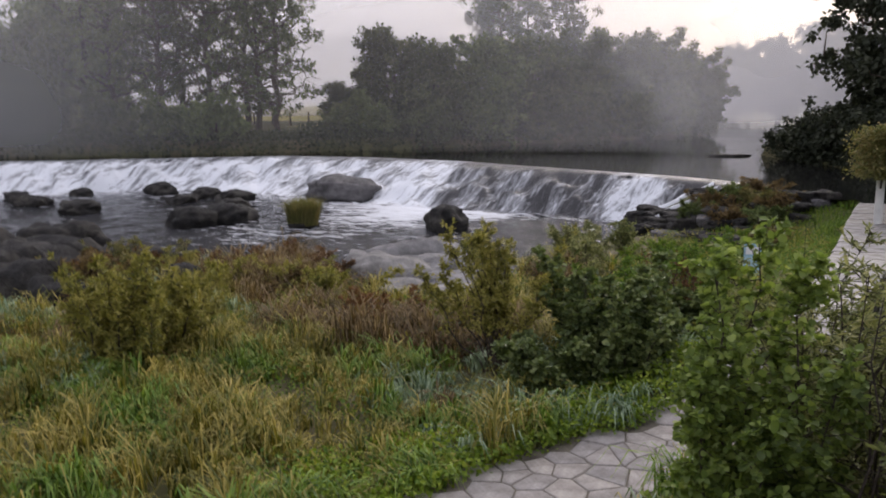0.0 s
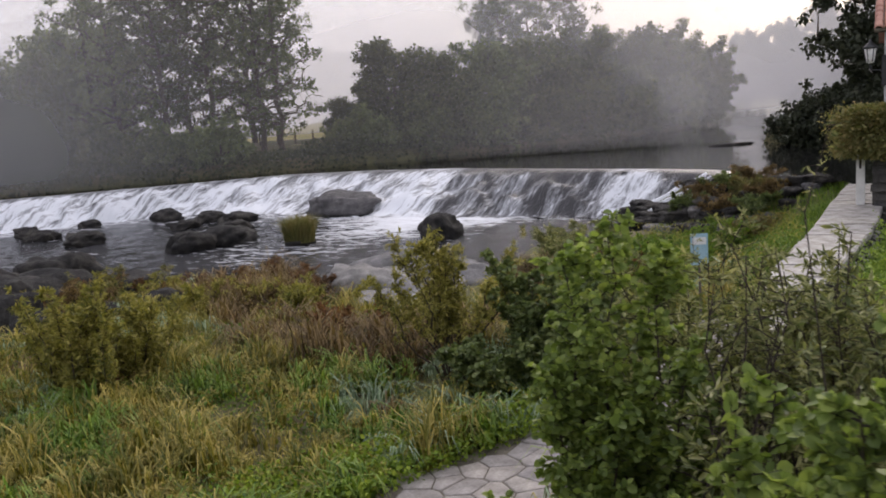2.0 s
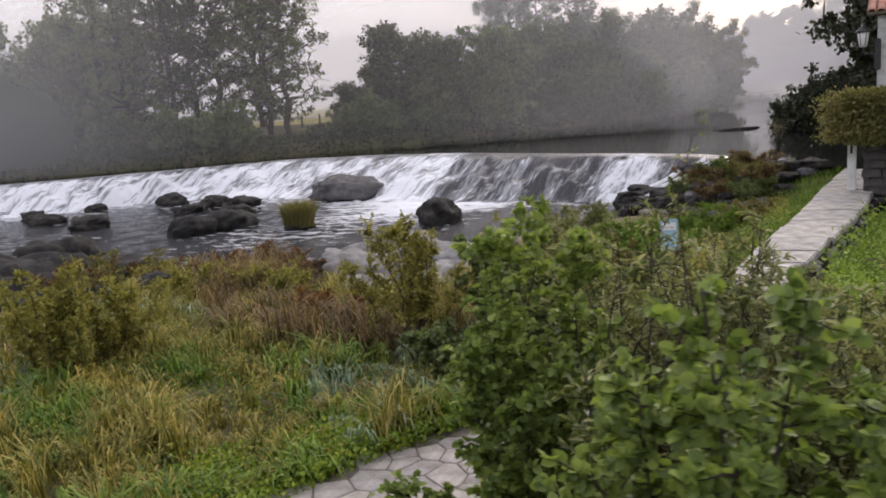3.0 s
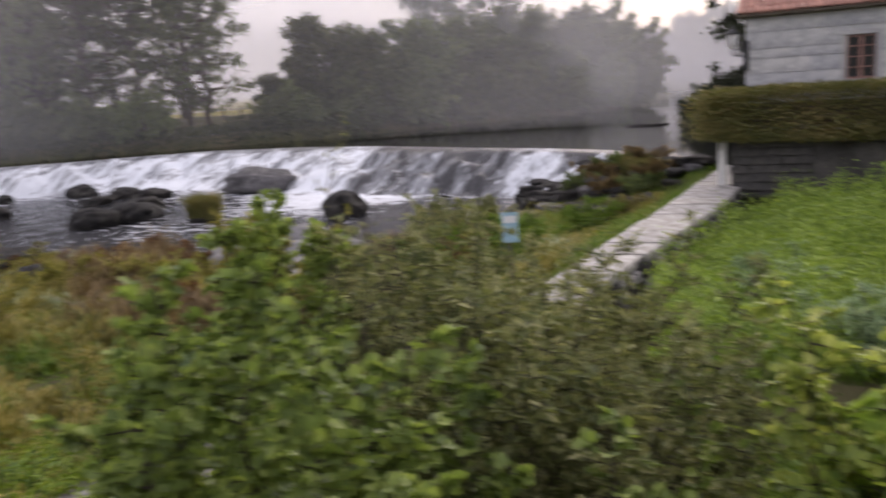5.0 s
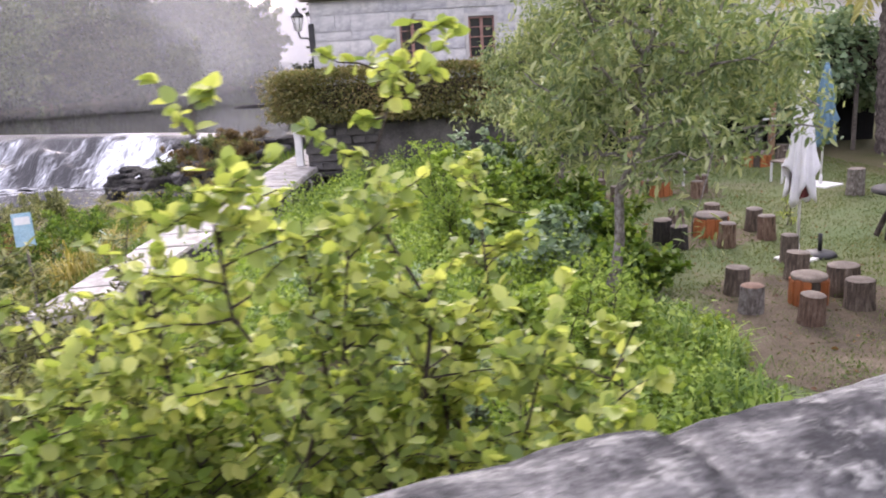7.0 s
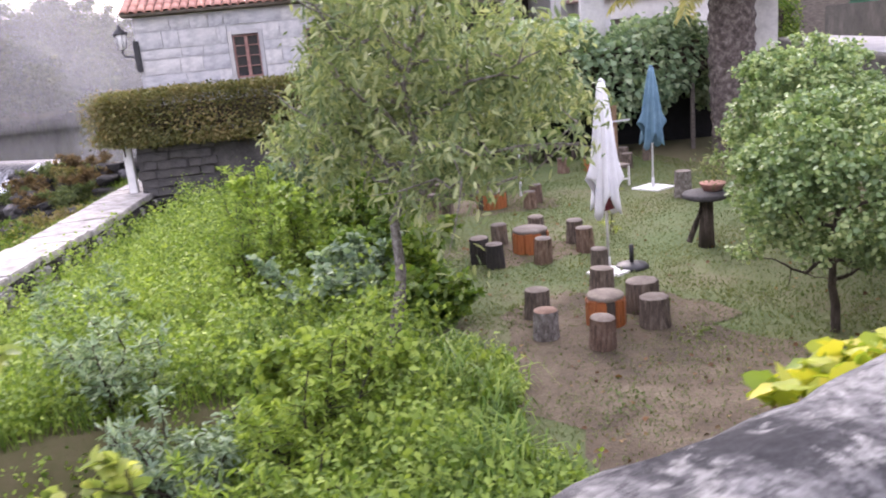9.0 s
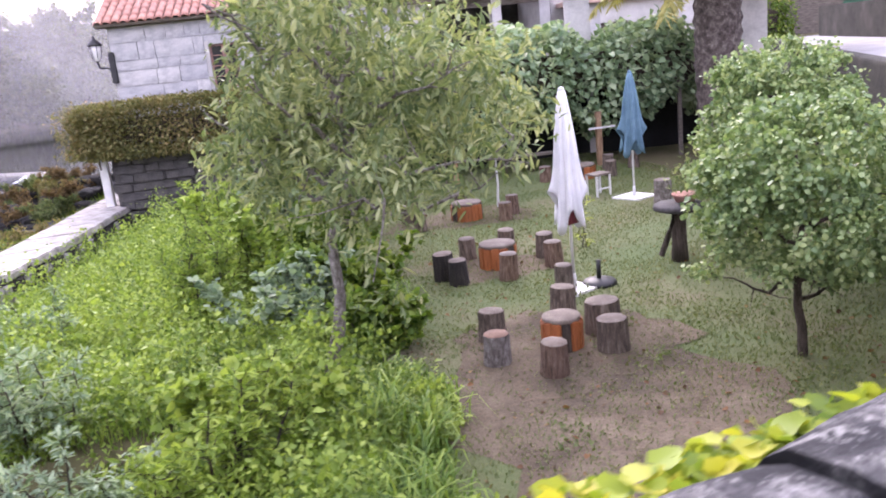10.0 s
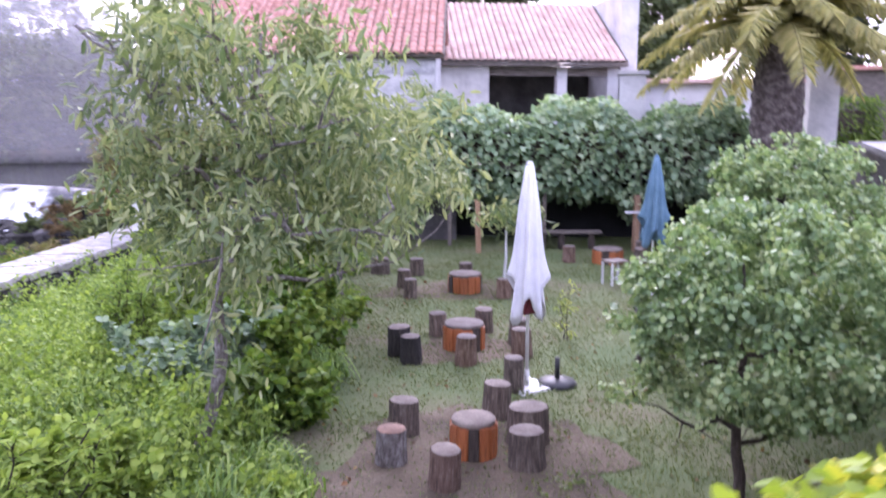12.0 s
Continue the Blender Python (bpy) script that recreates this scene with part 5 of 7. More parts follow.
def parasol(x, y, z, top, low, r, cloth, label, lean, plate):
    """A folded parasol: pole, pleated canopy hanging in folds, tie strap, ribs' hub and base plate."""
    th = thing("folded_parasol", pose(x, y, z, lean[0], lean[1], 25), label, "parasol", "folded parasols in the garden")
    v, q = revolve([(0.021, 0.02), (0.021, top - 0.02)], 10)
    part("pole", mesh_np("pole", v, q, WHITE, False), None, th)
    sides, rows_ = 48, 16
    vv = []
    for i in range(rows_):
        s = i / (rows_ - 1)
        rr = 0.045 + (r - 0.045) * (s ** 0.8) * (0.92 + 0.08 * math.sin(s * 7))
        for k in range(sides):
            a = 2 * math.pi * k / sides
            fold = 1 + (0.08 + 0.25 * s) * math.sin(a * 8 + 1.2 * s) + 0.06 * s * math.sin(a * 3 + 2)
            dz = s ** 3 * 0.22 * math.sin(a * 4 + 1.0) + s ** 3 * 0.12 * math.sin(a * 2)
            vv.append((rr * fold * math.cos(a), rr * fold * math.sin(a), top - (top - low) * s - dz))
    i, j = np.meshgrid(np.arange(rows_ - 1), np.arange(sides), indexing="ij")
    nn = (j + 1) % sides
    q = np.stack([i * sides + j, (i + 1) * sides + j, (i + 1) * sides + nn, i * sides + nn], -1).reshape(-1, 4)
    canopy = part("canopy", mesh_np("canopy", np.array(vv), [q, np.arange(sides)[None]], cloth, True), None, th)
    so = canopy.modifiers.new("thickness", "SOLIDIFY")
    so.thickness = 0.006
    v, q = revolve([(0.02, top - 0.02), (0.045, top), (0.04, top + 0.03), (0.012, top + 0.05)], 12)
    part("finial", mesh_np("finial", v, q, cloth), None, th)
    v, q = revolve([(0.06, low - 0.12), (0.075, low - 0.10), (0.075, low + 0.12), (0.05, low + 0.15)], 12)
    part("hub", mesh_np("hub", v, q, CLOTHRED if cloth is CLOTH else cloth), None, th)
    if cloth is CLOTH:
        bm = box_bm(-0.10, 0.10, -0.10, 0.07, low - 0.14, low + 0.26, 0.03)
        for w in bm.verts:
            w.co.x *= 0.5 + 0.9 * (low + 0.26 - w.co.z) / 0.4
        part("lining", bm, CLOTHRED, th, "dark red folded lining")
    part("base_plate", box_bm(-plate, plate, -plate, plate, 0.0, 0.045, 0.012), WHITE, th)
    v, q = revolve([(0.035, 0.045), (0.03, 0.25)], 10)
    part("socket", mesh_np("socket", v, q, WHITE), None, th)
    return th


parasol(15.58, 11.31, GZ, 2.74, 1.10, 0.215, CLOTH, "folded white cloth parasol on a white base plate", (0.4, -0.6), 0.24)
parasol(19.16, 16.56, GZ, 2.56, 1.12, 0.25, CLOTHBLUE, "folded slate-blue cloth parasol on a white base plate", (0, 0.5), 0.33)
bs = thing("parasol_base", pose(15.98, 11.38, GZ), "empty black round parasol base with a short tube", "parasol base")
v, q = revolve([(0.24, 0.0), (0.25, 0.03), (0.22, 0.07), (0.08, 0.10)], 24)
part("disc", mesh_np("disc", v, q, BLACKIRON), None, bs)
v, q = revolve([(0.032, 0.09), (0.032, 0.36)], 12)
part("tube", mesh_np("tube", v, q, BLACKIRON), None, bs)

# pedestal with a pot of flowers
pd = thing("pedestal_table", pose(17.48, 11.8, GZ), "round stone-topped pedestal on a leaning log trunk", "pedestal")
v, q = revolve([(0.13, -0.02), (0.11, 0.3), (0.10, 0.78)], 14, 0.05)
part("column", mesh_np("column", v, q, BARK, True), None, pd)
v, q = revolve([(0.30, 0.78), (0.36, 0.80), (0.36, 0.86), (0.33, 0.88)], 28, 0.02)
part("top", mesh_np("top", v, q, DARKWALL), None, pd)
part("brace", mesh_np("brace", *tube([(-0.34, -0.05, 0.14), (-0.2, -0.03, 0.42), (-0.06, 0, 0.72)], 0.045, 7), BARK, True), None, pd)
pot = thing("flower_pot", pose(17.62, 11.85, GZ + 0.88), "shallow clay pot with a thin flowering plant", "pot")
v, q = revolve([(0.13, 0.0), (0.19, 0.10), (0.20, 0.12), (0.17, 0.115)], 18)
part("bowl", mesh_np("bowl", v, q, TILE), None, pot)
v, q = leaves(rng.normal(size=(160, 3)) * [0.11, 0.11, 0.17] + [0, 0, 0.34], rng.normal(size=(160, 3)) + [0, 0, 0.8], 0.09, "lance")
tagged(part("plant", mesh_np("plant", v, q, L_PEACH), None, pot), kind="stuff")
stump(pose(19.13, 15.29, GZ, 0, 0, 40), 0.17, 0.55, BARKPALE, CUTWOOD, "tall pale-barked log stool on the back lawn", "log stools on the back lawn", seed=3.3)
fr = thing("small_stand", pose(18.69, 17.27, GZ, 0, 0, 20), "small pale wooden stand with open legs on the lawn", "stand")
part("top", box_bm(-0.22, 0.22, -0.18, 0.18, 0.46, 0.50, 0.008), CUTWOOD, fr)
for sx, sy in ((-1, -1), (-1, 1), (1, -1), (1, 1)):
    part("leg", box_bm(sx * 0.19 - 0.02, sx * 0.19 + 0.02, sy * 0.15 - 0.02, sy * 0.15 + 0.02, -0.01, 0.458, 0.004), WHITE, fr)
part("rail", box_bm(-0.17, 0.17, -0.165, -0.135, 0.16, 0.19, 0.004), WHITE, fr)

# bench and posts under the vines
bench = thing("plank_bench", pose(18.75, 21.6, GZ, 0, 0, -6), "rough grey plank bench on log legs", "bench")
part("seat", box_bm(-1.0, 1.0, -0.17, 0.17, 0.42, 0.48, 0.01), PLANK, bench)
for x in (-0.75, 0.0, 0.75):
    v, q = revolve([(0.09, -0.02), (0.085, 0.418)], 12, 0.05)
    ob = part("leg", mesh_np("leg", v, q, BARK), None, bench)
    ob.matrix_basis = pose(x, 0, 0)
tp = thing("wooden_post", pose(20.45, 21.0, GZ), "orange-brown timber post with a pale cross rail", "post")
part("upright", box_bm(-0.07, 0.07, -0.07, 0.07, -0.05, 1.42, 0.01), POSTWOOD, tp)
part("cross_rail", box_bm(-0.32, 0.42, -0.115, -0.075, 0.98, 1.03, 0.006), WHITE, tp)
tp2 = part("wooden_post", box_bm(-0.06, 0.06, -0.06, 0.06, -0.05, 1.3, 0.01), POSTWOOD, None)
tp2.matrix_basis = pose(16.6, 21.3, GZ, 0, -2, 0)
tagged(tp2, "orange-brown timber post under the vines", "post")

# vine pergola: leafy roof over a dark hollow
perg = thing("vine_pergola", pose(18.6, 22.9, GZ, 0, 0, -13), "dense vine-covered pergola over a dark hollow", "pergola")
pos, u = clump_box(19000, (-5.2, -1.5, 1.0), (6.0, 1.6, 3.55), 3.0, 0.72)
keep = ~((pos[:, 2] < 1.25) & (rng.uniform(size=len(pos)) < 0.75))
pos, u = pos[keep], u[keep]
pos[:, 2] += 0.22 * np.sin(pos[:, 0] * 1.9) + 0.15 * np.sin(pos[:, 0] * 4.3 + 1)
v, q = leaves(pos, u * [0.5, 0.9, 0.2] + rng.normal(size=(len(u), 3)) * 0.5 + [0, -0.2, -0.35], 0.17 * rng.uniform(0.6, 1.2, len(u)), "lobed", 0.15, 0.3)
part("foliage", mesh_np("foliage", v, q, L_VINE), None, perg)
# added panel: its near-black colour paints the shade of the hollow
part("back_screen", box_bm(-4.9, 5.8, 1.0, 1.1, 0, 2.6), SHADEBLACK, perg, "black panel standing in for the hollow's shade")
part("roof_mat", box_bm(-4.8, 5.6, -1.0, 1.0, 1.9, 2.9, 0.15), BARK, perg, "dark tangle of vine stems")
for x in (-4.7, -2.4, 0.0, 2.3, 4.5):
    part("post", box_bm(x - 0.05, x + 0.05, -1.05, -0.95, -0.05, 1.95, 0.008), PLANK, perg)
part("beam", box_bm(-4.9, 4.7, -1.06, -0.94, 1.954, 2.06, 0.008), PLANK, perg)

def crown_ball(n, c, r):
    d = unit(rng.normal(size=(n, 3)))
    return np.array(c) + d * np.array(r) * rng.uniform(0.72, 1.0, (n, 1))


# peach tree over the weeds
tree("peach_tree", pose(11.94, 9.35, -1.62, 0, 10, 0), 4.9, 0.085, 0.47, 18, 1.9, 0.33, 430, 27, 0.13, "lance", L_PEACH,
     "spreading peach tree with drooping narrow leaves and a pale trunk", squash=0.9, bark=BARKPALE, trunk_bow=0.15,
     ball=crown_ball(60, (0.3, 0.4, 3.2), (1.9, 1.7, 1.4)), inside=lambda c: (c[:, 2] > 1.45) & (c[:, 0] < lerp(c[:, 2], [1.4, 2.2, 2.9, 3.3], [0.3, 0.6, 1.6, 2.2])) & (c[:, 0] > lerp(c[:, 2], [1.5, 2.4, 3.0], [-1.9, -1.7, -1.1])))
tree("peach_tree", pose(13.3, 15.8, -1.6), 4.6, 0.06, 0.35, 13, 1.85, 0.36, 430, 36, 0.125, "lance", L_PEACH, "smaller peach tree with drooping narrow leaves", bark=BARKPALE)
# round citrus trees
tree("lemon_tree", pose(16.7, 8.0, GZ), 2.5, 0.06, 0.32, 10, 1.0, 0.36, 110, 60, 0.056, "ovate", L_CITRUS, "small round lemon tree with pale glossy leaves and a dark trunk", "lemon trees", ball=crown_ball(300, (0.1, 0, 1.72), (1.2, 1.2, 0.95)))
tree("lemon_tree", pose(18.9, 11.4, GZ), 2.9, 0.06, 0.35, 10, 1.1, 0.34, 110, 58, 0.062, "ovate", L_CITRUS, "taller lemon tree with pale glossy leaves", "lemon trees", ball=crown_ball(280, (0.0, 0, 1.95), (1.15, 1.2, 1.15)))
tree("lemon_tree", pose(19.2, 8.3, GZ), 2.4, 0.05, 0.35, 9, 1.1, 0.3, 110, 58, 0.062, "ovate", L_CITRUS, "low bushy lemon tree by the road wall", "lemon trees", ball=crown_ball(200, (0.0, 0, 1.3), (1.3, 1.2, 1.1)))

# saplings
shrub("yellow_sapling", (16.62, 13.35, GZ), [(0.03, 0.02, 0.9), (-0.08, 0.05, 0.7)], 9, 7, 0.085, "lance", L_BRIGHT, "small yellow-green sapling on the lawn", "sapling", twig_len=0.22, thick=0.012)
st = thing("staked_sapling", pose(16.53, 17.66, GZ), "thin pale-stemmed sapling with a drooping leafy head", "sapling")
part("stem", mesh_np("stem", *tube(curve_pts((0, 0, -0.05), (0.05, 0, 1.35), 0, 0.02, 6), np.linspace(0.03, 0.018, 6), 7), WHITE, True), None, st)
v, q = leaves(np.array([0.03, 0, 1.4]) + rng.normal(size=(220, 3)) * [0.35, 0.35, 0.16], rng.normal(size=(220, 3)) * [1, 1, 0.3] + [0, 0, -0.6], 0.22 * rng.uniform(0.6, 1.1, 220), "lance", 0.2, 0.4)
part("foliage", mesh_np("foliage", v, q, L_PEACH), None, st)

# ---- house behind the garden ----
H2 = pose(12.2, 30.6, 0, 0, 0, -2)
h2 = thing("farmhouse", H2, "old plastered farmhouse with a pale pink tile roof", "house", kind="structure")
for x0, x1, z0, z1 in [(0.4, 6.2, -2, 3.5), (6.2, 8.6, -2, 0.9), (8.6, 8.95, -2, 3.5), (8.95, 10.4, -2, 1.0)]:
    part("wall", box_bm(x0, x1, 0, 0.4, z0, z1), PLASTER, h2)
# the porch's shade is put into this wall's darker colour
part("wall", box_bm(6.2, 10.4, 2.6, 3.0, -2, 3.5), DARKWALL, h2, "porch back wall coloured dark for its shade")
part("wall", box_bm(10.4, 10.8, 0, 8.0, -2, 3.5), PLASTER, h2)
part("porch_beam", box_bm(6.2, 10.4, 0.02, 0.3, 3.2, 3.5), PLANK, h2)
r2 = part("roof", box_bm(0.1, 11.0, -0.42, 0.0, 3.51, 3.60, 0.01), PLANK, h2, "pale pink clay tile roof")
tiled_roof(r2, 0.1, 11.0, -0.45, 3.68, math.radians(27), 5.6, TILEPALE, 0, 0.24, 0.36)
part("end_wall", box_bm(11.0, 11.6, 0.5, 8.0, -2, 6.2), PLASTER, h2)
wp = thing("porch_shrine", H2 @ pose(8.55, 0.2, 0.93), "small white carved stone figure niche on the porch wall", "ornament")
v, q = revolve([(0.30, 0.0), (0.30, 0.12), (0.22, 0.2), (0.20, 0.55), (0.26, 0.7), (0.12, 1.0), (0.03, 1.2)], 14)
part("carving", mesh_np("carving", v, q, WHITE, True), None, wp)
# side building and gate piers past the palm
b3 = thing("outbuilding", pose(23.4, 29.2, 0, 0, 0, -12), "low plastered outbuilding with a dark doorway", "building", kind="structure")
for x0, x1, z0, z1 in [(0, 1.0, -2, 2.9), (1.0, 2.0, 2.2, 2.9), (2.0, 5.2, -2, 2.9)]:
    part("wall", box_bm(x0, x1, 0, 0.35, z0, z1), PLASTER, b3)
part("door", box_bm(1.0, 2.0, 0.2, 0.26, -0.5, 2.2), PLANK, b3, "dark grey timber door")
part("roof", box_bm(-0.3, 5.5, -0.4, 4.0, 2.904, 3.05, 0.02), TILEPALE, b3)
part("wall", box_bm(0, 0.35, 0.354, 3.6, -2, 2.9), PLASTER, b3)
part("wall", box_bm(4.85, 5.2, 0.354, 3.6, -2, 2.9), PLASTER, b3)
for x, y in [(25.6, 21.9), (21.2, 23.7)]:
    pr = thing("gate_pier", pose(x, y, -1.5 if x < 22 else 0.9, 0, 0, -20), "pale plastered square gate pier", "pier", "gate piers")
    part("shaft", box_bm(-0.35, 0.35, -0.35, 0.35, 0, 4.4 if x < 22 else 2.2, 0.02), PLASTER, pr)
    part("cap", box_bm(-0.42, 0.42, -0.42, 0.42, 4.404 if x < 22 else 2.204, 4.52 if x < 22 else 2.32, 0.02), CONCRETE, pr)

# palm
pm = thing("palm_tree", pose(23.3, 19.9, 1.35), "date palm with a shaggy trunk and arching yellow-green fronds", "tree")
tv, tq = [], []
for i in range(30):
    s = i / 29
    for k in range(20):
        a = 2 * math.pi * k / 20
        rr = (0.46 + 0.10 * math.sin(s * 3)) * (1 + 0.10 * ((k + i) % 2) * (1 if i % 2 else -0.2))
        tv.append((rr * math.cos(a + 0.1 * i), rr * math.sin(a + 0.1 * i), -2.9 + 5.3 * s))
i, j = np.meshgrid(np.arange(29), np.arange(20), indexing="ij")
nn = (j + 1) % 20
tq = np.stack([i * 20 + j, i * 20 + nn, (i + 1) * 20 + nn, (i + 1) * 20 + j], -1).reshape(-1, 4)
part("trunk", mesh_np("trunk", np.array(tv), [tq, (29 * 20 + np.arange(20))[None]], PALMTRUNK), None, pm)
for k in range(34):
    a = k * 2.39996
    el = radians(78 - 76 * (k / 34))
    ln = rng.uniform(2.9, 3.7)
    s = np.linspace(0, 1, 22)
    hor = ln * (s * math.cos(el) * 0.7 + s**1.5 * 0.35)
    ver = ln * (s * math.sin(el) * 0.9 - 0.62 * s**2.2)
    rach = np.stack([hor * math.cos(a), hor * math.sin(a), 2.4 + ver], 1)
    ch = [tube(rach, np.linspace(0.035, 0.006, 22), 4)]
    d = unit(np.gradient(rach, axis=0))
    side = np.array([-math.sin(a), math.cos(a), 0])
    lp, ld = [], []
    for f in np.linspace(0.12, 0.99, 84):
        ix = min(int(f * 21), 20)
        q = rach[ix] + (rach[ix + 1] - rach[ix]) * (f * 21 - ix)
        for sg_ in (-1, 1):
            lp.append(q)
            ld.append(side * sg_ + d[ix] * 0.65 + [0, 0, -0.35])
    v, q = leaves(np.array(lp), np.array(ld), 0.52 * np.repeat(np.sin(np.linspace(0.35, 2.8, 84)) * 0.6 + 0.45, 2), "blade", 0.3, 0.35)
    v = v.copy()
    v2, q2 = merge([ch[0], (v, q)])
    part("frond", mesh_np("frond", v2, q2, L_PALM), None, pm)

# ---- road and its retaining wall on the right ----
ry = np.linspace(3.4, 27, 40)
def ribbon(name, offs, material, label, category):
    n = len(offs)
    v = [(wall_x(y) + dx, y - dx * 0.2, z) for y in ry for dx, z in offs]
    q = [(i * n + j, i * n + j + 1, (i + 1) * n + j + 1, (i + 1) * n + j) for i in range(len(ry) - 1) for j in range(n - 1)]
    caps = [list(range(n)), list(range((len(ry) - 1) * n, len(ry) * n))[::-1]]
    ob = part(name, mesh_np(name, np.array(v), [np.array(q), np.array(caps)]), material, None)
    return tagged(ob, label, category, kind="structure")


ribbon("road_wall", [(-0.10, -2.2), (0.0, 0.96), (0.0, 1.02), (0.32, 1.02), (0.32, -2.2)], ROADWALL, "dark stained retaining wall of the lane", "wall")
ribbon("road", [(0.33, 0.2), (0.33, 1.0), (4.6, 1.02), (4.6, 0.2)], CONCRETE, "pale concrete lane above the garden", "road")
bn = thing("wheelie_bin", pose(31.4, 24.6, 0.98, 0, 0, 20), "green plastic waste bin beside the lane", "bin")
part("body", box_bm(-0.36, 0.36, -0.36, 0.36, 0.06, 1.1, 0.05), GREENPAINT, bn)
part("lid", box_bm(-0.40, 0.40, -0.42, 0.40, 1.105, 1.2, 0.03), GREENPAINT, bn)
for sx in (-0.3, 0.3):
    v, q = revolve([(0.09, -0.03), (0.09, 0.03)], 12)
    ob = part("wheel", mesh_np("wheel", v, q, BLACKIRON), None, bn)
    ob.matrix_basis = pose(sx, 0.3, 0.09, 0, 90, 0)
lw = part("lane_wall", box_bm(-0.2, 0.2, -3.0, 6.0, 0, 1.0, 0.03), ROADWALL, None)
lw.matrix_basis = pose(28.4, 20.0, 0.98, 0, 0, -24)
tagged(lw, "low grey stone wall across the lane", "wall", kind="structure")
sh = thing("roadside_shed", pose(33.5, 30.0, 0.9, 0, 0, -20), "grey timber roadside shed", "shed", kind="structure")
part("wall", box_bm(-3, 3, 0, 4, 0, 2.6), PLANK, sh)
part("roof", box_bm(-3.3, 3.3, -0.3, 4.3, 2.604, 2.75), TILE, sh)
hedge("roadside_hedge", pose(30.0, 29.5, 0.95, 0, 0, -10), (-2.4, -0.5, 0.0), (2.2, 0.6, 1.5), 5000, 0.13, "diamond", L_MOSS, "bright green rounded hedge along the lane", 4)
for x, y, h in [(37, 42, 11), (30, 46, 12), (22, 47, 12), (44, 36, 10)]:
    tree("lane_tree", pose(x, y, -0.3), h, 0.25, 0.2, 14, 3.6, 0.2, 220, 30, 0.42, "diamond", L_FAR, "leafy broad tree beyond the houses", "trees beyond the lane")

# ---- shrubs along the bridge ----
shrub("alder_shrub", (3.85, 5.35, -2.4), [(0.0, 0.1, 3.65), (-0.3, 0.0, 3.3), (0.45, 0.3, 3.3), (-0.35, -0.3, 2.5), (0.6, -0.2, 2.7), (0.15, -0.5, 2.3), (0.25, 0.6, 2.8), (-0.2, 0.4, 3.3), (0.75, 0.4, 2.2), (-0.3, 0.5, 2.3), (0.5, -0.6, 1.6), (-0.15, -0.6, 1.5)],
      96, 19, 0.068, "ovate", L_ALDER, "tall dense alder shrub with round green leaves", bark=BARK, twig_len=0.48)
shrub("alder_shrub", (5.1, 3.4, -2.4), [(0.15, 0.0, 3.0), (-0.3, 0.15, 2.8), (-0.5, -0.15, 2.5), (0.5, 0.1, 3.0), (0.9, 0.3, 2.9), (0.3, -0.4, 2.7), (-0.1, 0.5, 2.9), (0.75, -0.35, 2.6), (-0.5, -0.5, 2.3), (1.2, 0.0, 2.5)],
      58, 16, 0.076, "ovate", L_ALDER, "alder shrub with broad fresh green leaves below the parapet", twig_len=0.5)
shrub("alder_shrub", (5.42, 2.05, -2.4), [(0.0, 0.0, 3.8), (-0.22, 0.1, 3.5), (0.3, 0.2, 3.75), (-0.35, -0.05, 3.2), (0.55, 0.1, 3.55), (0.1, -0.25, 3.35), (0.8, 0.3, 3.45), (0.0, 0.5, 3.4), (-0.3, 0.45, 3.2), (0.5, -0.15, 3.1), (0.95, 0.0, 3.1)],
      52, 20, 0.054, "ovate", L_ALDER, "leafy alder shrub with broad green leaves close to the parapet", twig_len=0.42, low=0.55)
shrub("alder_shrub", (3.28, 4.19, -2.4), [(0.0, 0.0, 1.85), (-0.3, 0.1, 1.7), (0.3, 0.1, 1.8), (-0.5, -0.2, 1.5), (0.1, -0.4, 1.6), (0.5, -0.2, 1.8), (-0.8, -0.1, 1.4), (-0.2, -0.6, 1.3)],
      54, 17, 0.062, "ovate", L_ALDER, "low alder shrub with green leaves near the bridge", twig_len=0.4)
shrub("dry_shrub", (4.75, 4.9, -2.4), [(0.1, 0.3, 3.35), (-0.1, 0.1, 3.2), (0.3, 0.3, 3.3), (0.35, 0.0, 3.1), (0.0, 0.5, 3.4)], 26, 4, 0.045, "lance", L_WILLOW, "thin twiggy shrub with sparse dry leaves", twig_len=0.5)
for k, (x, y, h, w) in enumerate([(5.75, 3.95, 3.1, 0.6), (6.4, 4.2, 3.0, 0.6), (4.55, 6.6, 3.35, 0.75), (5.3, 6.1, 3.4, 0.8), (6.0, 6.7, 3.05, 0.8), (5.7, 5.2, 3.05, 0.7), (6.6, 5.7, 2.75, 0.75), (5.1, 7.6, 3.0, 0.8), (6.3, 7.8, 2.5, 0.8), (6.75, 4.6, 2.6, 0.65), (7.1, 6.9, 2.0, 0.7)]):
    stems = [(rng.normal() * w * 0.7, rng.normal() * w * 0.7, h * rng.uniform(0.72, 1.0)) for _ in range(13)]
    shrub("willow_shrub", (x, y, -2.35), stems, 44, 13, 0.086, "lance", L_WILLOW, "brownish grey-green willow shrub with narrow leaves", group="willow shrubs below the bridge", twig_len=0.5, low=0.25)
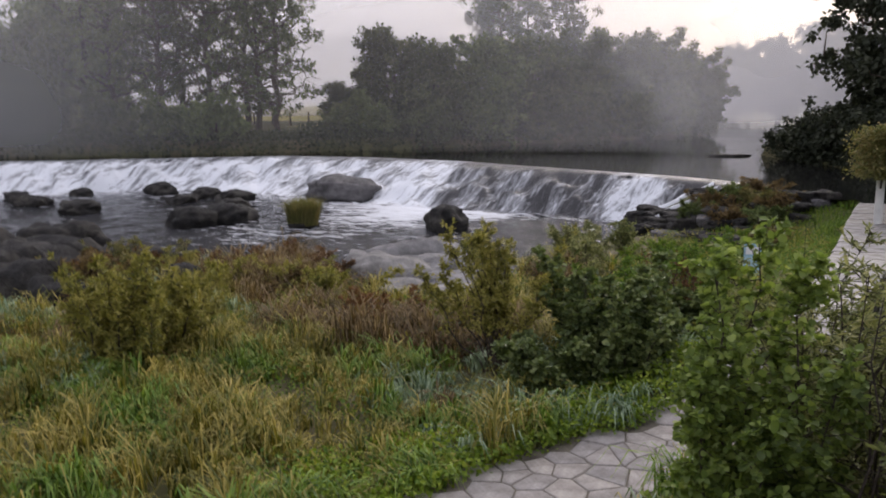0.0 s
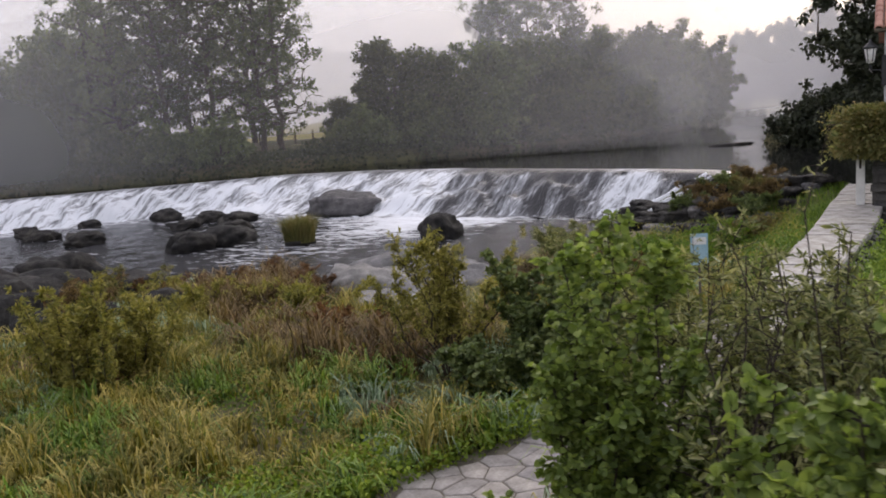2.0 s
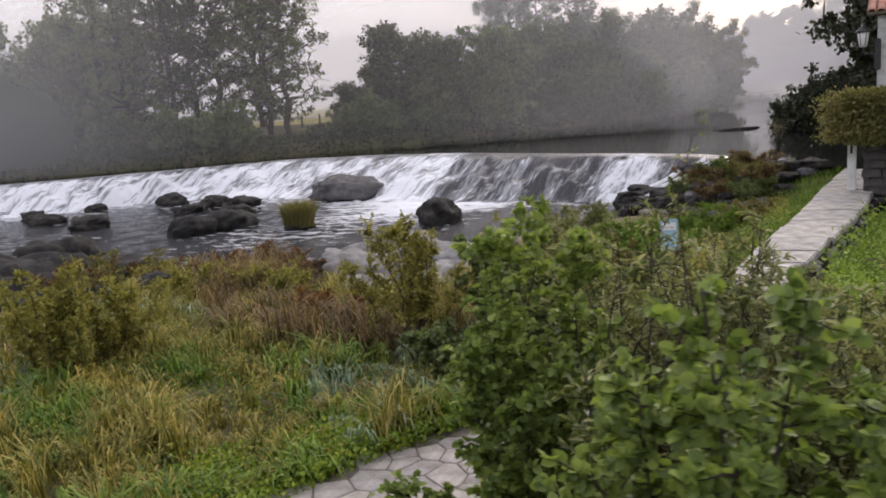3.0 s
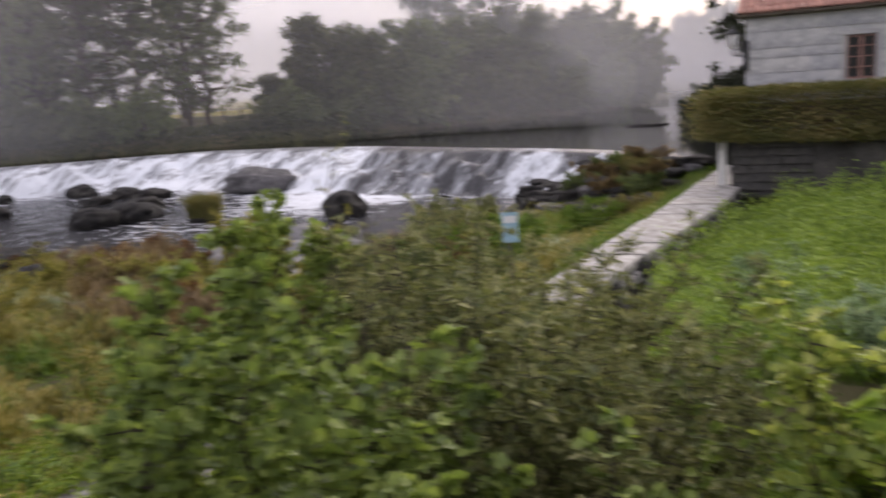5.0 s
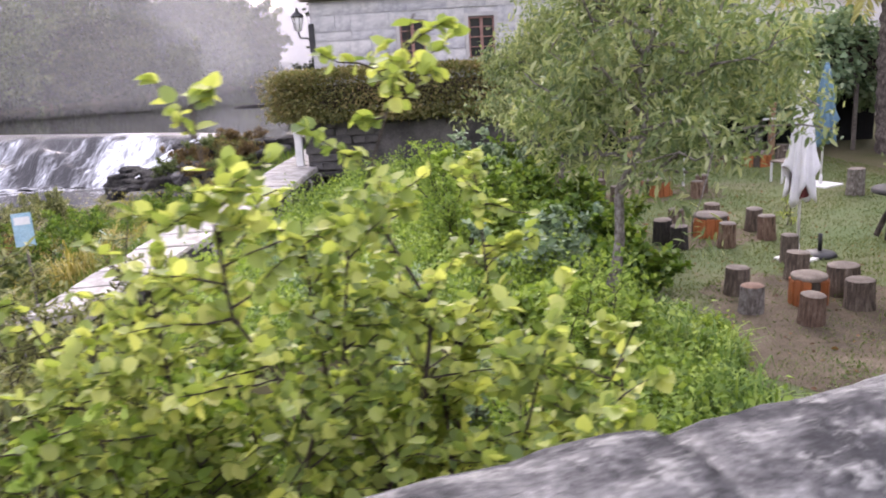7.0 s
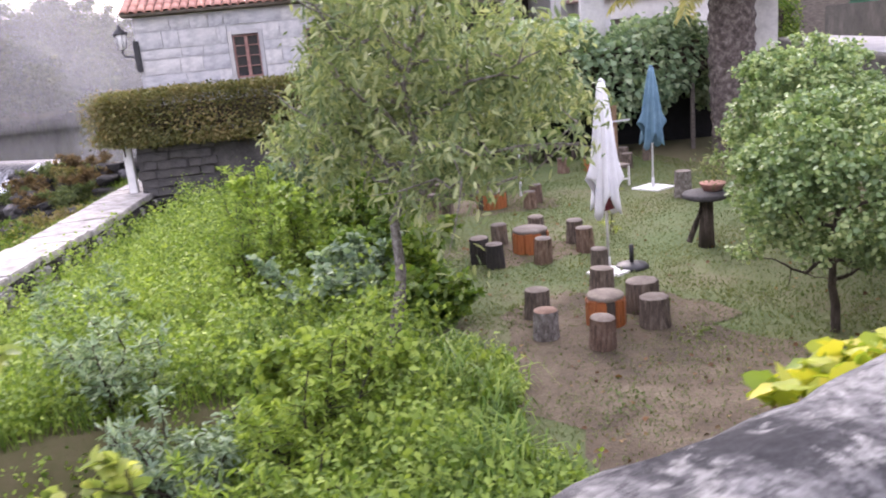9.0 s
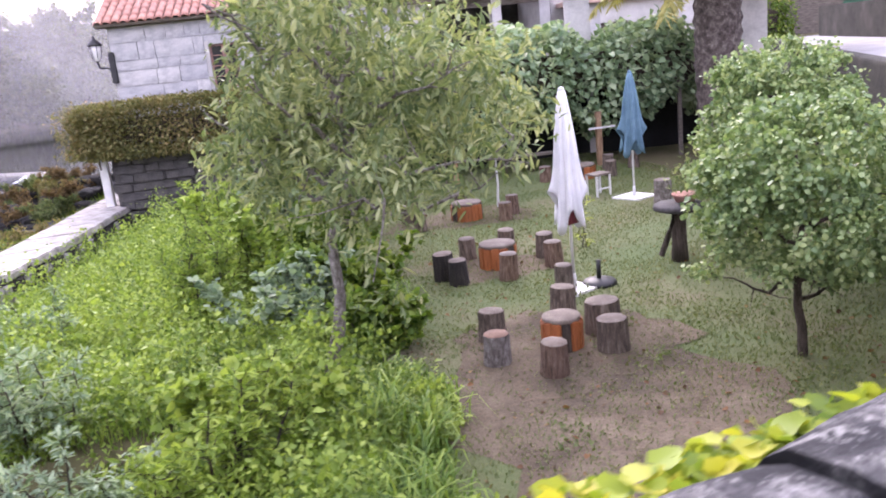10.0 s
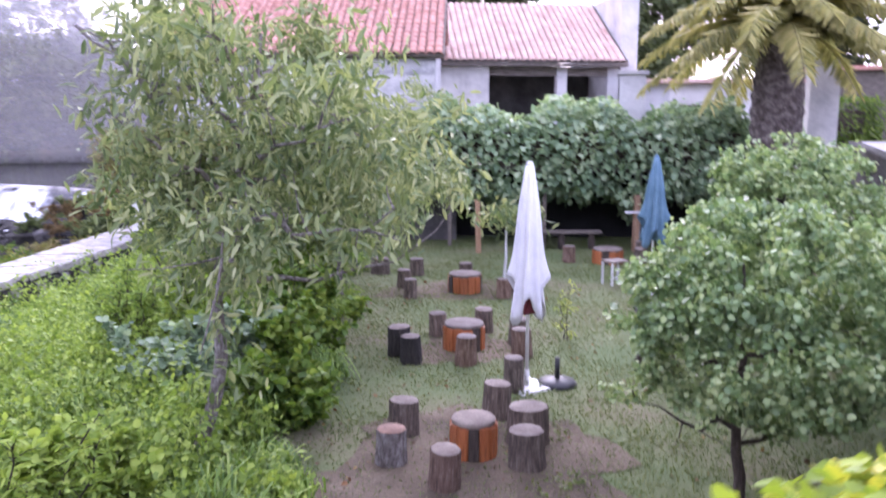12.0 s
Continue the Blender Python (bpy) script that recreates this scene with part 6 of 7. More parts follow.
# bright young alders against the parapet
shrub("young_alder", (9.0, 3.15, -1.95), [(0.30, 0.2, 4.0), (-0.45, -0.3, 3.78), (0.0, 0.0, 3.3), (0.65, -0.3, 2.9), (-0.75, 0.1, 3.1), (0.9, -0.45, 2.95), (-0.2, 0.5, 3.2), (0.55, 0.5, 3.3), (-1.0, -0.1, 2.8)],
      52, 17, 0.064, "ovate", L_BRIGHT, "young alder with bright yellow-green leaves by the parapet", group="young alders", twig_len=0.62, low=0.45)
shrub("young_alder", (8.6, 3.7, -2.0), [(rng.normal() * 0.55, rng.normal() * 0.4, rng.uniform(2.3, 3.0)) for _ in range(11)], 44, 17, 0.066, "ovate", L_BRIGHT, "low young alder with yellow-green leaves", group="young alders", twig_len=0.5)
shrub("young_alder", (9.7, 3.4, -1.9), [(rng.normal() * 0.45, rng.normal() * 0.35, rng.uniform(2.0, 2.7)) for _ in range(9)], 40, 17, 0.066, "ovate", L_BRIGHT, "low young alder with yellow-green leaves", group="young alders", twig_len=0.45)
shrub("bramble", (8.05, 3.45, -2.1), [(rng.normal() * 0.5, rng.normal() * 0.4, rng.uniform(2.3, 2.9)) for _ in range(12)], 40, 15, 0.07, "ovate", L_NETTLE, "fresh green bramble below the bridge", "bramble", twig_len=0.5)
shrub("bramble", (8.3, 2.75, -2.1), [(rng.normal() * 0.6, rng.normal() * 0.3, rng.uniform(1.7, 2.4)) for _ in range(11)], 22, 11, 0.085, "ovate", L_ALDER, "tangled green bramble against the bridge", "bramble", twig_len=0.45)
shrub("bramble", (9.9, 3.0, -1.9), [(rng.normal() * 0.7, rng.normal() * 0.35, rng.uniform(1.3, 1.9)) for _ in range(10)], 20, 10, 0.075, "ovate", L_ALDER, "tangled green bramble against the bridge", "bramble", twig_len=0.4)
shrub("bramble", (7.3, 3.4, -2.3), [(rng.normal() * 0.5, rng.normal() * 0.5, rng.uniform(1.9, 2.6)) for _ in range(10)], 22, 10, 0.075, "ovate", L_ALDER, "tangled green bramble against the bridge", "bramble", twig_len=0.45)

# tall thin stalk in front of the willows
shrub("tall_weed_stalk", (5.35, 3.95, -2.4), [(-0.08, 0.05, 4.25)], 26, 3, 0.05, "lance", L_WILLOW, "tall thin weed stalk with small leaves", "weed", twig_len=0.14, thick=0.012, low=0.5)
for x, y, h in [(6.9, 5.0, 2.9), (7.6, 4.3, 2.7), (4.3, 7.4, 3.3)]:
    shrub("tall_weed_stalk", (x, y, -2.35), [(0.05, 0.05, h)], 18, 3, 0.05, "lance", L_WILLOW, "tall thin weed stalk with small leaves", "weed", "weed stalks", twig_len=0.14, thick=0.01, low=0.5)

# shrubs in the meadow
shrub("yellow_willow", (0.1, 12.1, -2.45), [(rng.normal() * 0.55, rng.normal() * 0.4, rng.uniform(1.7, 2.55)) for _ in range(16)], 44, 14, 0.095, "lance", L_HERB, "upright yellow-green willow bush with bare stems", low=0.35, twig_len=0.35, up=0.8)
for x, y, h, w in [(1.6, 12.6, 2.2, 0.6), (2.4, 11.9, 1.9, 0.5), (1.1, 11.2, 1.2, 0.5), (2.9, 13.6, 1.6, 0.5)]:
    shrub("green_shrub", (x, y, -2.45), [(rng.normal() * w, rng.normal() * w, h * rng.uniform(0.6, 1.0)) for _ in range(14)], 44, 15, 0.085, "ovate", L_SHADE, "dense dull green shrub in the meadow", group="green shrubs in the meadow", twig_len=0.4)
shrub("rust_shrub", (2.87, 14.5, -1.9), [(rng.normal() * 0.3, rng.normal() * 0.3, rng.uniform(0.9, 1.4)) for _ in range(8)], 18, 9, 0.07, "lance", L_RUST, "rust-brown withered shrub by the walkway", twig_len=0.3)
for x, y, h, w in [(-5.2, 9.3, 2.4, 0.55), (-6.2, 9.8, 2.1, 0.6), (-5.6, 10.8, 1.8, 0.6)]:
    shrub("willow_herb", (x, y, -2.45), [(rng.normal() * w, rng.normal() * w, h * rng.uniform(0.65, 1.0)) for _ in range(12)], 40, 13, 0.115, "lance", L_HERB, "tall yellowing willow herb in the meadow", "weed", "willow herbs", twig_len=0.3, up=0.5)
for x, y, h, w, m_ in [(-14.8, 17.2, 1.3, 0.9, L_RUST), (-16.6, 16.2, 1.3, 0.9, L_RUST), (-12.2, 17.0, 1.3, 0.8, L_HEDGE), (-10.4, 17.4, 1.2, 0.8, L_HERB), (-8.6, 19.4, 1.0, 0.7, L_RUST), (-7.2, 17.0, 0.9, 0.7, L_SEDGE), (-3.0, 13.6, 1.0, 0.6, L_RUST), (-12.6, 20.2, 1.0, 0.6, L_RUST), (-13.8, 19.2, 1.1, 0.7, L_HEDGE), (-11.5, 18.6, 0.9, 0.6, L_RUST), (-9.5, 19.0, 0.8, 0.7, L_RUST), (-7.2, 19.4, 0.9, 0.7, L_RUST), (-15.5, 17.6, 1.0, 0.8, L_RUST), (-14.5, 14.5, 1.1, 0.9, L_HEDGE), (-11.9, 15.6, 1.3, 0.7, L_SEDGE), (-13.4, 15.9, 1.2, 0.8, L_RUST),
                       (-5.5, 16.4, 1.1, 0.8, L_HERB), (-8.0, 15.6, 1.2, 0.8, L_HERB), (0.2, 20.5, 1.5, 0.8, L_WILLOW), (-1.2, 15.2, 1.0, 0.7, L_HERB), (1.8, 17.6, 1.2, 0.8, L_MOSS), (2.6, 21.0, 1.4, 0.8, L_MOSS), (3.4, 18.6, 1.0, 0.6, L_MOSS), (3.8, 24.0, 1.1, 0.8, L_MOSS), (1.0, 24.5, 1.4, 0.9, L_WILLOW), (-1.0, 24.8, 1.2, 0.8, L_WILLOW), (4.8, 27.5, 0.9, 0.6, L_HEDGE), (3.2, 33.4, 0.9, 0.5, L_SEDGE), (4.6, 32.4, 0.9, 0.6, L_HEDGE), (5.6, 31.6, 0.8, 0.5, L_SEDGE), (6.0, 33.6, 0.8, 0.5, L_RUST), (4.0, 33.8, 0.8, 0.5, L_SHADE), (2.4, 32.6, 0.8, 0.5, L_SHADE), (5.0, 30.4, 0.8, 0.5, L_SHADE), (3.6, 31.4, 0.8, 0.5, L_SEDGE), (5.0, 33.8, 0.7, 0.5, L_SEDGE)]:
    shrub("low_bush", (x, y, float(terrain(x, y)) - 0.02), [(rng.normal() * w, rng.normal() * w, h * rng.uniform(0.6, 1.0)) for _ in range(11)], 24, 13, 0.13, "lance", m_, "low wild bush on the river bank" if m_ not in (L_RUST, L_SEDGE) else "low rust-brown bush on the river bank", group="wild bushes on the bank", twig_len=0.4)

# creeper over the parapet's outer edge
cr = thing("creeper", BRIDGE, "yellow-green creeper spilling over the parapet edge", "creeper")
nl = 3600
cx = 4.4 + 6.1 * rng.uniform(0, 1, nl) ** 0.9
wid = lerp(cx, [4.35, 4.7, 5.0, 5.3, 5.6, 6.0, 7.0, 7.6, 10.6], [0.12, 0.26, 0.22, 0.08, 0.10, 0.18, 0.28, 0.34, 0.38]) * (0.8 + 0.2 * np.sin(cx * 7.3 + 0.4))
cy = -0.03 + rng.uniform(0, 1.0, nl) * wid
cz = 1.19 + 0.08 * smooth01((cx - 6.1) / 0.9) - np.maximum(cy - 0.08, 0) * 0.35 + rng.uniform(-0.02, 0.05, nl)
v, q = leaves(np.stack([cx, cy, cz], 1), rng.normal(size=(nl, 3)) * [1, 1, 0.35] + [0, 0.5, 0.0], (0.052 - 0.012 * smooth01((cx - 5.8) / 0.8)) * rng.uniform(0.6, 1.2, nl), "lobed", 0.2, 0.3)
part("foliage", mesh_np("foliage", v, q, L_CREEPER), None, cr)
for k in range(6):
    a = 4.9 + k * 0.8
    part("stem", mesh_np("stem", *tube(curve_pts((a, 0.1, 0.3), (a + 0.9, 0.05, 1.18), 0, 0.06, 6), 0.008, 5), BARK, True), None, cr)
co_ = thing("creeper", BRIDGE, "few orange autumn creeper leaves on the parapet edge", "creeper")
nl = 11
c = np.stack([3.0 + rng.uniform(0, 0.4, nl), rng.uniform(0.0, 0.08, nl), 1.20 + rng.uniform(0, 0.08, nl)], 1)
v, q = leaves(c, rng.normal(size=(nl, 3)) + [0, 0, 0.6], 0.066, "lobed")
part("foliage", mesh_np("foliage", v, q, L_ORANGE), None, co_)
part("stem", mesh_np("stem", *tube(curve_pts((2.7, 0.1, 0.4), (3.1, 0.05, 1.2), 0, 0.05, 6), 0.005, 5), BARK, True), None, co_)

# ---- far banks ----
def far_trees():
    broad = tree("bank_tree", pose(-24.4, 66.5, -0.6), 10.0, 0.3, 0.12, 16, 3.9, 0.08, 330, 30, 0.38, "diamond", L_FAR, "dense broad-leaved tree on the far river bank", "trees on the far bank", ball=crown_ball(160, (0, 0, 4.0), (3.6, 3.6, 3.6)))
    tall = tree("tall_bank_tree", pose(-38.3, 59.0, -0.5), 19.0, 0.32, 0.16, 26, 4.6, 0.12, 190, 26, 0.32, "diamond", L_FAR, "tall open-crowned alder on the far river bank", "tall trees on the far bank", squash=0.6)
    tall2 = tree("tall_bank_tree", pose(-34.2, 60.0, -0.5), 17.0, 0.3, 0.2, 22, 4.4, 0.15, 160, 26, 0.32, "diamond", L_FAR, "tall open-crowned alder on the far river bank", "tall trees on the far bank", squash=0.55)
    airy = tree("airy_bank_tree", pose(-19.3, 83, -0.5), 18.5, 0.26, 0.3, 20, 3.6, 0.3, 190, 22, 0.36, "diamond", L_FAR, "slender thin-leaved tree on the far river bank", "slender trees on the far bank", squash=0.7)
    bushy = tree("bank_bush", pose(-34, 53.5, -0.9), 4.0, 0.12, 0.08, 14, 2.3, 0.02, 150, 30, 0.30, "diamond", L_FAR, "low leafy bush at the far waterline", "bushes at the far waterline", ball=crown_ball(110, (0, 0, 1.5), (2.3, 2.0, 1.5)))
    for x, y, s in [(-20.5, 65.5, 0.85), (-17.5, 72, 0.95), (-14, 78, 0.95), (-10.5, 84, 1.0), (-7, 89, 1.0), (-3.5, 95, 1.05), (-0.5, 99, 1.0), (-12.0, 92, 1.15), (-5.5, 99, 1.15), (-22.8, 73, 0.8), (-30.2, 68, 0.5), (-28.2, 70, 0.62), (-56, 62, 1.5), (-62, 55, 1.4), (-50, 50, 1.0)]:
        copy_thing(broad, pose(x, y, -0.7, 0, 0, rng.uniform(0, 360)) @ Matrix.Scale(s * rng.uniform(0.92, 1.08), 4))
    for x, y, s in [(-42, 57.5, 1.0), (-46.5, 57, 0.95), (-51, 59, 1.05), (-39, 66, 1.0), (-32.6, 60.6, 0.92)]:
        copy_thing(tall, pose(x, y, -0.5, 0, 0, rng.uniform(0, 360)) @ Matrix.Scale(s, 4))
    for x, y, s in [(-43.5, 62, 1.1), (-48.5, 64, 1.1)]:
        copy_thing(tall2, pose(x, y, -0.5, 0, 0, rng.uniform(0, 360)) @ Matrix.Scale(s, 4))
    for x, y, s in [(-17.0, 86, 0.95), (-21.0, 85, 0.9), (-13.6, 88, 0.92)]:
        copy_thing(airy, pose(x, y, -0.5, 0, 0, rng.uniform(0, 360)) @ Matrix.Scale(s, 4))
    for x, y, s in [(-50, 46, 1.2), (-45, 47.5, 1.0), (-41, 50, 1.1), (-37.5, 52, 1.0), (-26.6, 60.5, 1.0), (-24, 61.5, 1.0), (-20, 63.5, 1.1), (-16.6, 67.8, 1.2), (-13.2, 72.0, 1.2), (-10, 77.5, 1.3), (-6.2, 83.5, 1.3), (-3.0, 90, 1.3), (-0.2, 94.5, 1.2)]:
        copy_thing(bushy, pose(x, y, -1.1, 0, 0, rng.uniform(0, 360)) @ Matrix.Scale(s, 4))
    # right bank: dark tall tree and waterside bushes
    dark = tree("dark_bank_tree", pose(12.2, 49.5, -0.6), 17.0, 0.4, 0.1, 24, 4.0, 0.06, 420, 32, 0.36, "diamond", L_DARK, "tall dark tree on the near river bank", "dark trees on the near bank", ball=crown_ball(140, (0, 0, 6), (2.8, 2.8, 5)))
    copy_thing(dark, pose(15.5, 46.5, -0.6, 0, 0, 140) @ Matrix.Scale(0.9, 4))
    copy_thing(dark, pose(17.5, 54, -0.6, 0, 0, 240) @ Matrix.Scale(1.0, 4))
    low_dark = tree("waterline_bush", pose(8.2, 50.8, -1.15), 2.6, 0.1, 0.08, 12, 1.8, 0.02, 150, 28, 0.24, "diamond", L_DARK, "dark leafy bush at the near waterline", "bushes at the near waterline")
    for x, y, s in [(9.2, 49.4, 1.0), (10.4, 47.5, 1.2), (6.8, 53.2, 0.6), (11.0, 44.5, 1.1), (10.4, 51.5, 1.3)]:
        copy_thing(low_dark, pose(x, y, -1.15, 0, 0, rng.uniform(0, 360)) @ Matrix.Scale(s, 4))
    # trees at the river's far bend
    for x, y, s in [(12, 168, 1.9), (20, 160, 2.1), (28, 172, 2.2), (4, 185, 1.9), (36, 165, 2.0), (-8, 180, 1.6)]:
        copy_thing(broad, pose(x, y, -0.7, 0, 0, rng.uniform(0, 360)) @ Matrix.Scale(s * 0.85, 4))


far_trees()
rock("low_spit", 3.5, 56.0, UP_LEVEL - 0.02, 1.5, 0.5, 0.16, WETROCK, "low dark spit of rock at the river's edge", 77.0)
# meadow field in the gap with its fence posts
field = part("field", sheet("field", -48, -24, 62.5, 96, 1.5, lambda x, y: 0.45 + 0.055 * (y - 62.5) + 0 * x, L_OCHRE), None, None)
tagged(field, "pale yellow-green field beyond the river", "field", kind="structure")
fence = thing("field_fence", pose(0, 0, 0), "row of dark wooden fence posts with wire on the far field", "fence")
for k in range(7):
    x = -36.5 + k * 1.75
    v, q = revolve([(0.09, -0.6), (0.08, 1.25), (0.04, 1.3)], 7)
    ob = part("post", mesh_np("post", v, q, BARK), None, fence)
    ob.matrix_basis = pose(x, 63.0 + 0.1 * k, 0.4, 0, rng.normal() * 3, 0)
part("wire", mesh_np("wire", *tube([(-36.5, 63, 1.45), (-31, 63.3, 1.4), (-26, 63.6, 1.45)], 0.012, 4), BLACKIRON), None, fence)

# ---- grasses and weeds, each a mass nobody could count ----
def scatter(n, x0, x1, y0, y1, keep_fn):
    p = np.stack([rng.uniform(x0, x1, n), rng.uniform(y0, y1, n)], 1)
    p = p[keep_fn(p[:, 0], p[:, 1])]
    return np.c_[p, terrain(p[:, 0], p[:, 1])]


def in_path(x, y):
    return (y > 5.9) & (y < 13.3) & (x > lerp(y, pe[:, 0], pe[:, 1]) + 0.05) & (x < lerp(y, pe[:, 0], pe[:, 2]))


def bridge_side(x, y):
    return (y - 0.97) * 0.967 - (x - 7.4) * 0.2545


def wob(x, y, s=1.0, k=0.0):
    return np.sin(x * 1.1 * s + 2.1 * np.sin(y * 0.8 * s + k)) * np.cos(y * 0.9 * s + 1.3 * np.sin(x * 0.7 * s + k))


def meadow(x, y):
    return (y < shore_y(x) - 0.3) & ~((x > -8.2) & (x < -1.8) & (y > 19.0)) & (((x + 3.4) / 2.2) ** 2 + ((y - 17.9) / 1.7) ** 2 > 1) & (((x + 12.6) / 2.9) ** 2 + ((y - 13.6) / 1.3) ** 2 > 1) & (x < walk_x(y) - 0.65) & ~in_path(x, y) & (bridge_side(x, y) > 0.3)


def mass(name, chunks, mat, label):
    v, q = merge(chunks)
    ob = part(name, mesh_np(name, v, q, mat), None, None)
    return tagged(ob, label, "vegetation", kind="stuff")


def tufts(n, per, x0, x1, y0, y1, keep_fn, h, width, lean):
    """Grass in tufts: each leans its own way and has its own height."""
    c = scatter(n, x0, x1, y0, y1, keep_fn)
    size = rng.uniform(0.55, 1.35, len(c)) * (1 + 0.55 * wob(c[:, 0], c[:, 1], 1.9, 1.0))
    p = np.repeat(c, per, 0)
    p[:, :2] += rng.normal(size=(len(p), 2)) * 0.07
    p[:, 2] -= 0.02
    v, q = blades(p, h * np.repeat(size, per), width, lean)
    a = np.repeat(rng.uniform(0, 2 * np.pi, len(c)), per * 5)
    b = np.repeat(size, per * 5) * h * 0.35
    t_ = np.tile([0, 0, 0.35, 0.35, 1.0], len(p))
    v = v + np.stack([np.cos(a), np.sin(a), 0 * a], 1) * (b * t_)[:, None]
    return v, q


def mounds(n, per, x0, x1, y0, y1, keep_fn, h, width):
    """Arching grass: each clump throws its blades outwards and over, most of them to one side."""
    c = scatter(n, x0, x1, y0, y1, keep_fn)
    size = rng.uniform(0.5, 1.3, len(c)) * (1 + 0.5 * wob(c[:, 0], c[:, 1], 1.9, 1.0))
    k = len(c) * per
    p = np.repeat(c, per, 0)
    p[:, :2] += rng.normal(size=(k, 2)) * 0.06
    p[:, 2] -= 0.02
    a = np.repeat(rng.uniform(0, 2 * np.pi, len(c)), per) + rng.normal(size=k) * 1.1
    out = np.stack([np.cos(a), np.sin(a), 0 * a], 1)
    side = np.stack([-np.sin(a), np.cos(a), 0 * a], 1) * width
    ln = (h * np.repeat(size, per) * rng.uniform(0.6, 1.25, k))[:, None]
    up = np.array([0, 0, 1.0])
    arch = rng.uniform(0.25, 1.0, (k, 1))
    m1 = p + ln * (0.75 * up + 0.28 * arch * out)
    m2 = p + ln * ((1.0 - 0.15 * arch) * up + 0.75 * arch * out)
    tip = p + ln * ((1.05 - 0.75 * arch) * up + 1.15 * arch * out)
    v = np.stack([p - side, p + side, m1 + side, m1 - side, m2 + side * 0.8, m2 - side * 0.8, tip], 1).reshape(-1, 3)
    b = (np.arange(k) * 7)[:, None]
    return v, [b + np.array([0, 1, 2, 3]), b + np.array([3, 2, 4, 5]), b + np.array([5, 4, 6])]


mint = lambda x, y: (x > -1.0 + 0.5 * np.sin(y * 2.3)) & (y > 9.6 + 0.4 * np.sin(x * 2.1)) & (y < 13.4) & (x < 3.5)
brown = lambda x, y: ((x + 3.7) / 1.9) ** 2 + ((y - 13.4) / 1.0) ** 2 + 0.5 * wob(x, y, 1.7, 2) < 1
mass("ochre_grass", [tufts(3000, 13, -17, 4.5, 3, 22.5, lambda x, y: meadow(x, y) & ~mint(x, y), 0.42, 0.008, 0.6), mounds(3600, 34, -17, 4.5, 3, 22.5, lambda x, y: meadow(x, y) & ~mint(x, y) & (wob(x, y, 0.9, 4) < 0.5) & (wob(x, y, 1.5, 7) < 0.55), 0.46, 0.009)], L_OCHRE, "long ochre and yellow meadow grass")
far_brown = lambda x, y: ((x + 7.2) / 2.6) ** 2 + ((y - 18.4) / 1.5) ** 2 + 0.5 * wob(x, y, 1.3, 5) < 1
mass("brown_sedge", [mounds(2600, 22, -11, 0, 10, 21.5, lambda x, y: meadow(x, y) & (brown(x, y) | far_brown(x, y) | (wob(x, y, 0.7, 9) > 0.62)), 0.62, 0.011)], L_SEDGE, "clumps of brown withered sedge in the meadow")
mass("fox_red_dock", [tufts(420, 30, -6, 0, 6, 10, lambda x, y: ((x + 3.7) / 0.65) ** 2 + ((y - 8.2) / 0.5) ** 2 < 1, 0.36, 0.012, 0.9)], L_FOX, "small patch of fox-red withered dock")
mass("rank_meadow_grass", [mounds(1900, 26, -9, 4, 3.6, 12.5, lambda x, y: meadow(x, y) & ~mint(x, y) & (wob(x, y, 1.4, 3.0) > 0.15), 0.40, 0.012)], L_RANK, "clumps of fresh green meadow grass")
mass("grey_green_grass", [tufts(1900, 14, -14, 5, 4, 22, lambda x, y: meadow(x, y) & mint(x, y), 0.42, 0.012, 0.7), mounds(2300, 24, -14, 5, 3.5, 22, lambda x, y: meadow(x, y) & ((wob(x, y, 0.8, 1) > 0.2) | mint(x, y)), 0.36, 0.013)], L_GREY, "tufts of pale grey-green grass")
g = scatter(60000, -17, 6, 3, 30, lambda x, y: meadow(x, y) & (wob(x, y, 1.3, 2) > -0.1))
h = scatter(130000, -17, 6, 3, 24, lambda x, y: meadow(x, y) & (wob(x, y, 1.5, 7) > 0.1))
mass("green_herbs", [leaves(h + np.c_[rng.normal(size=(len(h), 2)) * 0.05, rng.uniform(0.03, 0.42, len(h))], rng.normal(size=(len(h), 3)) + [0, 0, 0.5], 0.07 * rng.uniform(0.5, 1.2, len(h)), "diamond")], L_MOSS, "green leafy herbs among the meadow grass")
mass("meadow_herbs", [leaves(g + np.c_[rng.normal(size=(len(g), 2)) * 0.05, rng.uniform(0.05, 0.55, len(g))], rng.normal(size=(len(g), 3)) + [0, 0, 0.5], 0.10 * rng.uniform(0.5, 1.2, len(g)), "lance")], L_HERB, "yellowing leafy meadow herbs")


def near_path(x, y):
    l = lerp(y, pe[:, 0], pe[:, 1])
    return (x < l + 0.25) & (x > l - 1.3 - 0.5 * wob(x, y, 1.5)) & (y > 4.5) & (y < 12.4)


g = scatter(90000, -4, 5, 4.5, 12.5, lambda x, y: near_path(x, y))
mass("path_edge_herbs", [leaves(g + np.c_[np.zeros((len(g), 2)), rng.uniform(0.03, 0.34, len(g))], rng.normal(size=(len(g), 3)) + [0, 0, 0.4], 0.075 * rng.uniform(0.5, 1.2, len(g)), "diamond")], L_PATHMOSS, "bright green creeping herbs along the path")
g = scatter(46000, -17, 1, 9, 22, lambda x, y: meadow(x, y) & (wob(x, y, 0.9, 4) > 0.45))
mass("brown_dock", [leaves(g + np.c_[np.zeros((len(g), 2)), rng.uniform(0.1, 0.6, len(g))], rng.normal(size=(len(g), 3)) + [0, 0, 0.7], 0.08 * rng.uniform(0.5, 1.1, len(g)), "lance")], L_RUST, "withered rust-brown dock and sorrel")


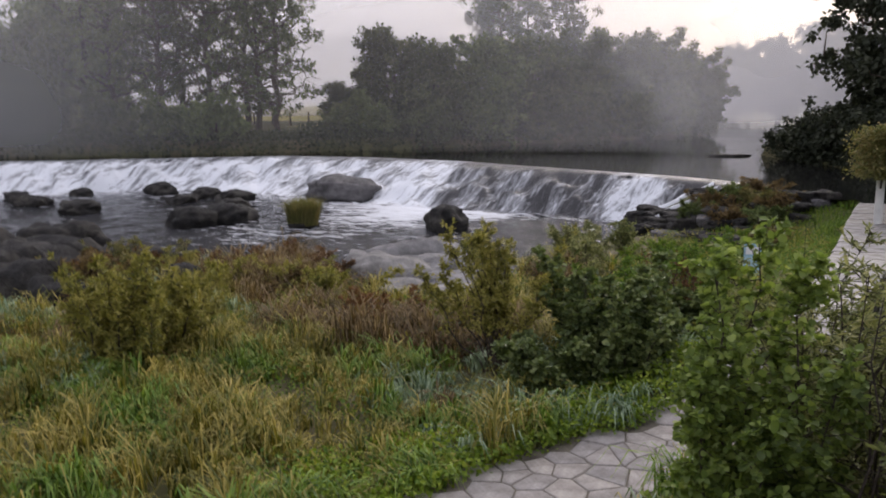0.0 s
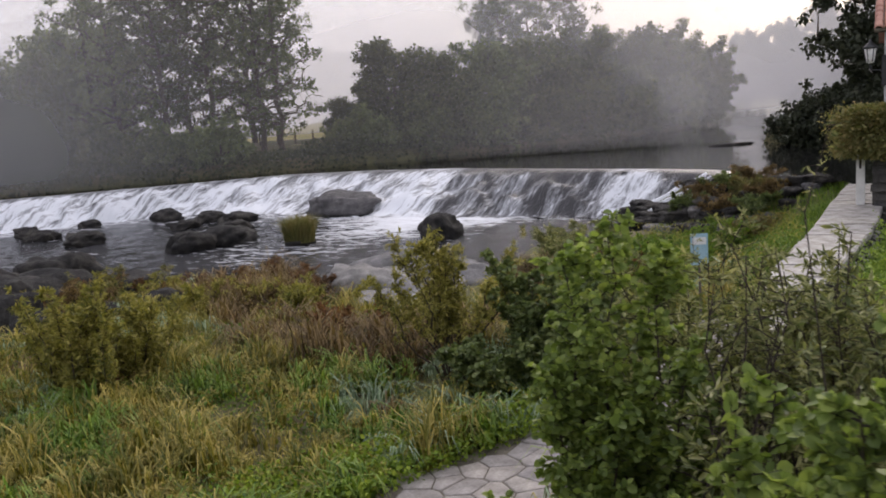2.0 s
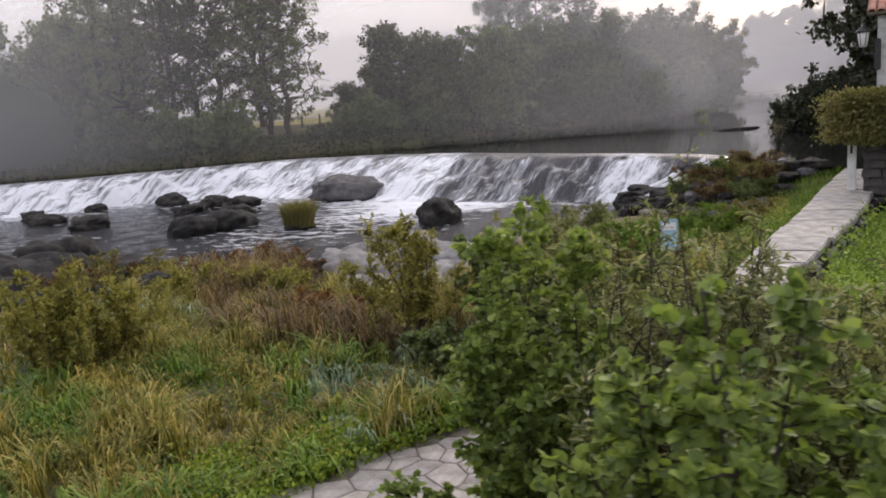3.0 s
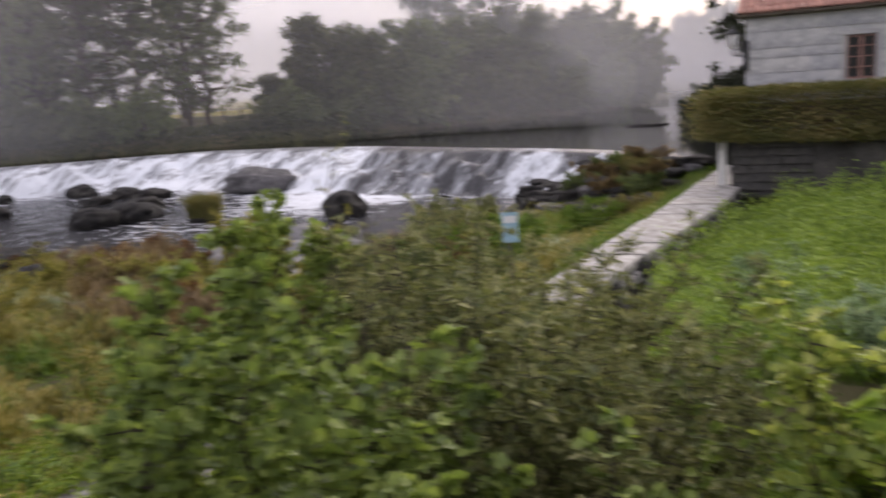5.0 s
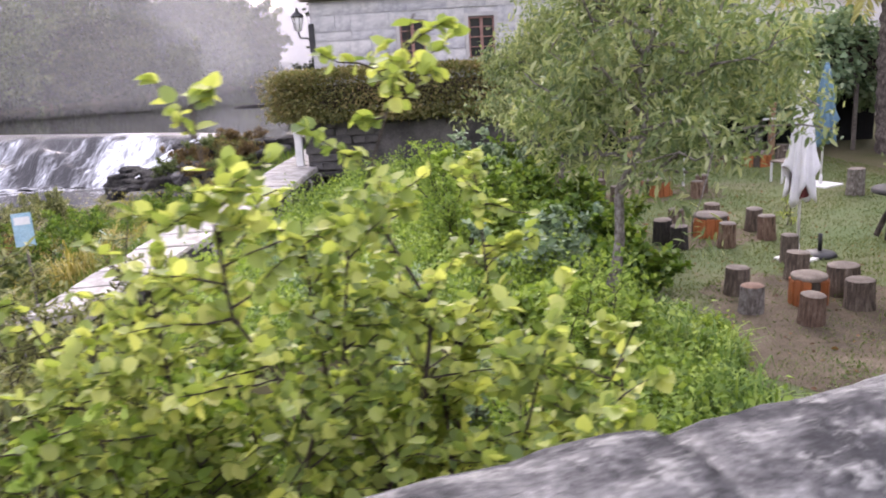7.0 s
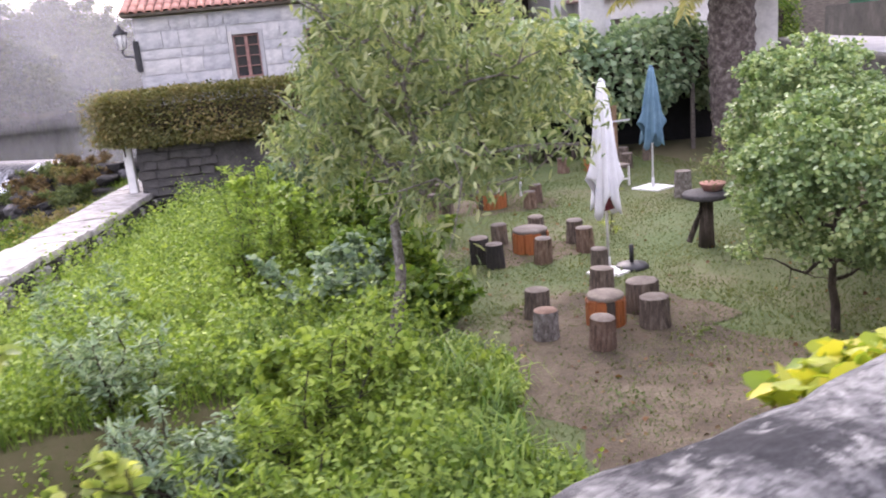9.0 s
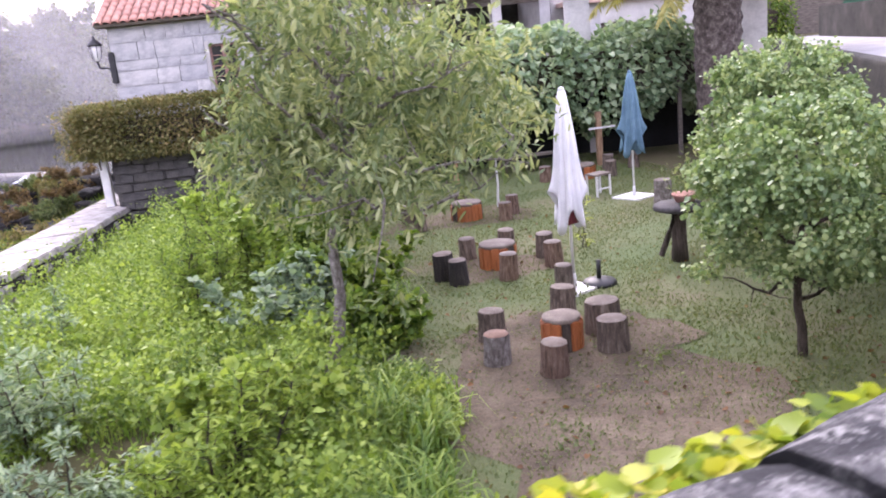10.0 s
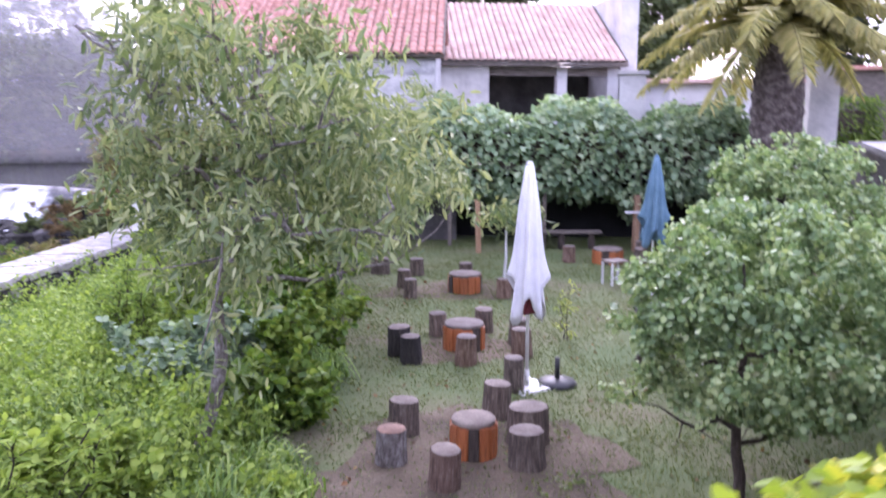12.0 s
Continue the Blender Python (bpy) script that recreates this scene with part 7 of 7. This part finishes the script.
def weeds(x, y):
    return (x > walk_x(y) + 0.75) & (x < 12.75 + 0.3 * np.sin(y * 1.7) + 0.07 * (y - 8) + 0.5 * smooth01((7.2 - y) / 1.5)) & (bridge_side(x, y) > 0.35) & (y < 23.5)


pl = scatter(16500, 6.4, 14.4, 2.6, 23, weeds)
pl = pl[(rng.uniform(size=len(pl)) < np.where(pl[:, 1] < 13, 1.0, 0.6)) & (wob(pl[:, 0], pl[:, 1], 2.6, 5.0) > -0.93)]
hh = (0.30 + 0.45 * rng.uniform(size=len(pl))) * (1 + 0.45 * wob(pl[:, 0], pl[:, 1], 1.2)) * (1 + 0.5 * wob(pl[:, 0], pl[:, 1], 3.1, 2.0)) * (1 - 0.5 * smooth01((pl[:, 0] - 11.8) / 0.9))
hh = np.maximum(hh, 0.28)
k = 14
s = rng.uniform(0.15, 1.0, (len(pl), k))
lp = pl[:, None] + np.stack([rng.normal(size=s.shape) * 0.07, rng.normal(size=s.shape) * 0.07, s * hh[:, None]], -1)
mass("nettle_bed", [leaves(lp.reshape(-1, 3), rng.normal(size=(len(pl) * k, 3)) + [0, 0, 0.15], np.repeat(0.045 + 0.05 * rng.uniform(size=len(pl)), k) * rng.uniform(0.6, 1.2, len(pl) * k), "diamond", 0.2, 0.3)], L_NETTLE, "lush bright green bed of nettles and weeds")
g = scatter(42000, 6.4, 14, 3, 23, weeds)
mass("rank_grass", [blades(g, 0.42, 0.007, 0.7), mounds(800, 18, 10.4, 13.6, 4.5, 12.5, lambda x, y: weeds(x, y) & (wob(x, y, 0.9, 2) > -0.3), 0.30, 0.010)], L_RANK, "rank green grass among the nettles")
for x, y, h in [(10.6, 6.0, 1.0), (10.9, 7.4, 1.2), (9.8, 7.6, 1.1), (10.2, 5.0, 0.9), (9.2, 9.4, 1.0), (11.2, 8.6, 0.9), (12.3, 11.8, 1.2), (12.7, 13.4, 1.3), (12.4, 15.0, 1.2), (8.4, 12.6, 0.9), (11.4, 13.2, 1.7), (10.6, 12.4, 1.5), (12.0, 16.8, 1.8), (10.9, 15.6, 1.7), (12.9, 17.6, 1.5), (11.7, 11.0, 1.1), (12.75, 10.6, 0.8), (12.9, 12.2, 1.0)]:
    shrub("weed_bush", (x, y, float(terrain(x, y))), [(rng.normal() * 0.4, rng.normal() * 0.4, h * rng.uniform(0.6, 1.0)) for _ in range(10)], 26, 11, 0.10, "lance" if x < 11 else "ovate", L_NETTLE if 10.5 < x < 11.5 else L_MOSS if x > 12 else L_GREY if x > 9.5 else L_VINE, "leafy green weed bush among the nettles", "weed", "weed bushes", twig_len=0.35)


def lawn_here(x, y):
    edge = 12.7 + 0.25 * np.sin(y * 1.7) + 0.07 * (y - 8)
    dirt = ((x - 14.35) / 1.45) ** 2 + ((y - 7.3) / 2.6) ** 2 < 1
    dirt |= ((x - 14.7) / 1.2) ** 2 + ((y - 9.4) / 1.15) ** 2 < 1
    dirt |= ((x - 15.1) / 0.75) ** 2 + ((y - 13.1) / 0.75) ** 2 < 1
    bare = wob(x, y, 1.1, 3) < -0.25
    return (x > edge) & (x < wall_x(y) - 0.3) & ~(dirt & (rng.uniform(size=len(x)) < np.where(wob(x, y, 1.7, 1) > 0.0, 0.25, 0.65))) & ~(bare & (rng.uniform(size=len(x)) < 0.6))


g = scatter(120000, 12.4, 21.5, 4.6, 23.5, lawn_here)
g[:, 2] += 0.01
mass("lawn_grass", [blades(g, 0.05, 0.006, 0.9)], L_LAWN, "short thin lawn grass")
g = scatter(650, 12.7, 17.5, 4.6, 12, lambda x, y: (wob(x, y, 2.4, 2) > 0.25) & (x < wall_x(y) - 0.3))
p_ = np.repeat(g, 9, 0) + np.c_[rng.normal(size=(len(g) * 9, 2)) * 0.05, rng.uniform(0.01, 0.09, len(g) * 9)]
mass("small_weeds", [leaves(p_, rng.normal(size=(len(p_), 3)) + [0, 0, 0.5], 0.05 * rng.uniform(0.5, 1.2, len(p_)), "diamond")], L_LAWN, "small green weeds on the trodden earth")
g = scatter(500, 12.6, 18, 4.6, 15, lambda x, y: (x > 12.9) & (wob(x, y, 2.2, 6) > -0.35) & (x < wall_x(y) - 0.4))
g[:, 2] += 0.03
mass("leaf_litter", [leaves(g, rng.normal(size=(len(g), 3)) * [1, 1, 0.2], 0.045 * rng.uniform(0.4, 1.3, len(g)), "ovate", 0.3, 0.2)], L_SEDGE, "scattered brown leaf litter and twigs on bare earth")
g = scatter(220, 12.6, 18, 5, 18, lambda x, y: x > 12.9)
g[:, 2] += 0.035
mass("fallen_leaves", [leaves(g, rng.normal(size=(len(g), 3)) * [1, 1, 0.12], 0.06 * rng.uniform(0.5, 1.2, len(g)), "ovate", 0.3, 0.2)], L_RUST, "fallen brown leaves on the ground")
g = np.stack([rng.uniform(-62, 2, 34000), np.zeros(34000)], 1)
g[:, 1] = far_bank_y(g[:, 0]) + rng.uniform(-0.5, 7.0, len(g))
g = np.c_[g, terrain(g[:, 0], g[:, 1])]
g = g[g[:, 2] > -1.6]
mass("far_bank_scrub", [leaves(g + np.c_[np.zeros((len(g), 2)), rng.uniform(0, 1.0, len(g)) * (1 + 0.6 * wob(g[:, 0], g[:, 1], 0.5)) * np.where((g[:, 0] > -35) & (g[:, 0] < -28.5), 0.35, 1.0)], rng.normal(size=(len(g), 3)) + [0, 0, 0.6], 0.34 * rng.uniform(0.5, 1.2, len(g)), "diamond")], L_FAR, "dark green scrub along the far waterline")
y_ = rng.uniform(36, 62, 16000)
g = np.stack([right_bank_x(y_) + rng.uniform(-0.6, 5.0, len(y_)), y_], 1)
g = np.c_[g, terrain(g[:, 0], g[:, 1])]
g = g[g[:, 2] > -1.7]
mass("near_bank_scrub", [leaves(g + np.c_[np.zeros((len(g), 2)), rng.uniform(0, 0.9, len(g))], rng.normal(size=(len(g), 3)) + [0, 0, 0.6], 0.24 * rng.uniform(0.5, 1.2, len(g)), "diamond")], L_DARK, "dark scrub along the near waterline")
# grass tufts on the walkway's banks and the far waterline
g = scatter(22000, 1.5, 8, 13, 31, lambda x, y: (x < walk_x(y) - 0.6) & (y < shore_y(x)))
mass("bank_grass", [blades(g, 0.34, 0.010, 0.8)], L_MOSS, "green bank grass beside the walkway")

# ---- mist over the river ----
def veil(line, z1, density, label):
    """A sheet of mist along a line of (x, y, share of the density), thinning out upwards and at its ends."""
    line = np.array(line, float)
    n, m = 60, 16
    s_ = np.linspace(0, 1, n)
    k = np.linspace(0, 1, len(line))
    px, py, pd_ = (np.interp(s_, k, line[:, c]) for c in range(3))
    v, d = [], []
    for i in range(n):
        for j in range(m):
            h = j / (m - 1)
            v.append((px[i], py[i], UP_LEVEL + 0.03 + (z1 - UP_LEVEL) * h ** 1.6))
            ends = min(1.0, min(i, n - 1 - i) / 7)
            d.append(min(0.97, density) * pd_[i] * ends * (1 - 0.4 * h) * min(1.0, (1 - h) * 2.2) * min(1.0, 0.25 + h * 5))
    i, j = np.meshgrid(np.arange(n - 1), np.arange(m - 1), indexing="ij")
    q = np.stack([i * m + j, (i + 1) * m + j, (i + 1) * m + j + 1, i * m + j + 1], -1).reshape(-1, 4)
    me = mesh_np("mist", np.array(v), q, MIST, True)
    attr(me, "thickness", d)
    tagged(part("mist", me, None, None), label, "mist", "mist over the river", kind="stuff")


veil([(-105, 22, 2.4), (-70, 31.5, 2.4), (-55, 36.5, 2.3), (-41, 44, 1.5), (-31, 49.8, 0.6), (-22, 54, 0.5), (-10, 57, 0.9), (0, 58.5, 1.15), (7, 60, 1.0)], 24, 0.27, "thin pale morning mist over the river")
veil([(-130, 62, 1), (-60, 72, 1), (-30, 78, 0.9), (-8, 82, 0.8), (6, 84, 0.8), (16, 86, 0.8)], 34, 0.40, "pale morning mist along the far bank")
veil([(-170, 92, 1), (-80, 108, 1), (0, 113, 0.8), (40, 110, 0.6), (90, 95, 0.6)], 40, 0.60, "pale morning mist over the far river bend")
veil([(-220, 125, 1), (-100, 142, 1), (0, 148, 0.7), (60, 142, 0.5), (130, 120, 0.45)], 48, 0.85, "thick pale morning mist before the far trees")
veil([(-350, 180, 1), (-155, 208, 0.9), (0, 220, 0.35), (125, 208, 0.15), (255, 180, 0.15)], 150, 0.95, "thick pale morning mist before the hills")
veil([(-330, 170, 1), (-150, 195, 0.9), (0, 206, 0.35), (120, 195, 0.15), (240, 170, 0.15)], 130, 0.95, "thick pale morning mist before the hills")
